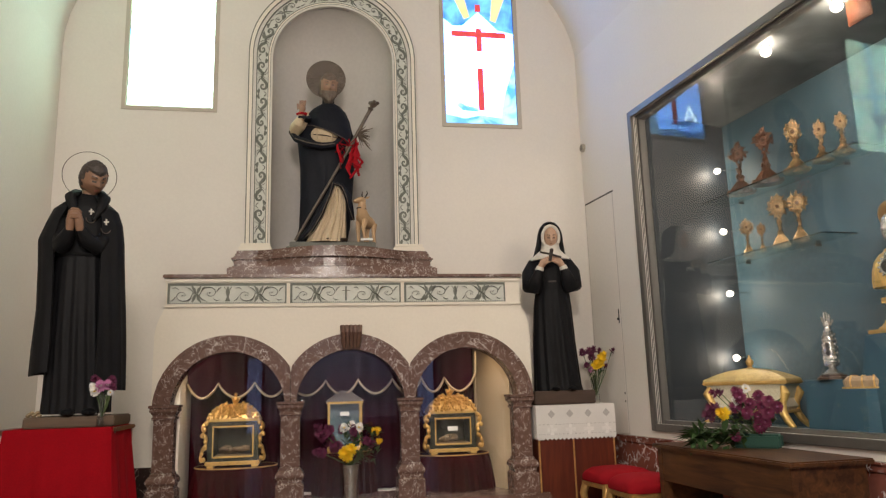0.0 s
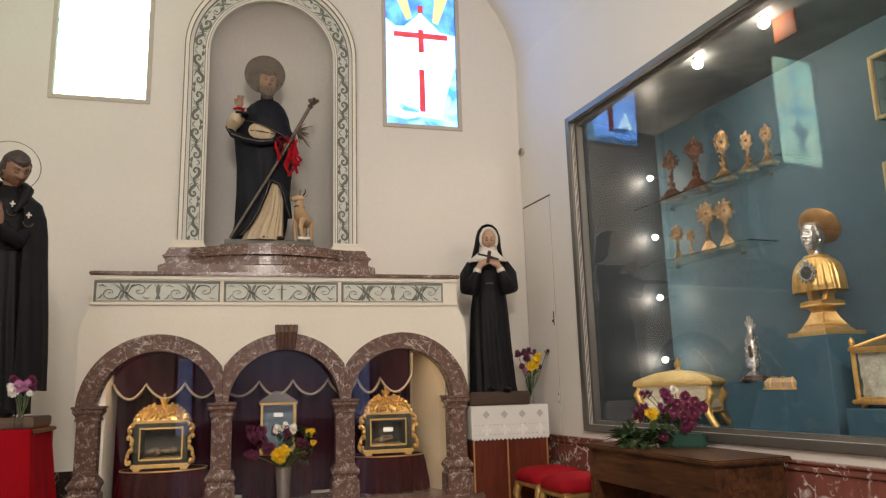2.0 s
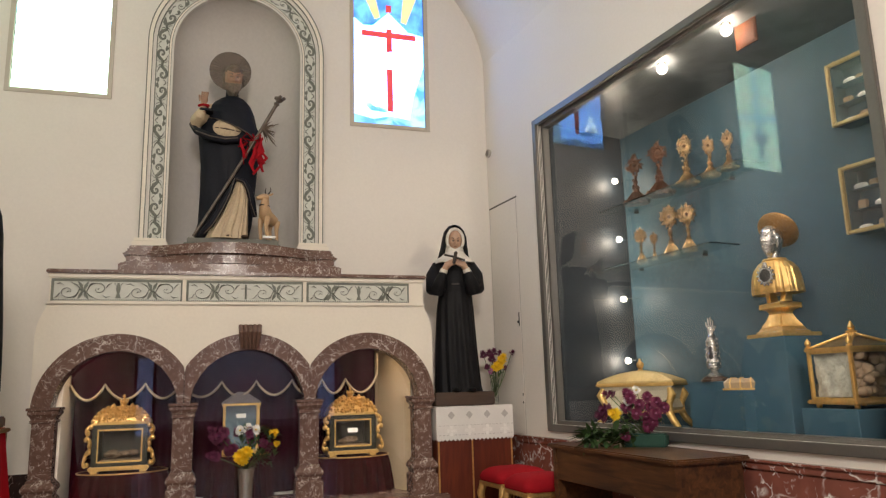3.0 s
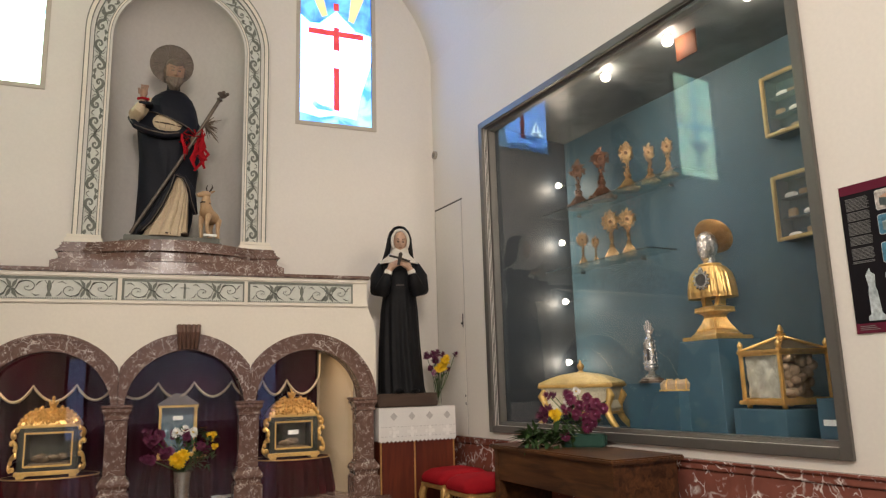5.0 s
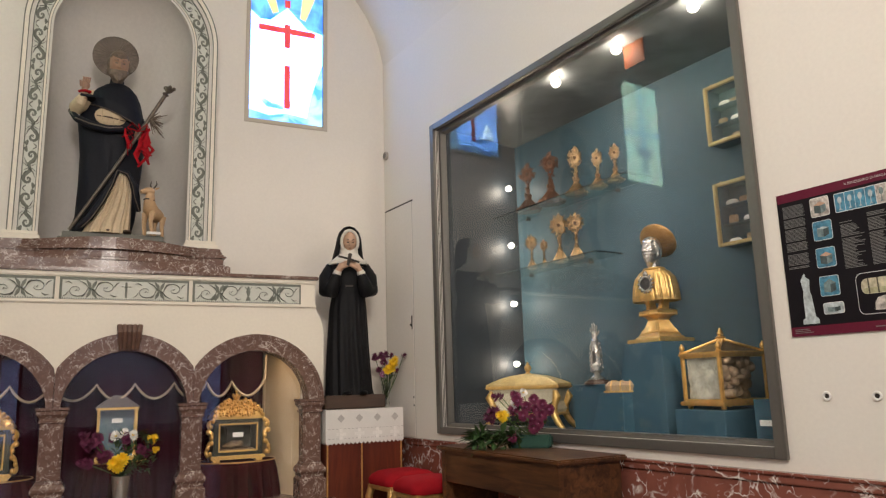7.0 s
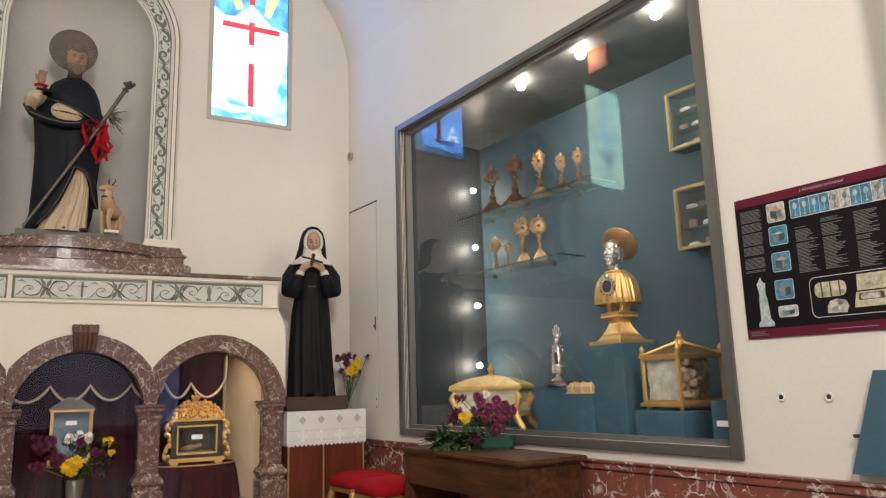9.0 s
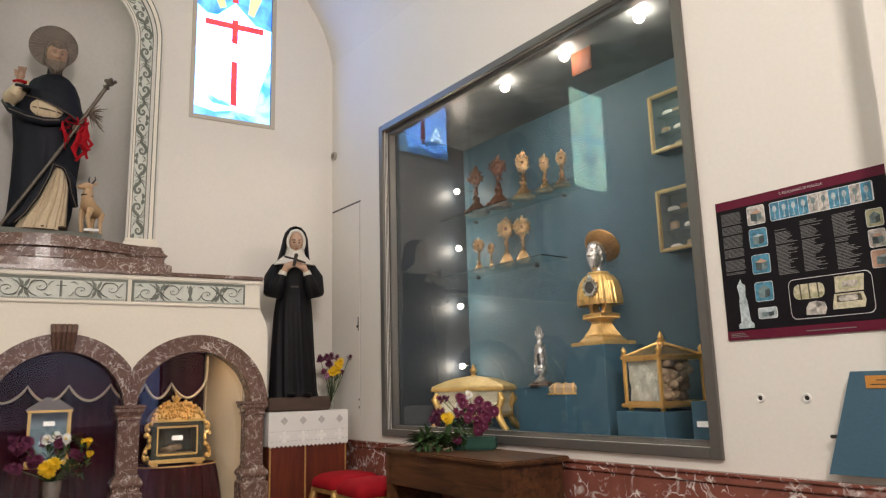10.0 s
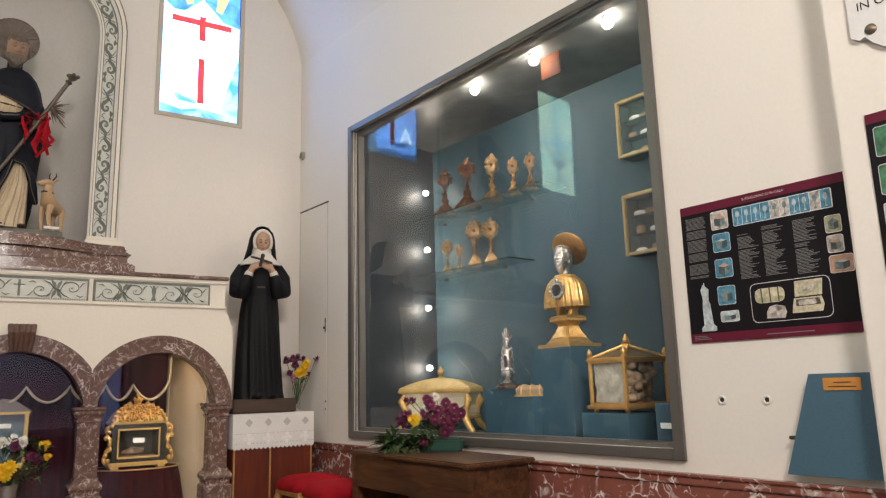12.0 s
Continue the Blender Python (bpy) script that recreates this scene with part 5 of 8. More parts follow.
def friar(at):
    bm = B()
    M = [BLACK, mat("dark_flesh_paint", (0.22, 0.12, 0.072), 0.45, vary=0.1, scale=14), HAIR, HALO, WHITE_CLOTH, wood("brown_plinth_wood", (0.13, 0.085, 0.052), (0.075, 0.046, 0.028), 3.0, 0.5), mat("worn_ornament_paint", (0.32, 0.24, 0.14), 0.6, vary=0.3, scale=20), LIPS]
    drape(bm, [(0.015, -0.19, 0.225, -0.16, 0.15, 0.04), (0.12, -0.183, 0.222, -0.155, 0.15, 0.05), (0.5, -0.175, 0.19, -0.145, 0.14, 0.06), (0.95, -0.16, 0.165, -0.13, 0.12, 0.03), (1.03, -0.155, 0.16, -0.125, 0.12, 0.008), (1.2, -0.16, 0.17, -0.13, 0.12, 0.006), (1.34, -0.12, 0.14, -0.11, 0.10, 0.0), (1.42, -0.05, 0.085, -0.07, 0.08, 0.0), (1.46, -0.03, 0.065, -0.05, 0.06, 0.0)], 0, 11, 0.3, 0.4)
    # waist band
    tube(bm, [(0.003 + 0.162 * math.cos(k * 0.1571), -0.003 + 0.128 * math.sin(k * 0.1571), 1.02) for k in range(40)], 0.014, 6, 0, closed=True)
    # cloak: a shell open in front, with an uneven lower edge
    before = len(bm.verts)
    drape(bm, [(0.23, -0.268, 0.305, -0.19, 0.2, 0.03), (0.40, -0.264, 0.298, -0.19, 0.2, 0.04), (0.67, -0.252, 0.282, -0.18, 0.19, 0.035), (0.95, -0.262, 0.262, -0.17, 0.18, 0.022), (1.12, -0.272, 0.252, -0.165, 0.17, 0.012), (1.24, -0.232, 0.236, -0.15, 0.155, 0.008), (1.33, -0.195, 0.205, -0.135, 0.13, 0.004), (1.375, -0.14, 0.15, -0.125, 0.12, 0.0), (1.41, -0.09, 0.105, -0.115, 0.11, 0.0)], 0, 10, 1.0, 0.5, 150, 46,
          [(-0.15, 0.10), (-0.15, 0.107), (-0.155, 0.107), (-0.162, 0.107), (-0.165, 0.105), (-0.14, 0.10), (-0.10, 0.085), (-0.075, 0.075), (-0.055, 0.06)])
    bm.verts.ensure_lookup_table()
    for v in bm.verts[before:]:
        v.co.z += (0.06 * math.sin(v.co.x * 7 + 2.6) - 0.02) * max(0.0, min(1.0, (0.5 - v.co.z) / 0.27))
    for s in (-1, 1):
        # wide sleeves, folded fingers, stand-up collar
        tube(bm, [(s * 0.14 + 0.0, -0.04, 1.26), (s * 0.13 - 0.005, -0.09, 1.13), (s * 0.10 - 0.02, -0.155, 1.07), (s * 0.058 - 0.038, -0.20, 1.105), (s * 0.028 - 0.043, -0.228, 1.165)], [0.04, 0.05, 0.058, 0.05, 0.034], 12, 0)
        tube(bm, [(-0.045 + s * 0.03, -0.24, 1.15), (-0.048 + s * 0.022, -0.255, 1.21), (-0.05 + s * 0.012, -0.262, 1.255), (-0.05 + s * 0.006, -0.258, 1.285)], [0.024, 0.03, 0.026, 0.014], 10, 1)
        for k in range(4):
            tube(bm, [(-0.05 + s * 0.034, -0.262 + k * 0.006, 1.215 + k * 0.017), (-0.05 + s * 0.014, -0.287 + k * 0.006, 1.225 + k * 0.018), (-0.05 - s * 0.012, -0.288 + k * 0.006, 1.228 + k * 0.018)], [0.011, 0.012, 0.009], 6, 1)
        tube(bm, [(0.01 + s * 0.045, -0.135, 1.245), (0.012 + s * 0.085, -0.12, 1.33), (0.01 + s * 0.105, -0.06, 1.41), (0.01 + s * 0.08, 0.04, 1.455), (0.01, 0.085, 1.455)], [0.012, 0.03, 0.036, 0.036, 0.034], 10, 0)
    tube(bm, [(0.01, 0.0, 1.38), (0.025, -0.03, 1.50)], 0.05, 12, 1)
    carved_head(bm, (0.036, -0.06, 1.545), (0.080, 0.094, 0.118), (1, 2, 7, 2), turned(36, -6, 30), 0.13, 0.0, True)
    # thin ring halo
    tube(bm, [(0.012 + 0.168 * math.cos(2 * math.pi * k / 48), -0.06 + 0.12 * math.sin(2 * math.pi * k / 48), 1.56 - 0.132 * math.sin(2 * math.pi * k / 48)) for k in range(48)], 0.0023, 6, 3, closed=True)
    for x, z, y in ((0.04, 1.30, -0.145), (0.135, 1.23, -0.172)):
        tube(bm, [(x - 0.016, y, z), (x + 0.016, y, z)], 0.006, 5, 4)
        tube(bm, [(x, y, z - 0.02), (x, y, z + 0.018)], 0.006, 5, 4)
        tube(bm, [(x + 0.03 * math.cos(a), y + 0.006, z - 0.04 + 0.035 * math.sin(a)) for a in [math.pi + 0.4 * k for k in range(8)]], 0.003, 4, 3)
    for x in (-0.02, 0.1):
        ball(bm, (x, -0.2, 0.022), (0.045, 0.075, 0.024), 0, 8)
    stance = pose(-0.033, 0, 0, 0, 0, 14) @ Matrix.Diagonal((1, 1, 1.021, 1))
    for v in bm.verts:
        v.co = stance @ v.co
    box(bm, -0.255, 0.275, -0.21, 0.21, -0.067, 0.0, 0.008, 5)
    for k in range(7):
        ball(bm, (-0.245 + 0.011 * k, -0.15, 0.01 + 0.009 * (k % 3)), (0.015, 0.016, 0.012), 6, 7)
    ob = link("friar_statue", bm, M, None, pose(*at), True)
    return tagged(ob, "painted statue in black habit and cloak, hands folded, ring halo", "statue")


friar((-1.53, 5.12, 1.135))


def nun(at):
    bm = B()
    M = [BLACK, WHITE_CLOTH, PALE_SKIN, HAIR, PLINTH_WOOD, SKIN]
    drape(bm, [(0.0, -0.272, 0.155, -0.19, 0.16, 0.05), (0.05, -0.27, 0.142, -0.18, 0.16, 0.06), (0.39, -0.258, 0.115, -0.165, 0.15, 0.06), (0.72, -0.238, 0.098, -0.14, 0.13, 0.04), (0.87, -0.215, 0.085, -0.125, 0.11, 0.012), (0.97, -0.225, 0.09, -0.13, 0.12, 0.006), (1.08, -0.245, 0.105, -0.125, 0.11, 0.004), (1.15, -0.235, 0.095, -0.11, 0.10, 0.0), (1.20, -0.13, 0.0, -0.07, 0.07, 0.0)], 0, 10, 0.9, 0.7)
    CX = -0.07
    for s in (-1, 1):
        # full sleeves gathered at the elbow, white cuffs, joined fingers
        tube(bm, [(CX + s * 0.15, 0.0, 1.125), (CX + s * 0.19, -0.05, 1.02), (CX + s * 0.19, -0.11, 0.90), (CX + s * 0.16, -0.16, 0.885), (CX + s * 0.13, -0.20, 0.96), (CX + s * 0.108, -0.21, 1.03)], [0.05, 0.072, 0.076, 0.07, 0.056, 0.036], 14, 0)
        tube(bm, [(CX + s * 0.112, -0.208, 1.02), (CX + s * 0.096, -0.215, 1.058)], [0.038, 0.033], 12, 1)
        tube(bm, [(CX + s * 0.098, -0.212, 1.055), (CX + s * 0.07, -0.228, 1.095), (CX + s * 0.02, -0.232, 1.118 - s * 0.01)], [0.026, 0.033, 0.02], 10, 2)
        for k in range(4):
            tube(bm, [(CX + s * 0.06, -0.248 + k * 0.004, 1.078 + k * 0.014), (CX + s * 0.02, -0.262 + k * 0.004, 1.094 + k * 0.013), (CX - s * 0.012, -0.258 + k * 0.004, 1.10 + k * 0.012)], [0.011, 0.011, 0.008], 6, 2)
    # white shoulder cloth and wimple
    drape(bm, [(1.135, -0.247, 0.11, -0.165, 0.11, 0.012), (1.165, -0.238, 0.10, -0.155, 0.11, 0.012), (1.20, -0.19, 0.055, -0.135, 0.1, 0.008), (1.235, -0.15, 0.03, -0.105, 0.09, 0.006), (1.30, -0.142, 0.025, -0.095, 0.09, 0.004), (1.40, -0.14, 0.022, -0.09, 0.09, 0.0), (1.45, -0.115, 0.0, -0.085, 0.08, 0.0), (1.465, -0.08, -0.03, -0.05, 0.05, 0.0)], 1, 11, 0.3, 1.0)
    carved_head(bm, (-0.056, -0.073, 1.338), (0.064, 0.068, 0.098), (2, 3, 5, 3), turned(22, 2, 2), 0.0, 0.0, True)
    # edge of the wimple round the brow and cheeks
    tube(bm, [(-0.056 + 0.074 * math.cos(a), -0.105 - 0.012 * math.sin(a), 1.335 + 0.10 * math.sin(a)) for a in [radians(-35 + 250 * k / 24) for k in range(25)]], 0.014, 8, 1)
    # black veil: hood open in front, spreading over the shoulders
    drape(bm, [(1.17, -0.225, 0.09, -0.05, 0.14, 0.0), (1.22, -0.208, 0.074, -0.07, 0.14, 0.012), (1.30, -0.185, 0.064, -0.09, 0.13, 0.012), (1.38, -0.17, 0.057, -0.105, 0.125, 0.008), (1.44, -0.15, 0.036, -0.105, 0.115, 0.004), (1.478, -0.115, 0.0, -0.085, 0.09, 0.0), (1.495, -0.075, -0.042, -0.03, 0.03, 0.0)], 0, 12, 0.4, 0.3, 90, 36,
          [(-0.165, 0.03), (-0.158, 0.026), (-0.146, 0.026), (-0.138, 0.024), (-0.115, 0.0), (-0.075, -0.04), (-0.063, -0.05)])
    # crucifix held to the breast
    tube(bm, [(-0.165, -0.262, 1.178), (-0.075, -0.285, 1.152), (0.015, -0.27, 1.125)], 0.01, 6, 3)
    tube(bm, [(-0.085, -0.275, 1.095), (-0.066, -0.29, 1.185)], [0.013, 0.016], 8, 3)
    ball(bm, (-0.066, -0.292, 1.185), 0.018, 3, 8)
    box(bm, -0.10, -0.03, -0.134, -0.115, 0.93, 0.945, 0.003, 3)
    for x in (-0.09, 0.05):
        ball(bm, (x, -0.19, 0.018), (0.04, 0.06, 0.02), 0, 8)
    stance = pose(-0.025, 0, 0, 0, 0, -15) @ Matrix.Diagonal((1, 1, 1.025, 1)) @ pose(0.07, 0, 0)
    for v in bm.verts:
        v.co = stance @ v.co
    box(bm, -0.29, 0.255, -0.2, 0.2, -0.115, 0.0, 0.008, 4)
    ob = link("nun_statue", bm, M, None, pose(*at), True)
    return tagged(ob, "painted statue of a veiled sister in black holding a crucifix", "statue")


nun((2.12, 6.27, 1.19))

# ---- furniture on the floor ----


def cloth_fall(bm, x0, x1, y0, y1, top, bottom, flare, amp, seed, sides=("l", "f", "r"), n=26):
    """A cloth over a table top that hangs down in front and at the ends."""
    path = []
    if "l" in sides:
        path += [(x0, y1 + (y0 - y1) * k / n, -1, 0) for k in range(n)]
    path += [(x0 + (x1 - x0) * k / (2 * n), y0, 0, -1) for k in range(2 * n + 1)]
    if "r" in sides:
        path += [(x1, y0 + (y1 - y0) * k / n, 1, 0) for k in range(1, n + 1)]
    rows = []
    for j in range(9):
        u = j / 8
        row = []
        for k, (x, y, nx, ny) in enumerate(path):
            f = amp * u * (math.sin(k * 0.55 + seed) + 0.6 * math.sin(k * 0.23 + seed * 2)) + flare * u
            cx = flare * 0.8 * u * (1 if x > x1 - 0.04 else -1 if x < x0 + 0.04 else 0) if ny else 0
            row.append((x + nx * f + cx, y + ny * f, top - (top - bottom) * u - (0.012 if j else 0)))
        rows.append(row)
    vr = [[bm.verts.new(p) for p in r] for r in rows]
    for a, b in zip(vr, vr[1:]):
        for k in range(len(path) - 1):
            bm.faces.new((a[k], a[k + 1], b[k + 1], b[k]))
    bm.faces.new(vr[0])
    return bm


ft = thing("side_table", pose(-1.6, 5.13, 0), "dark wooden table under a plain red cloth", "table")
bm = B()
box(bm, -0.40, 0.365, -0.23, 0.26, 1.035, 1.062, 0.006)
part("tabletop", bm, DARK_WOOD, ft)
for x in (-0.37, 0.325):
    for y in (-0.2, 0.22):
        bm = B()
        box(bm, x - 0.025, x + 0.025, y - 0.025, y + 0.025, 0.0, 1.035, 0.004)
        part("leg", bm, DARK_WOOD, ft)
bm = B()
cloth_fall(bm, -0.27, 0.345, -0.27, 0.2, 1.066, 0.12, 0.10, 0.02, 1.0)
tagged(link("red_tablecloth", bm, RED_CLOTH, None, pose(-1.6, 5.13, 0), True), "plain bright red cloth draped over the side table", "tablecloth")

cab = thing("pedestal_cabinet", pose(2.185, 6.33, 0), "red mahogany cabinet serving as a statue stand", "cabinet")
bm = B()
box(bm, -0.345, 0.345, -0.24, 0.30, 0.0, 1.062, 0.008)
part("body", bm, RED_WOOD, cab)
for x in (-0.335, -0.03, 0.335):
    bm = B()
    box(bm, x - 0.007, x + 0.007, -0.246, -0.238, 0.05, 1.05, 0.002)
    part("strip", bm, OLD_GOLD, cab, "narrow brass strip")
lace = thing("lace_cloth", pose(2.185, 6.33, 0), "white lace cloth with pointed edge over the cabinet", "tablecloth")
bm = B()
box(bm, -0.352, 0.352, -0.25, 0.305, 1.066, 1.07)
pts = [(-0.355, 1.068)] + [(-0.355 + 0.71 * k / 38, 0.795 - (0.018 if k % 2 else 0)) for k in range(39)] + [(0.355, 1.068)]
prism(bm, pts, -0.255, -0.252)
for s in (-1, 1):
    a = [(-0.252 + 0.5 * k / 26, 0.80 - (0.018 if k % 2 else 0)) for k in range(27)]
    q = [bm.verts.new((s * 0.356, y, z)) for y, z in [(-0.252, 1.068)] + a + [(0.248, 1.068)]]
    bmesh.ops.triangulate(bm, faces=[bm.faces.new(q)])
part("cloth", bm, LACE, lace)
for k in range(4):
    x = -0.22 + 0.165 * k
    bm = B()
    prism(bm, [(x - 0.033, 0.995), (x, 0.96), (x + 0.033, 0.995), (x, 1.03)], -0.258, -0.255)
    part("lace_diamond", bm, LACE_HOLE, lace, "open lace diamond")
    bm = B()
    for i, (dx, dz) in enumerate(((0, 0), (-0.03, 0.0), (0.03, 0.0), (0, 0.03), (0, -0.03))):
        box(bm, x + dx - 0.014, x + dx + 0.014, -0.2575 - 0.0002 * i, -0.255, 0.865 + dz - 0.014, 0.865 + dz + 0.014)
    part("lace_flower", bm, mat("lace_dense", (0.8, 0.78, 0.74), 0.85) if k == 0 else bpy.data.materials["lace_dense"], lace, "dense lace motif")
bm = B()
for k in range(60):
    if k % 3:
        box(bm, -0.345 + k * 0.0117, -0.339 + k * 0.0117, -0.2565, -0.2545, 0.905, 0.912)
        box(bm, -0.345 + k * 0.0117, -0.339 + k * 0.0117, -0.2565, -0.2545, 0.825, 0.832)
tagged(part("openwork_line", bm, LACE_HOLE, lace), kind="stuff")


def stool(m):
    ob = thing("stool", m, "gilded stool with a domed red velvet seat", "stool", "gilded stools")
    bm = B()
    n, rows = 40, []
    for z, k in ((0.465, 0.97), (0.475, 1.0), (0.51, 1.0), (0.54, 0.92), (0.565, 0.75), (0.578, 0.45), (0.582, 0.1)):
        rows.append([(0.235 * k * max(-1, min(1, 1.25 * math.cos(2 * math.pi * i / n))), 0.215 * k * max(-1, min(1, 1.25 * math.sin(2 * math.pi * i / n))), z) for i in range(n)])
    loft(bm, rows)
    part("seat", bm, RED_SEAT, ob, "domed red velvet cushion", smooth=True)
    bm = B()
    box(bm, -0.225, 0.225, -0.205, 0.205, 0.425, 0.466, 0.01)
    part("seat_frame", bm, OLD_GOLD, ob)
    for sx in (-1, 1):
        for sy in (-1, 1):
            bm = B()
            tube(bm, [(sx * 0.195, sy * 0.175, 0.44), (sx * 0.215, sy * 0.195, 0.36), (sx * 0.195, sy * 0.175, 0.2), (sx * 0.19, sy * 0.17, 0.06), (sx * 0.205, sy * 0.185, 0.0)], [0.034, 0.034, 0.022, 0.017, 0.024], 8)
            part("leg", bm, OLD_GOLD, ob, smooth=True)
    return ob


stool(pose(2.40, 5.78, 0, 0, 0, 6))
stool(pose(2.40, 5.24, 0, 0, 0, 4))

con = thing("console_table", WALL @ pose(2.47, -0.285, 0, 0, 0, -4.0), "old dark walnut console table against the wall", "table")
bm = B()
box(bm, -0.73, 0.74, -0.27, 0.24, 0.79, 0.82, 0.008)
part("tabletop", bm, DARK_WOOD, con)
bm = B()
box(bm, -0.69, 0.70, -0.24, -0.215, 0.575, 0.79, 0.003)
part("front_apron", bm, DARK_WOOD, con)
for x in (-0.69, 0.675):
    bm = B()
    box(bm, x, x + 0.025, -0.215, 0.215, 0.0, 0.79, 0.003)
    part("end_panel", bm, DARK_WOOD, con)
for x in (-0.695, 0.645):
    bm = B()
    box(bm, x, x + 0.06, -0.245, -0.185, 0.0, 0.79, 0.004)
    part("leg", bm, DARK_WOOD, con)

# ---- flowers ----
PURPLE = mat("purple_petals", (0.115, 0.014, 0.052), 0.7, vary=0.3, scale=30)
MAGENTA = mat("magenta_petals", (0.16, 0.018, 0.062), 0.7, vary=0.35, scale=30)
PINK = mat("mauve_petals", (0.45, 0.17, 0.33), 0.7, vary=0.2, scale=30)
YELLOW = mat("yellow_petals", (0.80, 0.52, 0.01), 0.7, vary=0.12, scale=30)
WHITE_P = mat("white_petals", (0.78, 0.76, 0.72), 0.7, vary=0.08, scale=30)
LEAF = mat("dark_leaves", (0.035, 0.075, 0.02), 0.5, vary=0.4, scale=20)
STEM = mat("green_stems", (0.07, 0.12, 0.035), 0.6, vary=0.3)


def bloom(r, layers=3, petals=14, seed=0):
    """A daisy-like head with curled petals in layers, opening along z."""
    bm = B()
    rnd = random.Random(seed)
    for l in range(layers):
        R, lift = r * (1 - 0.24 * l), 0.12 + 0.42 * l
        for k in range(petals):
            a = 2 * math.pi * (k + 0.5 * l) / petals + rnd.uniform(-0.08, 0.08)
            w = 2.6 * R / petals
            q = []
            for t, ww in ((0.1, 0.4), (0.6, 1.0), (1.0, 0.5)):
                h = r * (lift * t + 0.12 * l) - r * 0.18 * t * t * (1 if l == 0 else 0) + rnd.uniform(-0.02, 0.02) * r
                for s in (-1, 1):
                    q.append(bm.verts.new((R * t * math.cos(a) - s * w * ww * math.sin(a), R * t * math.sin(a) + s * w * ww * math.cos(a), h)))
            bm.faces.new((q[0], q[1], q[3], q[2]))
            bm.faces.new((q[2], q[3], q[5], q[4]))
    ball(bm, (0, 0, r * 0.3), (r * 0.25, r * 0.25, r * 0.15), 1, 8)
    me = bpy.data.meshes.new("bloom")
    bm.to_mesh(me)
    bm.free()
    return me


BLOOM = {}
for key, m1, m2 in (("purple", PURPLE, PURPLE), ("pinkish", MAGENTA, PINK), ("pink", PINK, WHITE_P), ("yellow", YELLOW, YELLOW), ("white", WHITE_P, YELLOW)):
    BLOOM[key] = bloom(1.0, 3, 14, len(key))
    BLOOM[key].materials.append(m1)
    BLOOM[key].materials.append(m2)


def flowers(parent, heads, foot, stem_r=0.003):
    """Heads of (colour, x, y, z, radius); each with its stem down to the foot."""
    for key, x, y, z, r in heads:
        ob = new(key + "_flower", BLOOM[key])
        ob.parent = parent
        d = Vector((x - foot[0], y - foot[1] - 0.12, (z - foot[2]) * 0.55))
        ob.matrix_basis = Matrix.Translation((x, y, z)) @ d.to_track_quat("Z", "Y").to_matrix().to_4x4() @ Matrix.Scale(r, 4)
        bm = B()
        tube(bm, [foot, ((x + foot[0]) / 2 + 0.01, (y + foot[1]) / 2, (z + foot[2]) / 2), (x, y, z)], stem_r, 5)
        part("stem", bm, STEM, parent)


def leaves(bm, at, count, length, spread, seed, bias=(0, 0, 0.3)):
    rnd = random.Random(seed)
    for k in range(count):
        d = Vector((rnd.uniform(-1, 1) + bias[0], rnd.uniform(-1, 1) + bias[1], rnd.uniform(-0.6, 1) + bias[2])).normalized()
        p = Vector(at) + Vector((rnd.uniform(-1, 1) * spread[0], rnd.uniform(-1, 1) * spread[1], rnd.uniform(-1, 1) * spread[2]))
        s = d.cross(Vector((0.2, 0.3, 1))).normalized() * length * 0.16
        l = length * rnd.uniform(0.6, 1.2)
        up = Vector((0, 0, 0.12 * l))
        q = [bm.verts.new(v) for v in (p, p + d * l * 0.4 + s + up, p + d * l * 0.4 - s + up, p + d * l * 0.45 + up * 0.4, p + d * l - up)]
        bm.faces.new((q[0], q[1], q[3]))
        bm.faces.new((q[0], q[3], q[2]))
        bm.faces.new((q[1], q[4], q[3]))
        bm.faces.new((q[3], q[4], q[2]))
    return bm


rnd = random.Random(11)
# bouquet in a metal vase before the altar
v1 = thing("flower_vase", pose(0.255, 5.90, 0.30), "tall steel vase of purple, yellow and white chrysanthemums", "vase")
bm = B()
lathe(bm, [(0.045, 0.0), (0.046, 0.1), (0.052, 0.25), (0.064, 0.37), (0.066, 0.375), (0.06, 0.37), (0.048, 0.25)], 24)
part("vase", bm, SILVER, v1, "brushed steel vase", smooth=True)
hd = [("yellow", -0.05, -0.15, 0.475, 0.055), ("yellow", -0.005, -0.15, 0.50, 0.05), ("yellow", -0.03, -0.155, 0.45, 0.045), ("yellow", 0.19, -0.05, 0.62, 0.04), ("yellow", 0.215, -0.06, 0.545, 0.028)]
hd += [("white", -0.05 + 0.055 * k, -0.08, 0.655 + 0.015 * (k % 2), 0.04) for k in range(3)]
hd += [("purple", rnd.uniform(-0.25, -0.06), rnd.uniform(-0.14, 0.02), rnd.uniform(0.47, 0.665), 0.042) for _ in range(17)]
hd += [("purple", rnd.uniform(0.0, 0.16), rnd.uniform(-0.12, 0.0), rnd.uniform(0.52, 0.655), 0.035) for _ in range(7)]
flowers(v1, hd, (0, 0, 0.36))
bm = leaves(B(), (0.06, -0.05, 0.52), 110, 0.09, (0.15, 0.08, 0.13), 3)
part("leaves", bm, LEAF, v1)
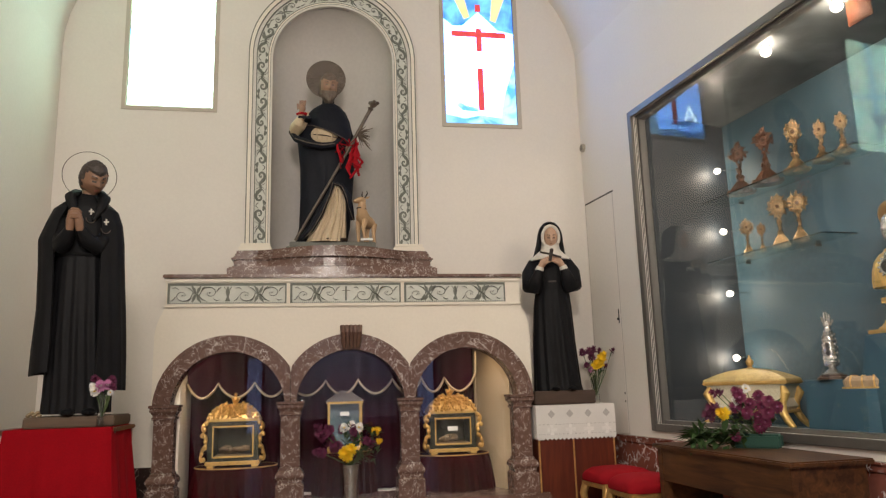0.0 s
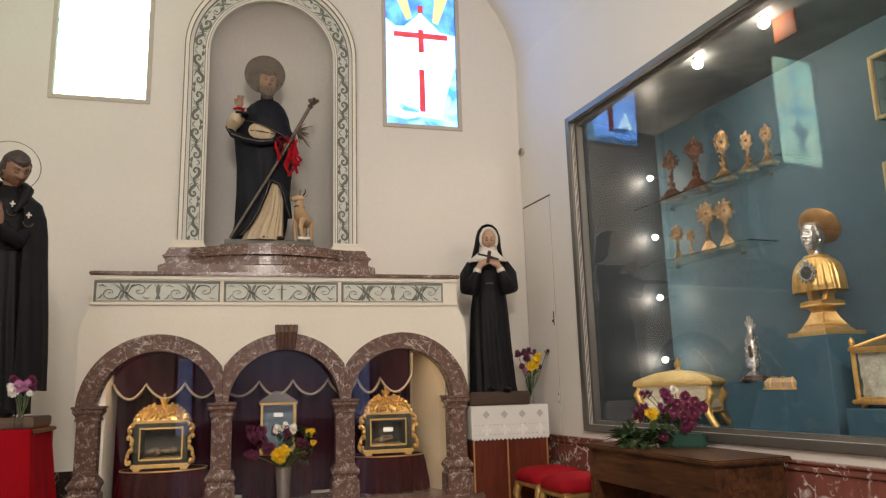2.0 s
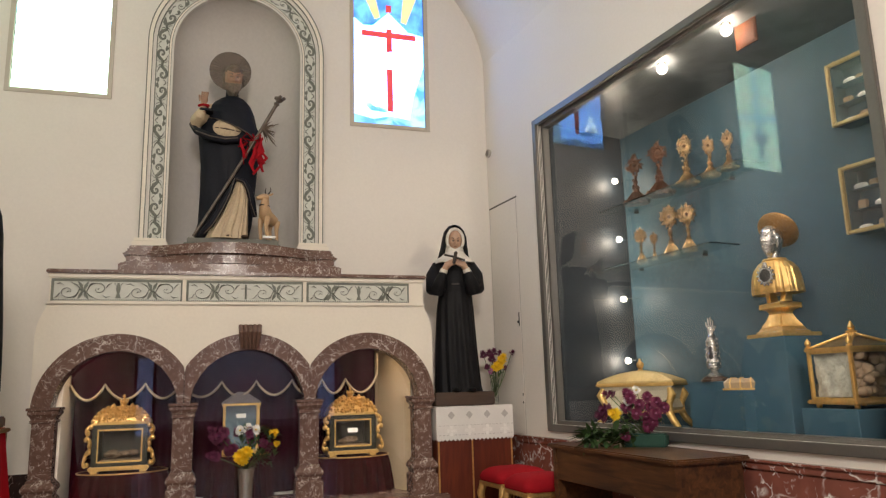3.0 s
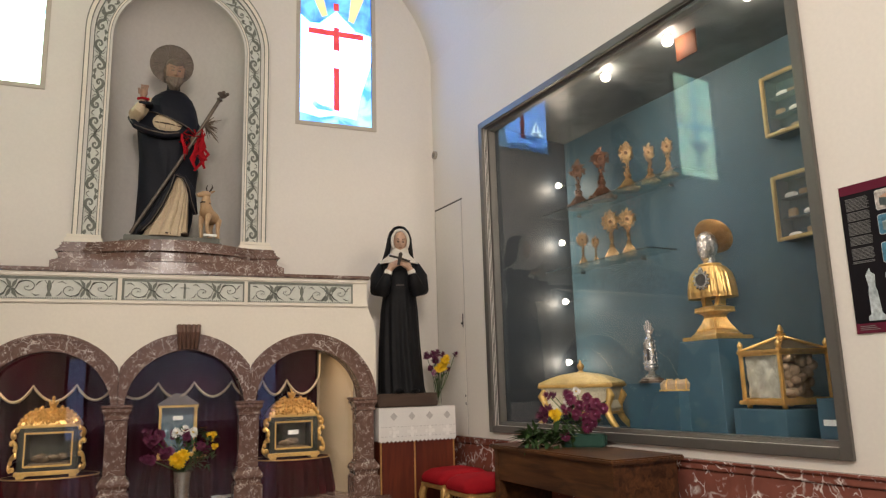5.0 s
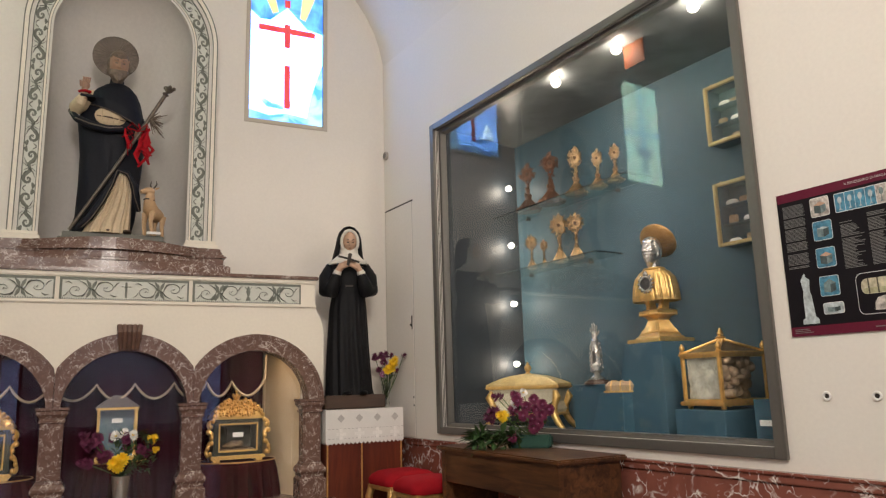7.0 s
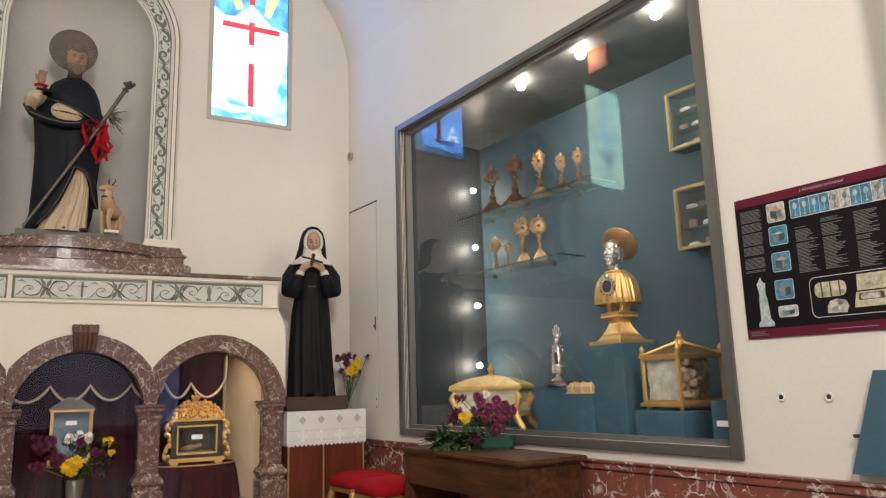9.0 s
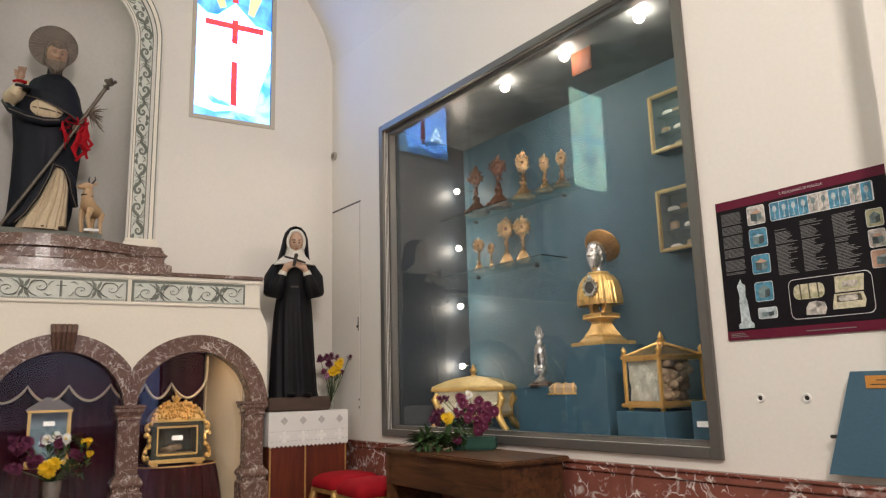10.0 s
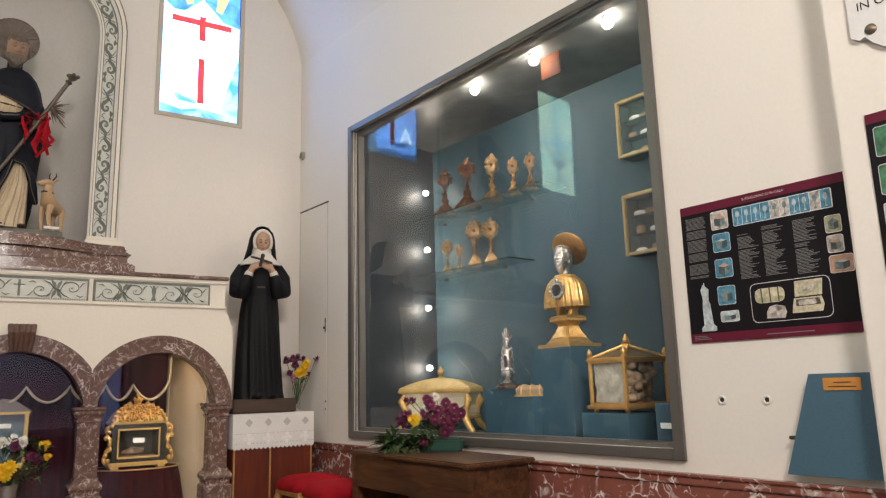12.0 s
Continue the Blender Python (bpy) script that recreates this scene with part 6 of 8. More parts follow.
# glass vase on the statue cabinet
v2 = thing("flower_vase", pose(2.475, 6.32, 1.072), "clear glass vase with purple and yellow flowers", "vase")
bm = B()
lathe(bm, [(0.03, 0.0), (0.034, 0.02), (0.03, 0.1), (0.042, 0.21), (0.038, 0.21), (0.027, 0.1), (0.029, 0.02)], 20)
part("vase", bm, TUBE_GLASS, v2, smooth=True)
hd = [("yellow", 0.03, -0.05, 0.35, 0.055), ("yellow", 0.06, -0.05, 0.40, 0.05), ("yellow", -0.01, -0.06, 0.325, 0.045), ("purple", -0.1, 0, 0.44, 0.04), ("purple", -0.05, -0.02, 0.45, 0.04), ("purple", 0.0, 0, 0.46, 0.04), ("purple", -0.03, -0.03, 0.40, 0.04), ("purple", 0.06, 0.02, 0.45, 0.035), ("purple", 0.17, -0.02, 0.455, 0.032), ("purple", -0.08, -0.03, 0.33, 0.03), ("pink", -0.05, -0.05, 0.29, 0.03), ("purple", 0.09, -0.03, 0.32, 0.025)]
flowers(v2, hd, (0, 0, 0.06))
bm = leaves(B(), (0.0, -0.02, 0.29), 24, 0.07, (0.06, 0.04, 0.06), 5)
part("leaves", bm, LEAF, v2)
# small vase on the red cloth
v3 = thing("flower_vase", pose(-1.335, 4.92, 1.068), "narrow glass vase with pink and white flowers", "vase")
bm = B()
lathe(bm, [(0.026, 0.0), (0.028, 0.02), (0.022, 0.1), (0.027, 0.2), (0.024, 0.2), (0.019, 0.1), (0.023, 0.02)], 20)
part("vase", bm, TUBE_GLASS, v3, smooth=True)
hd = [("pink", 0.0, -0.04, 0.245, 0.04), ("white", -0.03, -0.04, 0.215, 0.035), ("white", -0.045, -0.02, 0.24, 0.03), ("pink", 0.035, -0.02, 0.25, 0.035), ("purple", -0.04, 0.0, 0.28, 0.035), ("purple", 0.05, 0.0, 0.275, 0.035), ("purple", 0.06, -0.02, 0.235, 0.03), ("white", 0.055, -0.03, 0.205, 0.02)]
flowers(v3, hd, (0, 0, 0.05))
bm = leaves(B(), (0.0, 0.0, 0.2), 14, 0.05, (0.04, 0.03, 0.03), 6)
part("leaves", bm, LEAF, v3)
# arrangement on the console table
v4 = thing("flower_arrangement", WALL @ pose(2.42, -0.17, 0.82, 0, 0, 40), "purple and yellow chrysanthemums with leaves in a green tray", "flowers")
bm = B()
box(bm, -0.14, 0.14, -0.06, 0.06, 0.0, 0.085, 0.012)
part("tray", bm, mat("dark_green_foam", (0.012, 0.06, 0.04), 0.7, vary=0.15), v4, "dark green flower foam tray")
hd = [("yellow", -0.155, -0.13, 0.215, 0.045), ("white", -0.08, -0.1, 0.29, 0.03), ("white", -0.03, -0.03, 0.36, 0.03), ("purple", -0.245, -0.08, 0.20, 0.05), ("purple", -0.215, -0.1, 0.24, 0.05), ("pinkish", -0.225, -0.02, 0.335, 0.035), ("purple", -0.19, -0.02, 0.34, 0.03)]
hd += [("pinkish", x, -0.1 + 0.03 * math.sin(x * 40), z, 0.041) for x, z in ((-0.09, 0.25), (-0.05, 0.31), (0.0, 0.27), (0.045, 0.315), (-0.02, 0.215), (0.06, 0.25), (0.11, 0.285), (0.03, 0.19), (0.10, 0.215), (0.15, 0.25), (0.07, 0.16), (0.035, 0.13), (-0.07, 0.34))]
hd += [("pinkish", -0.10, -0.12, 0.075, 0.035)]
flowers(v4, hd, (0, 0, 0.07))
bm = leaves(B(), (-0.22, -0.07, 0.055), 130, 0.13, (0.15, 0.06, 0.035), 9, (-0.6, -0.2, 0.1))
part("leaves", bm, LEAF, v4)
bm = leaves(B(), (0.0, -0.04, 0.18), 50, 0.09, (0.13, 0.06, 0.08), 10)
part("leaves", bm, LEAF, v4)

# ---- display case in the wall ----
bm = B()
box(bm, 0.925, 4.22, CD, CD + 0.06, FZ - 0.05, TZ + 0.1)
structure("case_back", bm, BLUE_WALL, "blue painted back wall of the display recess", "wall", m=WALL)
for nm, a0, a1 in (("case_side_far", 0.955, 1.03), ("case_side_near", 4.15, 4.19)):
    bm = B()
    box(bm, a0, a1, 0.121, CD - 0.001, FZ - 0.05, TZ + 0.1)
    structure(nm, bm, UNLIT_SIDE, "dark blue side of the display recess, darkened further as unlit", "wall", m=WALL)
bm = B()
box(bm, 0.955, 4.19, 0.121, CD, FZ - 0.06, FZ - 0.002)
structure("case_floor", bm, BLUE, "blue cloth-covered floor of the display recess", "floor", m=WALL)
bm = B()
for v in box(bm, 0.955, 4.19, 0.121, CD, TZ + 0.01, TZ + 0.06).verts:
    v.co.z -= 0.062 if v.co.y > 0.5 else 0.0
structure("case_ceiling", bm, DARK_CEIL, "glossy dark grey ceiling of the display recess", "ceiling", m=WALL)
fr = thing("display_window", WALL, "large grey metal framed glass front of the display recess", "window")
fr["kind"] = "structure"
A0, A1, Z0, Z1 = 0.964, 4.198, 0.848, 3.606
for nm, q in (("left_rail", (A0, CA0 + 0.002, Z0, Z1)), ("right_rail", (CA1 - 0.002, A1, Z0, Z1)), ("bottom_rail", (CA0 + 0.002, CA1 - 0.002, Z0, CZ0 + 0.002)), ("top_rail", (CA0 + 0.002, CA1 - 0.002, CZ1 - 0.002, Z1))):
    bm = B()
    box(bm, q[0], q[1], -0.03, -0.001, q[2], q[3], 0.004)
    part(nm, bm, STEEL, fr)
bm = B()
for q in ((CA0, CA0 + 0.035), (CA1 - 0.035, CA1)):
    box(bm, q[0], q[1], 0.03, 0.10, CZ0, CZ1, 0.004)
for q in ((CZ0, CZ0 + 0.03), (CZ1 - 0.035, CZ1)):
    box(bm, CA0 + 0.035, CA1 - 0.035, 0.03, 0.10, q[0], q[1], 0.004)
part("inner_frame", bm, STEEL, fr)
bm = B()
for y in (0.004, 0.018):
    box(bm, CA0, CA0 + 0.004, y, y + 0.006, CZ0, CZ1)
    box(bm, CA0 + 0.004, CA1 - 0.004, y, y + 0.006, CZ1 - 0.004, CZ1)
part("gasket", bm, STEEL_DARK, fr, "dark rubber gasket")
bm = B()
box(bm, CA0 + 0.02, CA1 + 0.012, 0.06, 0.07, CZ0 + 0.02, CZ1 - 0.025)
case_pane = part("pane", bm, CASE_PANE, fr, m=pose(2.57, 0.032, 0, 0, 0, -1.3) @ pose(-2.57, -0.065, 0))
case_pane.visible_shadow = False

def bulb_lamp(ob, at, watts, radius):
    d = lamp("bulb", "POINT", Matrix(), watts, (1.0, 0.85, 0.67), radius)
    d.parent = ob
    d.matrix_basis = pose(*at)


for a in (2.43, 3.07, 3.73):
    ob = thing("ceiling_spot", WALL @ pose(a, 0.24, TZ - 0.001), "small bright bulb under the display case ceiling", "lamp", "display spotlights")
    bm = B()
    lathe(bm, [(0.03, 0.0), (0.03, -0.004), (0.02, -0.008), (0.012, -0.008), (0.012, 0.0)], 16)
    part("socket_ring", bm, SILVER, ob, smooth=True)
    bulb_lamp(ob, (0, 0, -0.046), 10.5, 0.036)
for z in (3.06, 2.51, 1.965, 1.42):
    ob = thing("bracket_lamp", WALL @ pose(1.13, 0.735, z), "small bare bulb on a thin bracket", "lamp", "display bracket lamps")
    bm = B()
    tube(bm, [(0.0, 0.03, 0.0), (0.02, 0.10, 0.008), (0.035, 0.172, 0.012)], 0.004, 6)
    part("bracket", bm, SILVER, ob)
    bm = B()
    tube(bm, [(0.0, 0.025, 0.0), (0.0, 0.045, 0.002)], [0.016, 0.012], 10)
    part("socket", bm, SILVER, ob, smooth=True)
    bulb_lamp(ob, (0, 0, 0), 4.2, 0.026)
# solid plate hung where an orange reflection shows under the case ceiling
bm = B()
box(bm, -0.09, 0.09, -0.004, 0.004, -0.17, 0.0, 0.002)
box(bm, -0.08, 0.08, -0.007, -0.004, -0.16, -0.01, 0.002)
tagged(link("copper_plaque", bm, mat("worn_copper_plaque", (0.05, 0.013, 0.004), 0.7, 0.0, vary=0.5, scale=20, bump=0.4, spec=0.1), None, WALL @ pose(3.145, 0.33, TZ - 0.006)), "square orange-brown plate standing in for a reflection under the case ceiling", "plaque")

for z, a0, a1, lab in ((2.775, 1.035, 2.72, "long thin clear glass shelf on the case wall"), (2.245, 1.04, 2.36, "short thin clear glass shelf on the case wall")):
    sh = thing("glass_shelf", WALL @ pose(0, 0, z), lab, "shelf", "glass shelves")
    bm = B()
    box(bm, a0, a1, 0.60, 0.905, -0.01, 0.0, 0.002)
    part("pane", bm, glass("shelf_glass", (0.80, 0.93, 0.90)) if z > 2.5 else bpy.data.materials["shelf_glass"], sh, "greenish clear glass").visible_shadow = False
    for a in (a0 + 0.18, a1 - 0.35):
        bm = B()
        prism(bm, [(-0.006, -0.012), (0.006, -0.012), (0.006, -0.03), (-0.006, -0.03)], 0.86, 0.908, m=pose(a, 0, 0))
        part("bracket", bm, STEEL_DARK, sh)


def monstrance(m, h, style, material, label, seed):
    """Reliquary stand: stepped foot, knopped stem and a rayed head."""
    ob = thing("reliquary_stand", m, label, "reliquary", "small reliquaries")
    rnd = random.Random(seed)
    bm = B()
    f = {"slim": 0.13, "scroll": 0.2}.get(style, 0.16) * h
    if style == "wide":
        f = 0.23 * h
    lathe(bm, [(f, 0.0), (f, 0.02 * h), (f * 0.9, 0.03 * h), (f * 0.92, 0.05 * h), (f * 0.74, 0.08 * h), (f * 0.62, 0.13 * h), (f * 0.42, 0.18 * h), (f * 0.26, 0.24 * h), (f * 0.3, 0.26 * h)], 16, sy=0.7)
    for k in range(16):
        a = k * 0.3927
        tube(bm, [(f * 0.9 * math.cos(a), f * 0.63 * math.sin(a), 0.04 * h), (f * 0.66 * math.cos(a), f * 0.46 * math.sin(a), 0.125 * h), (f * 0.3 * math.cos(a), f * 0.21 * math.sin(a), 0.23 * h)], [0.016 * h, 0.012 * h, 0.005 * h], 5)
    if style in ("scroll", "wide"):
        for k in range(10):
            a = k * 0.628
            ball(bm, (f * math.cos(a), f * 0.7 * math.sin(a), 0.045 * h), (0.035 * h, 0.03 * h, 0.045 * h), seg=7)
    part("foot", bm, material, ob, smooth=True)
    bm = B()
    s = 0.028 * h
    lathe(bm, [(s, 0.18 * h), (s * 1.9, 0.23 * h), (s * 2.2, 0.27 * h), (s, 0.31 * h), (s * 0.9, 0.37 * h), (s * 1.5, 0.4 * h), (s * 1.8, 0.43 * h), (s * 0.8, 0.47 * h), (s * 0.8, 0.56 * h)], 10)
    if style in ("scroll", "wide"):
        for k in range(8):
            ball(bm, (s * 2 * math.cos(k * 0.785), s * 1.6 * math.sin(k * 0.785), (0.3 + 0.02 * (k % 3)) * h), 0.026 * h, seg=6)
    part("stem", bm, material, ob, smooth=True)
    bm = B()
    cz, rx, rz = 0.75 * h, {"slim": 0.13, "round": 0.165}.get(style, 0.13) * h, (0.19 if style != "wide" else 0.16) * h
    tube(bm, [(rx * 0.6 * math.cos(k * 0.314), 0, cz + rz * 0.6 * math.sin(k * 0.314)) for k in range(20)], 0.02 * h, 6, closed=True)
    ball(bm, (0, 0.008 * h, cz), (rx * 0.8, 0.012 * h, rz * 0.8), seg=12)
    rays = 22 if style == "round" else 14
    for k in range(rays):
        a, l = 2 * math.pi * k / rays, (1.32 if k % 2 else 1.08) * (1.0 if style != "wide" else 0.75 + 0.45 * abs(math.cos(2 * math.pi * k / rays * 2)))
        tube(bm, [(rx * 0.6 * math.cos(a), 0, cz + rz * 0.6 * math.sin(a)), (rx * l * 0.85 * math.cos(a + 0.06), -0.008 * h, cz + rz * l * 0.85 * math.sin(a + 0.06)), (rx * l * math.cos(a), 0, cz + rz * l * math.sin(a))], [0.012 * h, 0.014 * h, 0.004 * h], 5)
        s2 = 1 if k % 2 else -1
        tube(bm, [(rx * q2 * math.cos(a + s2 * b2), -0.012 * h, cz + rz * q2 * math.sin(a + s2 * b2)) for q2, b2 in ((0.65, 0.0), (0.85, 0.18), (1.0, 0.12), (0.95, 0.0), (0.86, 0.03))], 0.008 * h, 5)
    for k in range(60):
        a, q = rnd.random() * 6.283, rnd.uniform(0.5, 1.05)
        if style == "wide":
            q *= 0.8 + 0.45 * abs(math.cos(2 * a))
        ball(bm, (rx * q * math.cos(a), rnd.uniform(-0.03, 0.02) * h, cz + rz * q * math.sin(a)), (rnd.uniform(0.010, 0.028) * h, 0.016 * h, rnd.uniform(0.010, 0.03) * h), seg=6)
    for k in range(26):
        zz = rnd.uniform(0.12, 0.56)
        ww = (0.022 + 0.035 * math.sin(zz * 22) ** 2) * h * (1.2 if style in ("scroll", "wide") else 0.7)
        ball(bm, (rnd.uniform(-1, 1) * ww, rnd.uniform(-0.6, 0.4) * ww, zz * h), rnd.uniform(0.012, 0.026) * h, seg=6)
    lathe(bm, [(0.02 * h, 0), (0.03 * h, 0.02 * h), (0.008 * h, 0.04 * h), (0.004 * h, 0.07 * h)], 6, at=(0, 0, cz + rz))
    tube(bm, [(-0.02 * h, 0, cz + rz + 0.05 * h), (0.02 * h, 0, cz + rz + 0.05 * h)], 0.006 * h, 5)
    part("head", bm, material, ob, "ornate openwork head and knops", smooth=True)
    bm = B()
    tube(bm, [(0, -0.03 * h, cz), (0, 0.012 * h, cz)], 0.032 * h, 14)
    part("relic_capsule", bm, mat("dark_relic_glass", (0.08, 0.045, 0.03), 0.2) if "dark_relic_glass" not in bpy.data.materials else bpy.data.materials["dark_relic_glass"], ob, "dark glazed capsule")
    return ob


FACE = 34   # the stands turn a little towards the visitor
for a, h, st, mt, lab in ((1.41, 0.47, "wide", COPPER, "carved reddish reliquary cross on a scrolled foot"), (1.725, 0.49, "wide", COPPER, "carved reddish reliquary with a round rayed head"), (2.05, 0.43, "scroll", BRASS, "tall brass reliquary with a pointed head"), (2.305, 0.33, "scroll", BRASS, "small brass reliquary on a spread foot"), (2.50, 0.315, "scroll", BRASS, "small brass reliquary with a round head")):
    monstrance(WALL @ pose(a, 0.74, 2.776, 0, 0, FACE), h, st, mt, lab, int(a * 100))
for a, h, st, mt, lab in ((1.42, 0.32, "round", BRASS, "small brass sunburst monstrance"), (1.59, 0.245, "slim", BRASS, "very small brass reliquary"), (1.80, 0.43, "round", BRASS, "brass monstrance with an oval rayed head"), (2.005, 0.40, "round", BRASS, "brass monstrance with an oval head")):
    monstrance(WALL @ pose(a, 0.74, 2.246, 0, 0, FACE), h, st, mt, lab, int(a * 100))


def plinth(a, b, w, d, z1, splay, turn, label):
    """A block under blue cloth about the middle (a, b) of its top, its foot wider by the splay (left, right, front)."""
    ob = thing("display_plinth", WALL @ pose(a, b, 0, 0, 0, turn), label, "plinth", "blue display plinths")
    bm = B()
    taper(bm, -w / 2 - splay[0], w / 2 + splay[1], -d / 2 - splay[2], d / 2, FZ - 0.002, -w / 2, w / 2, -d / 2, d / 2, z1)
    bmesh.ops.bevel(bm, geom=list(bm.edges), offset=0.004, segments=1, affect="EDGES")
    part("block", bm, BLUE, ob)
    return ob


plinth(2.255, 0.69, 0.40, 0.26, 1.225, (0.0, 0.0, 0.0), 0, "square blue cloth-covered plinth")
plinth(2.60, 0.55, 0.26, 0.22, 1.165, (0.12, 0.03, 0.03), -8, "low blue plinth with sloping sides")
plinth(2.873, 0.684, 0.385, 0.36, 1.50, (0.13, 0.05, 0.04), -8, "tall blue plinth with sloping sides under the bust")
plinth(3.47, 0.50, 0.41, 0.41, 1.062, (0.0, 0.0, 0.0), -8, "low square blue plinth under the glass casket")
p4 = plinth(4.0275, 0.275, 0.185, 0.29, 1.13, (0.0, 0.0, 0.0), 0, "small blue plinth with a white card")
bm = B()
box(bm, -0.06, 0.02, -0.152, -0.145, 0.995, 1.025)
part("card", bm, CARD, p4, "blank white card")

# painted chest
ch = thing("painted_chest", WALL @ pose(1.557, 0.52, FZ, 0, 0, 30), "cream and gold painted wooden chest with curved feet", "chest")
CHEST = mat("cream_chest_paint", (0.50, 0.45, 0.32), 0.42, vary=0.2, scale=9)
bm = B()
loft(bm, [[(x * w, y * d, z) for x, y in ((-1, -1), (1, -1), (1, 1), (-1, 1))] for z, w, d in ((0.13, 0.265, 0.13), (0.16, 0.285, 0.145), (0.22, 0.26, 0.13), (0.29, 0.285, 0.14), (0.325, 0.30, 0.155))])
part("body", bm, CHEST, ch)
bm = B()
box(bm, -0.325, 0.325, -0.175, 0.175, 0.325, 0.352, 0.01)
box(bm, -0.295, 0.295, -0.155, 0.155, 0.115, 0.135, 0.006)
part("gilt_moulding", bm, GILT, ch)
bm = B()
loft(bm, [[(x * w, y * d, z) for x, y in ((-1, -1), (1, -1), (1, 1), (-1, 1))] for z, w, d in ((0.352, 0.315, 0.168), (0.366, 0.312, 0.165), (0.385, 0.275, 0.142), (0.41, 0.215, 0.108), (0.432, 0.145, 0.07), (0.444, 0.07, 0.036), (0.45, 0.03, 0.03))])
part("lid", bm, mat("gilded_lid_paint", (0.52, 0.38, 0.15), 0.4, 0.2, vary=0.3, scale=9), ch, "domed golden lid")
bm = B()
lathe(bm, [(0.03, 0.448), (0.015, 0.465), (0.028, 0.485), (0.03, 0.505), (0.012, 0.525), (0.008, 0.54), (0.002, 0.55)], 12)
part("knob", bm, OLD_GOLD, ch, smooth=True)
for sx in (-1, 1):
    for sy in (-1, 1):
        bm = B()
        tube(bm, [(sx * 0.275, sy * 0.135, 0.31), (sx * 0.295, sy * 0.15, 0.26), (sx * 0.265, sy * 0.14, 0.19), (sx * 0.26, sy * 0.14, 0.12), (sx * 0.295, sy * 0.15, 0.06), (sx * 0.335, sy * 0.165, 0.012)], [0.02, 0.034, 0.026, 0.03, 0.028, 0.022], 8)
        part("foot", bm, GILT, ch, "curved gilt foot", smooth=True)

# arm-shaped reliquary
arm = thing("arm_reliquary", WALL @ pose(2.27, 0.62, 1.225, 0, 0, 30), "silver arm-shaped reliquary on a dark round base", "reliquary")
bm = B()
lathe(bm, [(0.105, 0.0), (0.105, 0.014), (0.09, 0.018), (0.085, 0.03)], 8, square=False)
part("base", bm, PLINTH_WOOD, arm, "dark wooden base")
bm = B()
lathe(bm, [(0.06, 0.03), (0.064, 0.04), (0.05, 0.052), (0.026, 0.07), (0.024, 0.08), (0.046, 0.094), (0.05, 0.11), (0.047, 0.13), (0.049, 0.2), (0.037, 0.28), (0.03, 0.32), (0.034, 0.325), (0.022, 0.34), (0.02, 0.36)], 16)
for k in range(44):
    a, z = k * 2.4, 0.125 + 0.19 * k / 44
    r = 0.048 - 0.09 * max(0.0, z - 0.2)
    ball(bm, (r * math.cos(a), r * math.sin(a), z), (0.008, 0.008, 0.01), seg=6)
for z, r in ((0.098, 0.05), (0.115, 0.052), (0.135, 0.05), (0.2, 0.051), (0.262, 0.042), (0.3, 0.036)):
    tube(bm, [(r * math.cos(k * 0.3927), r * math.sin(k * 0.3927), z) for k in range(16)], 0.0045, 5, closed=True)
part("sleeve", bm, SILVER, arm, smooth=True)
bm = B()
box(bm, -0.014, 0.014, -0.056, -0.04, 0.16, 0.25, 0.006)
part("relic_window", bm, STEEL_DARK, arm)
bm = B()
ball(bm, (0, 0, 0.375), (0.028, 0.017, 0.032), seg=8)
for k, (x, l) in enumerate(((-0.024, 0.03), (-0.01, 0.06), (0.004, 0.065), (0.018, 0.045))):
    tube(bm, [(x, 0, 0.39), (x * 1.25, -0.004, 0.40 + l)], 0.007, 6)
tube(bm, [(0.025, 0, 0.37), (0.042, -0.008, 0.405)], 0.007, 6)
part("open_palm", bm, SILVER, arm, smooth=True)

# small jewel casket
sc = thing("small_casket", WALL @ pose(2.632, 0.52, 1.165, 0, 0, 24), "tiny pale casket with metal bands", "casket")
bm = B()
loft(bm, [[(x * w, y * d, z) for x, y in ((-1, -0.6), (-0.8, -1), (0.8, -1), (1, -0.6), (1, 0.6), (0.8, 1), (-0.8, 1), (-1, 0.6))] for z, w, d in ((0.008, 0.12, 0.06), (0.045, 0.125, 0.065), (0.05, 0.125, 0.065), (0.075, 0.10, 0.05), (0.078, 0.09, 0.045))])
part("body", bm, mat("ivory", (0.34, 0.24, 0.14), 0.4, vary=0.15), sc)
for x in (-0.07, 0.0, 0.07):
    bm = B()
    tube(bm, [(x, -0.066, 0.01), (x, -0.068, 0.047), (x * 0.95, -0.05, 0.08), (x * 0.95, 0.05, 0.08), (x, 0.068, 0.047)], 0.006, 5)
    part("band", bm, OLD_GOLD, sc)
bm = B()
box(bm, -0.125, 0.125, -0.065, 0.065, 0.0, 0.012, 0.003)
part("base", bm, OLD_GOLD, sc)

# reliquary bust, one plain mesh
bm = B()
M = [GOLD, SILVER, STEEL_DARK, mat("tarnished_gold", (0.36, 0.20, 0.07), 0.4, 0.8, vary=0.4, scale=25, bump=0.4)]
box(bm, -0.175, 0.175, -0.155, 0.155, 0.0, 0.028, 0.006, 0)
lathe(bm, [(0.125, 0.028), (0.122, 0.042), (0.108, 0.05), (0.104, 0.062), (0.074, 0.095), (0.058, 0.13), (0.054, 0.165), (0.066, 0.182), (0.086, 0.19), (0.09, 0.2), (0.098, 0.206), (0.098, 0.226), (0.08, 0.232), (0.066, 0.236)], square=True, sy=0.9)
for k in range(13):
    ball(bm, (-0.094 + k * 0.0157, -0.084, 0.2), 0.0095, 0, 6)
    ball(bm, (0.094, -0.084 + k * 0.014, 0.2), 0.0095, 0, 6)
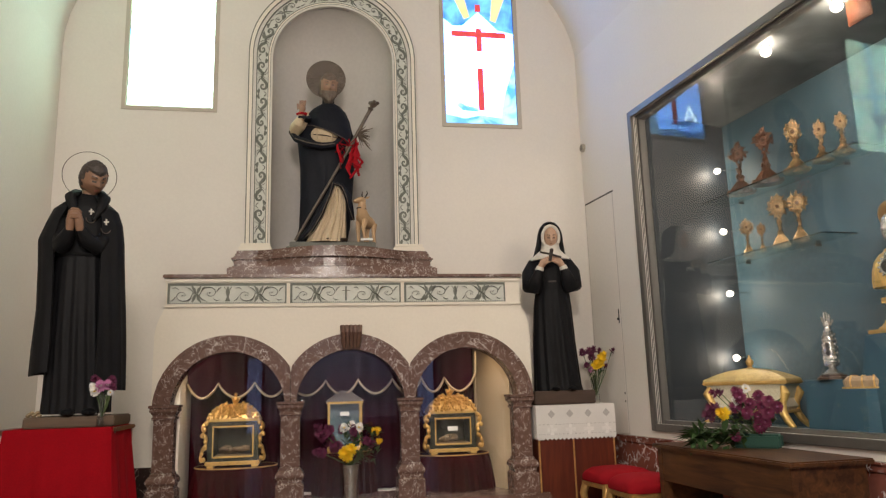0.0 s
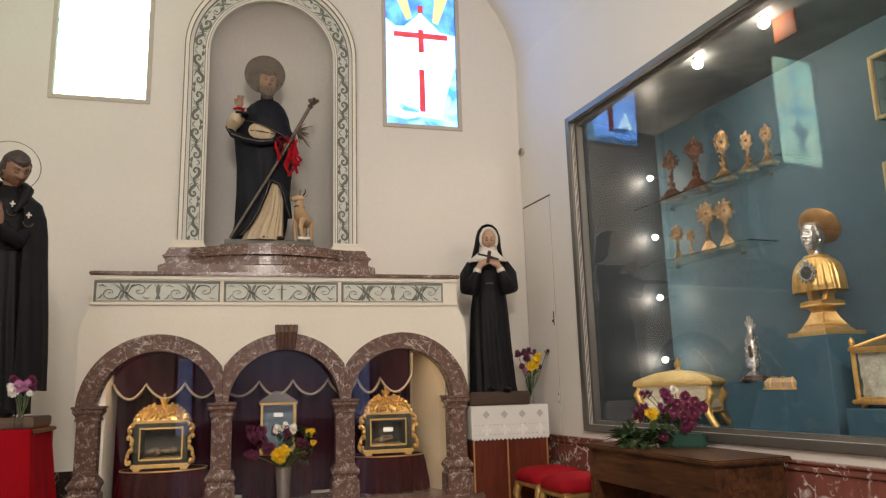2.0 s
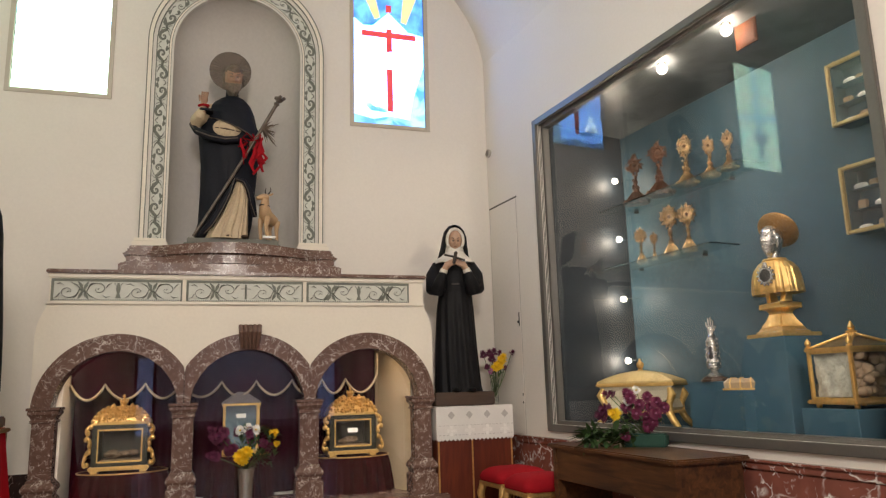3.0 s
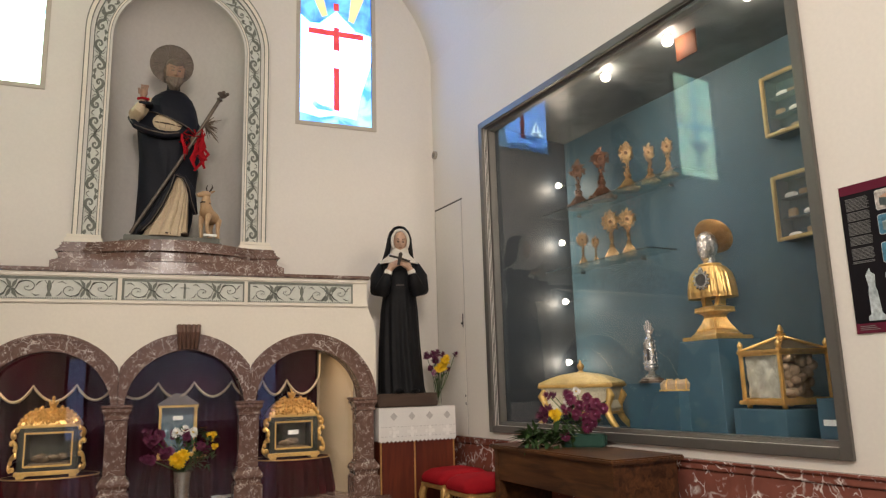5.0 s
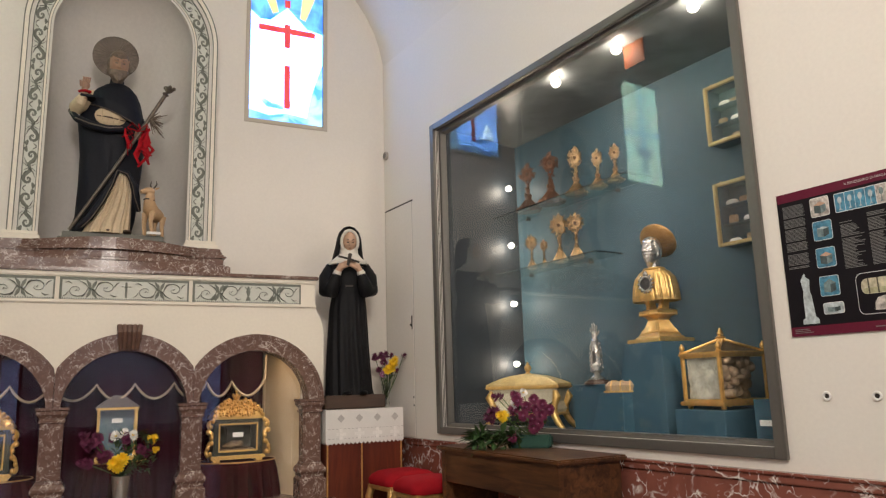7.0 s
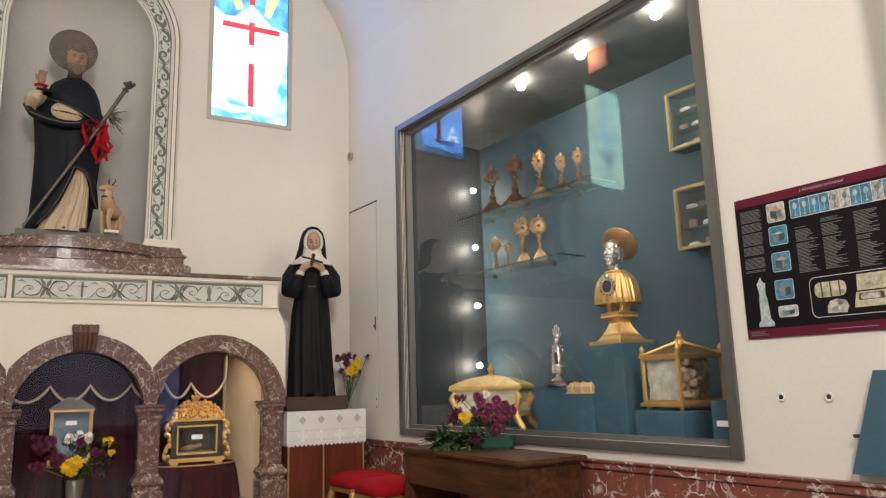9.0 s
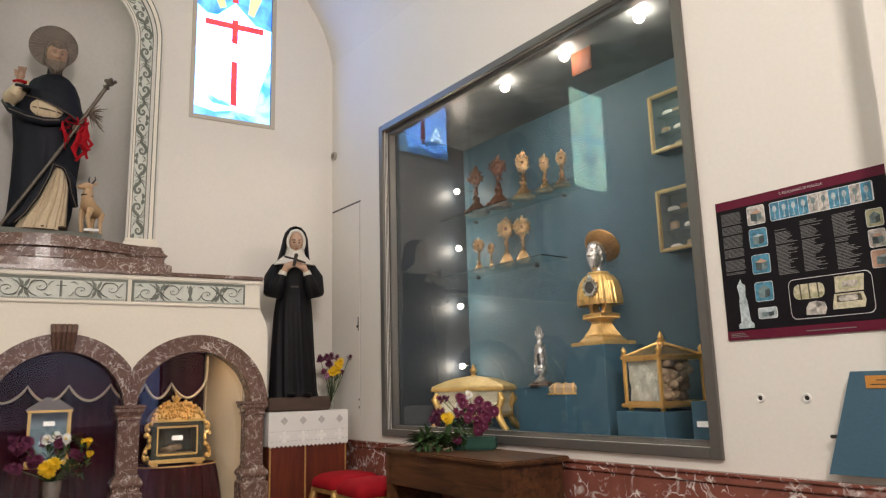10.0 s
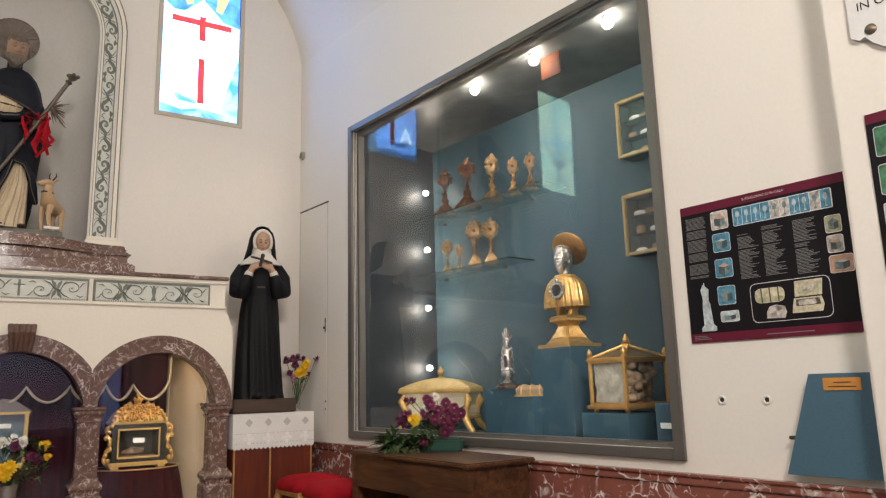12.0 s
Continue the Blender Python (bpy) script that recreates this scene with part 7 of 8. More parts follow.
for k in range(9):
    tube(bm, [(-0.048 + k * 0.012, -0.052, 0.155), (-0.06 + k * 0.015, -0.066, 0.11), (-0.084 + k * 0.021, -0.092, 0.072)], [0.004, 0.008, 0.006], 6, 0)
    tube(bm, [(0.056, -0.045 + k * 0.011, 0.155), (0.072, -0.056 + k * 0.014, 0.11), (0.10, -0.076 + k * 0.019, 0.072)], [0.004, 0.008, 0.006], 6, 0)
for x in (-0.06, 0.06):
    box(bm, x - 0.018, x + 0.018, -0.04, 0.04, 0.23, 0.32, 0.006, 0)
drape(bm, [(0.305, -0.150, 0.150, -0.09, 0.09, 0.01), (0.292, -0.172, 0.172, -0.115, 0.11, 0.025), (0.33, -0.170, 0.170, -0.122, 0.11, 0.03), (0.40, -0.162, 0.162, -0.12, 0.108, 0.028), (0.46, -0.145, 0.145, -0.108, 0.10, 0.022), (0.50, -0.112, 0.112, -0.09, 0.085, 0.015), (0.525, -0.068, 0.068, -0.068, 0.065, 0.01), (0.535, -0.052, 0.052, -0.055, 0.05, 0.0)], 0, 30, 0.2, 0.6)
tube(bm, [(0.07 * math.cos(k * 0.1963), -0.004 + 0.068 * math.sin(k * 0.1963), 0.522) for k in range(32)], 0.011, 6, 0, closed=True)
tube(bm, [(0.0, 0.0, 0.52), (0.0, -0.012, 0.60)], [0.046, 0.042], 12, 1)
carved_head(bm, (0.0, -0.022, 0.662), (0.062, 0.078, 0.094), (1, 1, 1, 1), Matrix.Rotation(radians(-8), 3, "Z"), 0.14, 0.10, False)
tube(bm, [(0.044 * math.cos(k * 0.524), -0.138, 0.41 + 0.05 * math.sin(k * 0.524)) for k in range(12)], 0.009, 6, 1, closed=True)
for k in range(14):
    ball(bm, (0.056 * math.cos(k * 0.449), -0.136, 0.41 + 0.063 * math.sin(k * 0.449)), 0.010, 1, 6)
ball(bm, (0, -0.133, 0.485), (0.016, 0.01, 0.016), 1, 8)
tube(bm, [(0, -0.118, 0.41), (0, -0.141, 0.41)], 0.04, 16, 2)
rot = Matrix.Rotation(radians(126), 3, "X")
for r, z in ((0.16, 0.0),):
    ring = [[Vector((0.012, 0.055, 0.735)) + rot @ Vector((q * math.cos(2 * math.pi * k / 32), q * math.sin(2 * math.pi * k / 32), e)) for k in range(32)] for q, e in ((0.045, 0.012), (0.11, 0.0), (0.134, -0.012), (0.138, -0.008), (0.129, 0.006), (0.055, 0.02))]
    loft(bm, ring, 3)
for v in bm.verts:
    if v.co.z > 0.285:
        v.co = Matrix.Rotation(radians(20), 3, "Z") @ v.co
tagged(link("reliquary_bust", bm, M, None, WALL @ pose(2.85, 0.69, 1.50, 0, 0, -8), True), "gilded reliquary bust with silver head on a blue plinth", "bust")

# glazed casket with a gabled gold frame
gc = thing("glass_casket", WALL @ pose(3.48, 0.515, 1.062, 0, 0, -10), "gold-framed glass casket with pointed gables, filled with relics", "reliquary")
hw, hd_, hh = 0.158, 0.172, 0.32
for sx in (-1, 1):
    for sy in (-1, 1):
        bm = B()
        box(bm, sx * hw - 0.011, sx * hw + 0.011, sy * hd_ - 0.011, sy * hd_ + 0.011, 0.045, hh, 0.003)
        part("corner_post", bm, GOLD, gc)
        bm = B()
        ball(bm, (sx * hw * 0.9, sy * hd_ * 0.9, 0.012), 0.017, seg=8)
        part("ball_foot", bm, GOLD, gc, smooth=True)
        bm = B()
        lathe(bm, [(0.014, 0.0), (0.019, 0.008), (0.009, 0.014), (0.017, 0.024), (0.017, 0.038), (0.008, 0.05), (0.004, 0.06)], 8, at=(sx * hw, sy * hd_, hh + 0.02))
        part("finial", bm, GOLD, gc, smooth=True)
bm = B()
box(bm, -hw - 0.03, hw + 0.03, -hd_ - 0.03, hd_ + 0.03, 0.022, 0.047, 0.008)
part("base", bm, GOLD, gc)
bm = B()
box(bm, -hw - 0.02, hw + 0.02, -hd_ - 0.02, hd_ + 0.02, hh, hh + 0.02, 0.005)
part("cornice", bm, GOLD, gc)
for s, ax in ((-1, "y"), (1, "y"), (-1, "x"), (1, "x")):
    bm = B()
    if ax == "y":
        P = [(-hw, s * hd_, hh + 0.02), (0, s * 0.02, hh + 0.098), (hw, s * hd_, hh + 0.02)]
    else:
        P = [(s * hw, -hd_, hh + 0.02), (s * 0.02, 0, hh + 0.098), (s * hw, hd_, hh + 0.02)]
    tube(bm, P, 0.009, 6)
    part("gable_bar", bm, GOLD, gc)
bm = B()
v = [bm.verts.new(p) for p in ((-hw, -hd_, hh + 0.018), (hw, -hd_, hh + 0.018), (hw, hd_, hh + 0.018), (-hw, hd_, hh + 0.018), (0, 0, hh + 0.09))]
for a, b in ((0, 1), (1, 2), (2, 3), (3, 0)):
    bm.faces.new((v[a], v[b], v[4]))
part("roof", bm, mat("tarnished_roof", (0.13, 0.10, 0.05), 0.4, 0.5, vary=0.3), gc, "dark tarnished roof panels")
bm = B()
lathe(bm, [(0.026, -0.03), (0.026, 0.02), (0.034, 0.026), (0.014, 0.036), (0.022, 0.048), (0.014, 0.064), (0.005, 0.085)], 8, at=(0, 0, hh + 0.085))
part("crown_finial", bm, GOLD, gc, smooth=True)
for s in (-1, 1):
    for ax in (0, 1):
        bm = B()
        if ax:
            box(bm, -hw + 0.011, hw - 0.011, s * hd_ - 0.002, s * hd_ + 0.002, 0.047, hh)
        else:
            box(bm, s * hw - 0.002, s * hw + 0.002, -hd_ + 0.011, hd_ - 0.011, 0.047, hh)
        part("pane", bm, PANE, gc).visible_shadow = False
        bm = B()
        for q in ((0.047, 0.06), (hh - 0.013, hh)):
            if ax:
                box(bm, -hw + 0.011, hw - 0.011, s * hd_ - 0.006, s * hd_ + 0.006, *q)
            else:
                box(bm, s * hw - 0.006, s * hw + 0.006, -hd_ + 0.011, hd_ - 0.011, *q)
        part("rim", bm, GOLD, gc)
bm = B()
rnd = random.Random(21)
for k in range(170):
    ball(bm, (rnd.uniform(-0.125, 0.125), rnd.uniform(-0.115, 0.115), 0.075 + rnd.random() * 0.225), (rnd.uniform(0.02, 0.042), rnd.uniform(0.02, 0.04), rnd.uniform(0.018, 0.036)), seg=8)
tagged(part("relics", bm, RELIC, gc, "heap of pale bone relics", smooth=True), kind="stuff")

# pale sheet added behind the pane in place of the bulb's glare on it
bm = B()
n = 26
g8 = [[bm.verts.new((-0.138 + 0.276 * i / n, -0.152 + 0.004 * math.sin(i * 0.5 + j * 0.25) + 0.003 * math.sin(i * 0.3 - j * 0.6), 0.062 + 0.25 * j / n)) for i in range(n + 1)] for j in range(n + 1)]
for j in range(n):
    for i in range(n):
        bm.faces.new((g8[j][i], g8[j][i + 1], g8[j + 1][i + 1], g8[j + 1][i]))
part("silk_lining", bm, mat("white_silk", (0.42, 0.40, 0.31), 0.45, vary=0.45, scale=18), gc, "pale sheet behind the front pane, standing in for lamp glare", smooth=True)

# framed relic boxes on the back wall
PALE_GILT = mat("pale_gilt", (0.50, 0.37, 0.18), 0.36, 0.5, vary=0.25, scale=14)
for z0, z1, lab in ((2.80, 3.22, "upper gilt-framed shadow box with small relics"), (2.10, 2.53, "lower gilt-framed shadow box with small relics")):
    sb = thing("shadow_box", WALL @ pose(3.36, 0.74, z0, 0, 0, 0), lab, "shadow box", "shadow boxes")
    w, h = 0.62, z1 - z0
    bm = B()
    t = 0.022
    for q in ((0, t, 0, h), (w - t, w, 0, h), (t, w - t, 0, t), (t, w - t, h - t, h)):
        box(bm, q[0], q[1], 0.0, 0.035, q[2], q[3], 0.006)
    part("frame", bm, PALE_GILT, sb, "narrow gilt frame")
    bm = B()
    box(bm, 0.008, t, 0.036, 0.166, 0.006, h - 0.006)
    box(bm, w - t, w - 0.008, 0.036, 0.166, 0.006, h - 0.006)
    box(bm, t, w - t, 0.036, 0.166, 0.006, t - 0.004)
    box(bm, t, w - t, 0.036, 0.166, h - t + 0.004, h - 0.006)
    box(bm, t, w - t, 0.15, 0.166, t - 0.004, h - t + 0.004)
    part("box", bm, BLUE, sb, "blue lined box")
    bm = B()
    box(bm, t, w - t, 0.014, 0.018, t, h - t)
    part("pane", bm, PANE, sb).visible_shadow = False
    for sz in (h * 0.36, h * 0.66):
        bm = B()
        box(bm, t, w - t, 0.06, 0.149, sz - 0.004, sz)
        part("inner_shelf", bm, BLUE, sb)
    rnd = random.Random(int(z0 * 10))
    for k in range(9):
        bm = B()
        x, zz = t + 0.06 + (k % 3) * 0.1 + rnd.uniform(-0.02, 0.02) + 0.12 * 0, (t - 0.003, h * 0.36, h * 0.66)[k // 3]
        if k % 2:
            box(bm, x - 0.03, x + 0.03, 0.09, 0.12, zz, zz + rnd.uniform(0.03, 0.07), 0.006)
        else:
            ball(bm, (x, 0.105, zz + 0.021), (0.05, 0.03, 0.022), seg=8)
        part("relic", bm, RELIC if k % 2 else CARD, sb)
    bm = B()
    tube(bm, [(0.05, 0.03, h), (0.055, 0.02, h + 0.012), (0.065, 0.03, h)], 0.004, 5)
    part("hook", bm, OLD_GOLD, sb)

# ---- posters, panel and plaque ----
INK = mat("black_print", (0.008, 0.006, 0.008), 0.5, vary=0.15, scale=3, spec=0.15)
MAROON = mat("maroon_print", (0.11, 0.008, 0.026), 0.5, vary=0.1, scale=3, spec=0.2)
TEXT_GREY = mat("grey_print", (0.17, 0.165, 0.16), 0.5)
TITLE_PRINT = mat("title_print", (0.48, 0.45, 0.44), 0.5)
WHITE_PRINT = mat("white_print", (0.75, 0.74, 0.72), 0.5)
PHOTO_BLUE = mat("blue_photo", (0.06, 0.21, 0.31), 0.4, vary=0.7, scale=22)
PHOTO_PALE = mat("pale_photo", (0.42, 0.38, 0.34), 0.4, vary=0.7, scale=30)
PHOTO_TAN = mat("tan_photo", (0.48, 0.29, 0.20), 0.4, vary=0.3, scale=22)
PHOTO_OLIVE = mat("olive_photo", (0.40, 0.38, 0.23), 0.4, vary=0.4, scale=25)
PHOTO_DARK = mat("dark_relic_photo", (0.05, 0.07, 0.07), 0.4, vary=0.6, scale=40)
PHOTO_TEAL = mat("teal_photo", (0.15, 0.20, 0.20), 0.4, vary=0.6, scale=40)
PHOTO_GREEN = mat("green_photo", (0.05, 0.17, 0.08), 0.4, vary=0.6, scale=18)
PHOTO_SILVER = mat("silver_photo", (0.42, 0.47, 0.48), 0.35, vary=0.5, scale=25)


def rounded(x0, x1, z0, z1, r):
    out = []
    for cx, cz, a in ((x1 - r, z0 + r, -90), (x1 - r, z1 - r, 0), (x0 + r, z1 - r, 90), (x0 + r, z0 + r, 180)):
        out += arc(cx, cz, r, a, a + 90, 3)
    return out


def flat(ob, name, pts, material, y, label=""):
    bm = B()
    vs = [bm.verts.new((x, y, z)) for x, z in pts]
    bm.faces.new(vs)
    bmesh.ops.recalc_face_normals(bm, faces=bm.faces)
    if bm.faces[0].normal.y > 0:
        bmesh.ops.reverse_faces(bm, faces=bm.faces)
    me = bpy.data.meshes.new(name)
    bm.to_mesh(me)
    bm.free()
    me.materials.append(material)
    o = new(name, me)
    o.parent = ob
    return tagged(o, label)


def photo(ob, x0, x1, z0, z1, material, y=-0.008):
    flat(ob, "photo_border", rounded(x0 - 0.0022, x1 + 0.0022, z0 - 0.0022, z1 + 0.0022, 0.011), WHITE_PRINT, y + 0.0008)
    cx, cz, w, h = (x0 + x1) / 2, (z0 + z1) / 2, x1 - x0, z1 - z0
    k = int(abs(x0) * 997 + abs(z0) * 613) % 3
    flat(ob, "pictured_relic", [(cx - 0.3 * w, cz - 0.3 * h), (cx + 0.05 * w, cz - 0.36 * h), (cx + 0.05 * w, cz + 0.05 * h), (cx - 0.3 * w, cz + 0.12 * h)], (PHOTO_TEAL, PHOTO_DARK, PHOTO_TEAL)[k], y - 0.0006)
    flat(ob, "pictured_relic", [(cx + 0.05 * w, cz - 0.36 * h), (cx + 0.34 * w, cz - 0.26 * h), (cx + 0.34 * w, cz + 0.12 * h), (cx + 0.05 * w, cz + 0.05 * h)], (PHOTO_DARK, PHOTO_TEAL, PHOTO_DARK)[k], y - 0.0006)
    flat(ob, "pictured_relic", [(cx - 0.32 * w, cz + 0.125 * h), (cx + 0.05 * w, cz + 0.055 * h), (cx + 0.36 * w, cz + 0.125 * h), (cx + 0.03 * w, cz + (0.2 + 0.08 * k) * h)], (PHOTO_SILVER, PHOTO_TAN, PHOTO_TEAL)[k], y - 0.0006)
    return flat(ob, "photo", rounded(x0, x1, z0, z1, 0.01), material, y)


def text_block(ob, x0, x1, z0, z1, pitch=0.0065, seed=0, ragged=0.5):
    """Small print that cannot be read, as plain bars."""
    rnd = random.Random(seed)
    bm = B()
    z = z1
    while z > z0:
        if rnd.random() > 0.06:
            e = x1 - (x1 - x0) * ragged * rnd.random()
            v = [bm.verts.new(p) for p in ((x0, -0.0085, z - pitch * 0.42), (e, -0.0085, z - pitch * 0.42), (e, -0.0085, z), (x0, -0.0085, z))]
            bm.faces.new(v)
        z -= pitch
    o = part("print_block", bm, TEXT_GREY, ob, "pale lines of small print")
    o["kind"] = "stuff"


def lettering(ob, words, x, z, size, material, y):
    cu = bpy.data.curves.new("lettering", "FONT")
    cu.body, cu.size, cu.align_x = words, size, "CENTER"
    cu.materials.append(material)
    t = new("lettering", cu)
    dg = bpy.context.evaluated_depsgraph_get()
    me = bpy.data.meshes.new_from_object(t.evaluated_get(dg))
    bpy.data.objects.remove(t)
    o = new("lettering", me)
    o.parent = ob
    o.matrix_basis = pose(x, y, z, 90, 0, 0)
    return o


po = thing("poster", WALL @ pose(4.286, -0.002, 1.432, 0, 0, 0), "black and maroon printed poster with photos of reliquaries", "poster", "posters")
PW, PH = 1.0, 0.707
bm = B()
box(bm, 0, PW, -0.0065, -0.001, 0, PH)
part("sheet", bm, INK, po, "black printed sheet")
flat(po, "top_band", [(0, PH - 0.045), (PW, PH - 0.045), (PW, PH), (0, PH)], MAROON, -0.0072, "maroon band")
flat(po, "bottom_band", [(0, 0), (PW, 0), (PW, 0.045), (0, 0.045)], MAROON, -0.0072, "maroon band")
lettering(po, "IL RELIQUIARIO DI FRAGALA'", 0.5, PH - 0.029, 0.018, TITLE_PRINT, -0.0085)
text_block(po, 0.03, 0.155, 0.33, 0.64, 0.0062, 1, 0.1)
for z, mt in ((0.565, PHOTO_PALE), (0.45, PHOTO_BLUE), (0.32, PHOTO_BLUE), (0.185, PHOTO_BLUE)):
    photo(po, 0.19, 0.29, z - 0.005, z + 0.085, mt)
photo(po, 0.195, 0.30, 0.095, 0.145, PHOTO_SILVER)
for k in range(10):
    flat(po, "photo", [(0.325 + 0.052 * k, 0.56), (0.375 + 0.052 * k, 0.56), (0.375 + 0.052 * k, 0.645), (0.325 + 0.052 * k, 0.645)], PHOTO_PALE if k in (4, 5, 8) else PHOTO_BLUE, -0.009)
    flat(po, "pictured_relic", [(0.34 + 0.052 * k, 0.567), (0.36 + 0.052 * k, 0.567), (0.352 + 0.052 * k, 0.575), (0.352 + 0.052 * k, 0.597), (0.36 + 0.052 * k, 0.605), (0.361 + 0.052 * k, 0.62), (0.355 + 0.052 * k, 0.63), (0.345 + 0.052 * k, 0.63), (0.339 + 0.052 * k, 0.62), (0.34 + 0.052 * k, 0.605), (0.348 + 0.052 * k, 0.597), (0.348 + 0.052 * k, 0.575)], PHOTO_TEAL if k in (4, 5, 8) else PHOTO_SILVER, -0.0096)
flat(po, "photo_border", rounded(0.321, 0.849, 0.557, 0.648, 0.008), WHITE_PRINT, -0.0078)
for x, zt, zb, s in ((0.335, 0.51, 0.29, 2), (0.475, 0.53, 0.29, 3), (0.64, 0.53, 0.43, 4), (0.64, 0.42, 0.28, 5)):
    text_block(po, x, x + 0.12, zb, zt, 0.0065, s, 0.5)
for z, mt, w in ((0.455, PHOTO_OLIVE, 0.075), (0.365, PHOTO_PALE, 0.075), (0.275, PHOTO_TAN, 0.11)):
    photo(po, 0.80, 0.80 + w, z - 0.01, z + 0.065, mt)
flat(po, "photo_border", rounded(0.375, 0.79, 0.075, 0.262, 0.03), WHITE_PRINT, -0.0074)
flat(po, "dark_field", rounded(0.3775, 0.7875, 0.0775, 0.2595, 0.029), INK, -0.0079)
IVORY_PHOTO = mat("ivory_photo", (0.52, 0.47, 0.33), 0.4, vary=0.35, scale=30)
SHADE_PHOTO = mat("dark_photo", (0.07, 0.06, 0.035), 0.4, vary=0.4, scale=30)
flat(po, "photo", rounded(0.40, 0.56, 0.165, 0.235, 0.028), IVORY_PHOTO, -0.0088, "picture of a banded ivory casket")
flat(po, "photo", rounded(0.408, 0.552, 0.168, 0.192, 0.01), PHOTO_OLIVE, -0.0092)
for x in (0.435, 0.48, 0.525):
    flat(po, "photo", [(x, 0.166), (x + 0.007, 0.166), (x + 0.005, 0.236), (x - 0.002, 0.236)], SHADE_PHOTO, -0.0096)
flat(po, "photo", [(0.455, 0.092), (0.55, 0.088), (0.562, 0.115), (0.555, 0.142), (0.51, 0.153), (0.475, 0.147), (0.458, 0.125)], PHOTO_PALE, -0.0088, "picture of a pale stone")
flat(po, "photo", [(0.61, 0.178), (0.745, 0.178), (0.755, 0.25), (0.615, 0.25)], IVORY_PHOTO, -0.0088, "picture of an open ivory box")
flat(po, "photo", [(0.63, 0.19), (0.73, 0.19), (0.735, 0.238), (0.635, 0.238)], PHOTO_OLIVE, -0.0092)
flat(po, "photo", [(0.645, 0.2), (0.72, 0.2), (0.722, 0.226), (0.647, 0.226)], PHOTO_PALE, -0.0096)
flat(po, "photo", [(0.59, 0.105), (0.742, 0.105), (0.752, 0.135), (0.742, 0.172), (0.605, 0.172), (0.595, 0.135)], IVORY_PHOTO, -0.0088)
flat(po, "photo", [(0.612, 0.135), (0.735, 0.135), (0.73, 0.165), (0.615, 0.165)], SHADE_PHOTO, -0.0092)
flat(po, "photo", rounded(0.625, 0.715, 0.138, 0.162, 0.01), PHOTO_PALE, -0.0096)
flat(po, "photo", [(0.075, 0.055), (0.165, 0.055), (0.165, 0.075), (0.148, 0.09), (0.138, 0.19), (0.13, 0.21), (0.135, 0.265), (0.115, 0.28), (0.11, 0.30), (0.098, 0.285), (0.085, 0.265), (0.095, 0.21), (0.09, 0.19), (0.09, 0.085), (0.075, 0.075)], PHOTO_SILVER, -0.0088, "picture of a silver arm reliquary")
for c in po.children:
    if c.name.split(".")[0] not in ("sheet", "top_band", "bottom_band"):
        c.matrix_basis = Matrix.Diagonal((0.9, 1, 1, 1)) @ c.matrix_basis
flat(po, "photo", [(0.90, 0.06), (1.0, 0.06), (1.0, 0.24), (0.96, 0.25), (0.93, 0.20), (0.90, 0.12)], mat("gold_photo", (0.60, 0.43, 0.20), 0.4, vary=0.3, scale=20), -0.0088, "picture of a golden bust")
flat(po, "photo", rounded(0.955, 1.0, 0.25, 0.33, 0.02), PHOTO_SILVER, -0.0086)
text_block(po, 0.925, 0.985, 0.34, 0.65, 0.008, 6, 0.15)
text_block(po, 0.4, 0.62, 0.018, 0.022, 0.01, 7, 0.0)
text_block(po, 0.02, 0.12, 0.012, 0.034, 0.008, 8, 0.3)

po2 = thing("poster", WALL @ pose(5.295, -0.2025, 1.302, 0, 0, 0) @ Matrix.Scale(1.049, 4), "black and maroon poster with green photos on the pier", "poster", "posters")
bm = B()
box(bm, 0, 0.7, -0.0065, -0.0005, 0, 0.945)
part("sheet", bm, INK, po2, "black printed sheet")
flat(po2, "top_band", [(0, 0.905), (0.7, 0.905), (0.7, 0.945), (0, 0.945)], MAROON, -0.0072, "maroon band")
for z, mt in ((0.77, PHOTO_GREEN), (0.62, PHOTO_GREEN), (0.50, PHOTO_SILVER), (0.38, PHOTO_GREEN)):
    photo(po2, 0.025, 0.25, z, z + (0.115 if z > 0.6 else 0.085), mt)

bp = thing("sloping_panel", WALL @ pose(0, 0, 0), "blue painted board with sloping side and brass plate", "panel")
bm = B()
prism(bm, [(4.735, 0.828), (5.172, 0.828), (5.172, 1.262), (4.876, 1.262)], -0.06, -0.058 + 0.05)
part("board", bm, mat("blue_board_paint", (0.05, 0.115, 0.165), 0.6, vary=0.1, scale=2.0, fine=90), bp)
bm = B()
box(bm, 4.935, 5.09, -0.064, -0.0605, 1.19, 1.243, 0.001)
part("brass_plate", bm, mat("orange_brass", (0.62, 0.28, 0.06), 0.4, 0.3, vary=0.12), bp, "orange brass plate with dark bars of print")
bm = B()
for z, x0, x1 in ((1.222, 4.98, 5.05), (1.204, 4.955, 5.07)):
    box(bm, x0, x1, -0.0655, -0.0642, z, z + 0.004)
part("print_bar", bm, STEEL_DARK, bp)
bm = B()
box(bm, 4.755, 4.80, -0.055, -0.035, 0.978, 0.994, 0.003)
part("hinge", bm, STEEL_DARK, bp)

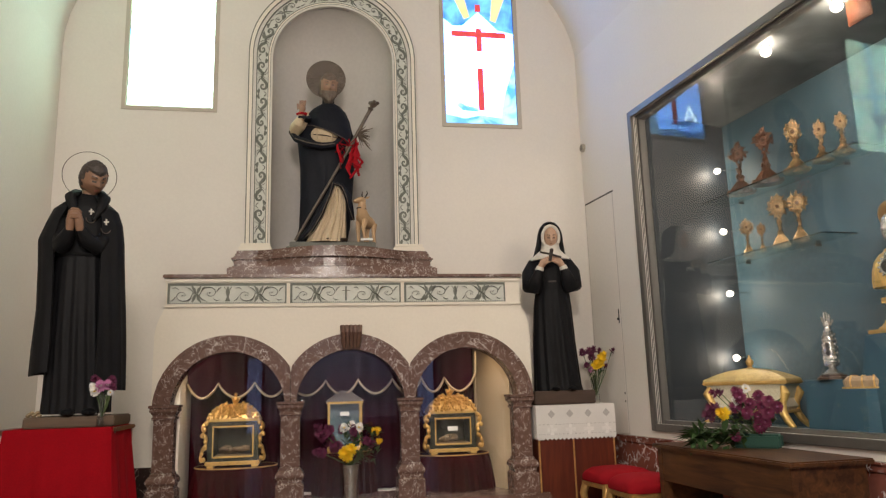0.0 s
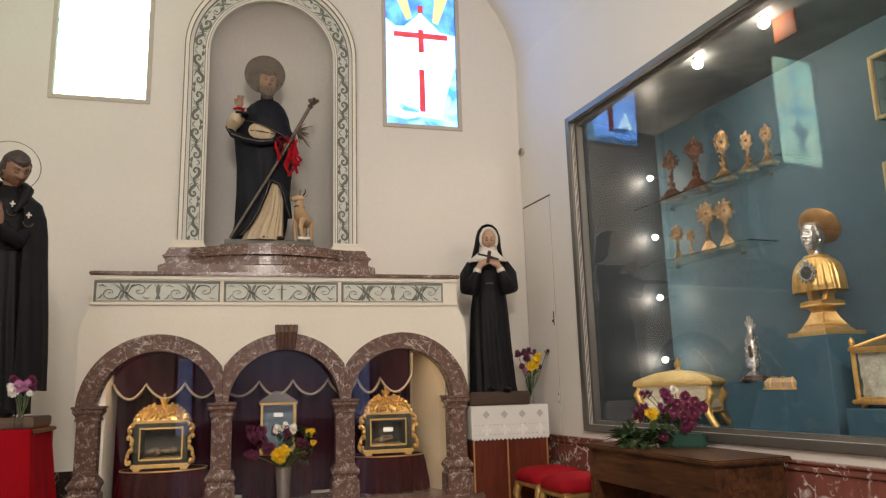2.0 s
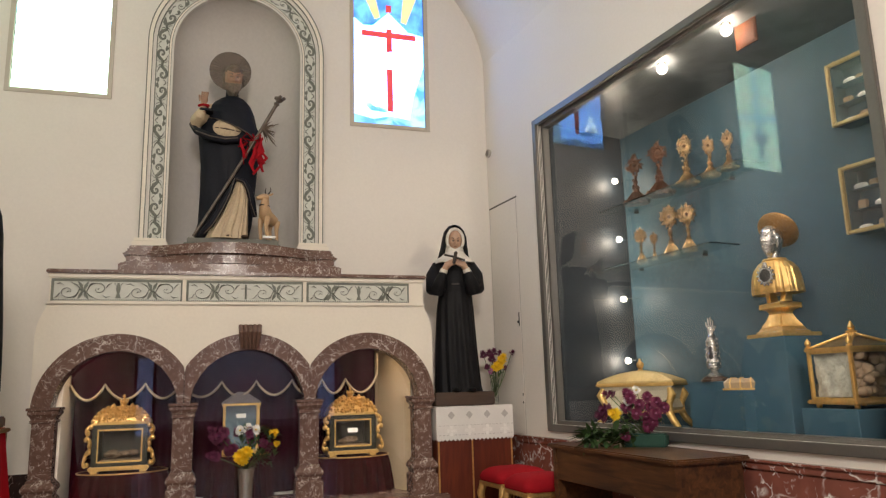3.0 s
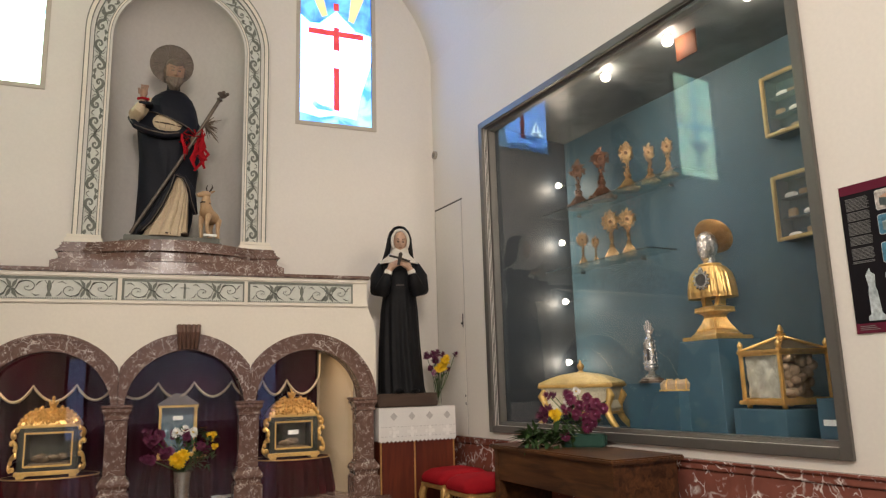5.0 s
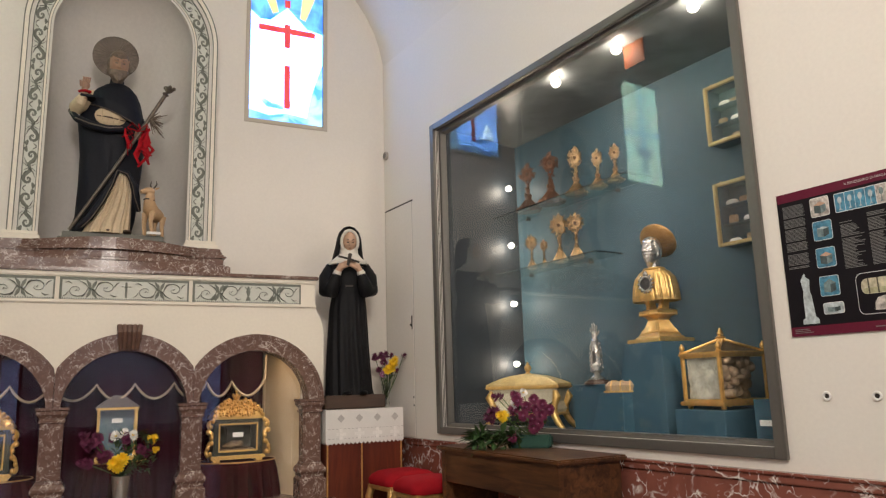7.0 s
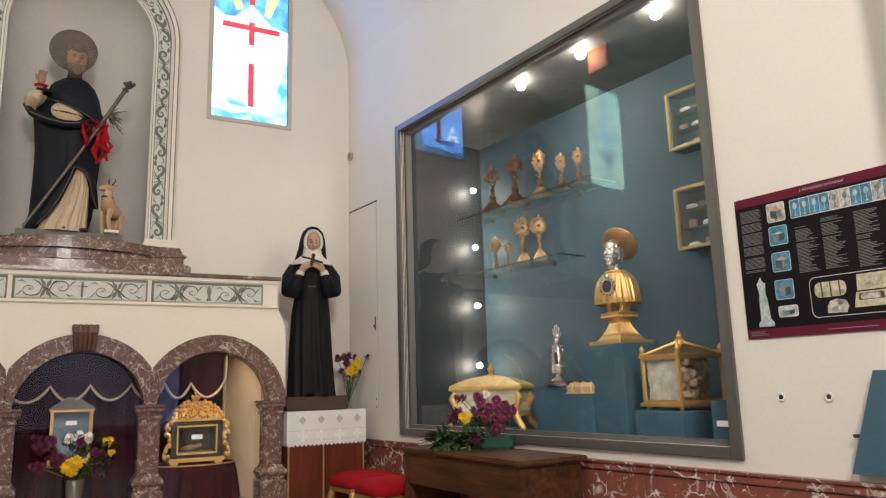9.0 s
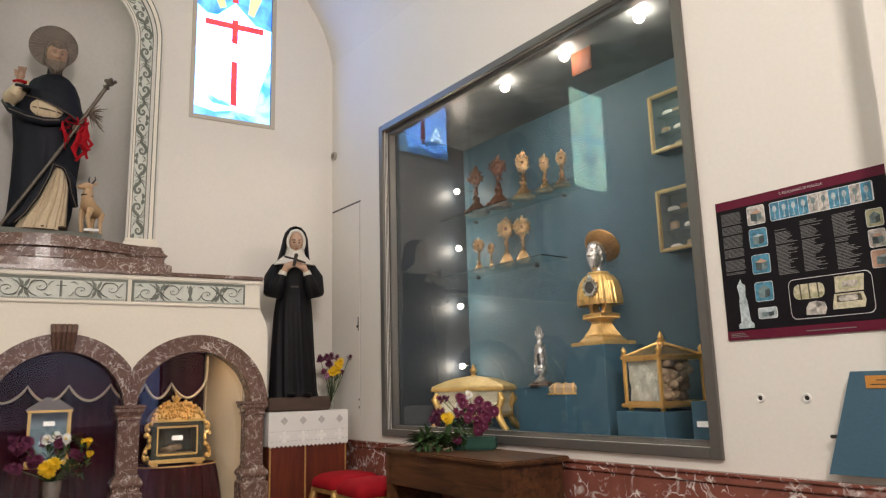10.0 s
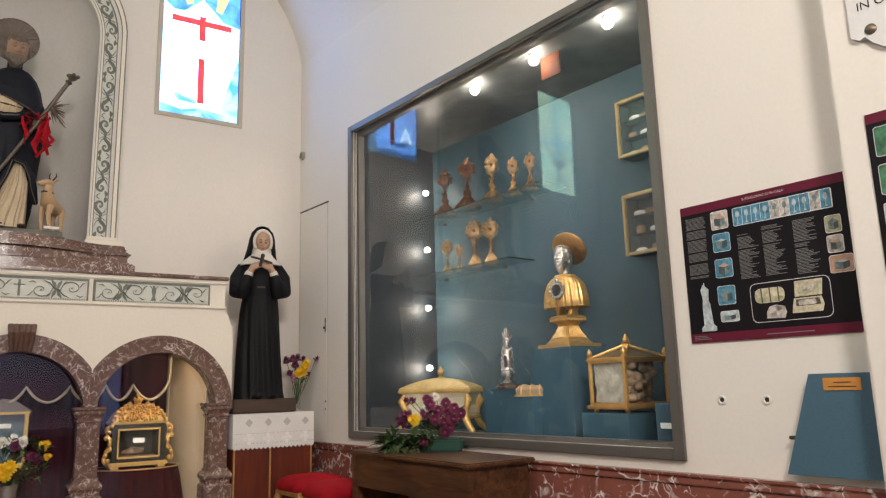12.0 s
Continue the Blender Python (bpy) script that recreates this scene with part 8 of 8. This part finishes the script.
pq = thing("wall_plaque", WALL @ pose(5.292, -0.2025, 2.519) @ Matrix.Scale(1.049, 4), "white marble plaque with black letters, scalloped lower edge", "plaque")
bm = B()
low = [(0.0, 0.105), (0.03, 0.085), (0.05, 0.092), (0.075, 0.06), (0.11, 0.03), (0.16, 0.02), (0.6, 0.02)]
prism(bm, low + [(0.6, 0.6), (0.0, 0.6)], -0.02, -0.0005)
part("slab", bm, mat("white_marble", (0.66, 0.65, 0.63), 0.3, vary=0.06, scale=5), pq)
lettering(pq, "IN OC", 0.105, 0.205, 0.05, INK, -0.0215)
bm = B()
lathe(bm, [(0.022, 0.0), (0.022, 0.004), (0.012, 0.012), (0.002, 0.015)], 14)
part("stud", bm, mat("old_bronze", (0.16, 0.13, 0.09), 0.45, 0.7), pq, "round bronze stud", m=pose(0.075, -0.02, 0.115, 90, 0, 0), smooth=True)


# ---- small pieces belong to the part that they sit on ----
def nest(thing_name, piece, carrier):
    """Hang the named pieces of a thing under its named part, one for one where the counts agree."""
    base = lambda o: o.name.split(".")[0]
    for ob in [o for o in bpy.data.objects if o.parent is None and base(o) == thing_name]:
        kids = sorted(ob.children, key=lambda o: o.name)
        bearers = [k for k in kids if base(k) == carrier]
        for i, k in enumerate([k for k in kids if base(k) == piece]):
            host = bearers[i % len(bearers)]
            k.parent = host
            k.matrix_basis = host.matrix_basis.inverted() @ k.matrix_basis


for row in (("relic_casket", "window_trim", "body"), ("relic_casket", "pane", "body"), ("glass_casket", "finial", "corner_post"), ("glass_casket", "ball_foot", "base"),
            ("glass_casket", "crown_finial", "roof"), ("shadow_box", "hook", "frame"), ("display_window", "gasket", "inner_frame"), ("reliquary_stand", "relic_capsule", "head"),
            ("arm_reliquary", "relic_window", "sleeve"), ("painted_chest", "knob", "lid"), ("sloping_panel", "print_bar", "brass_plate"), ("sloping_panel", "hinge", "board"),
            ("wall_plaque", "lettering", "slab"), ("wall_plaque", "stud", "slab"), ("lantern_reliquary", "finial", "roof"), ("bracket_lamp", "socket", "bracket"),
            ("display_plinth", "card", "block"), ("small_casket", "band", "body")):
    nest(*row)
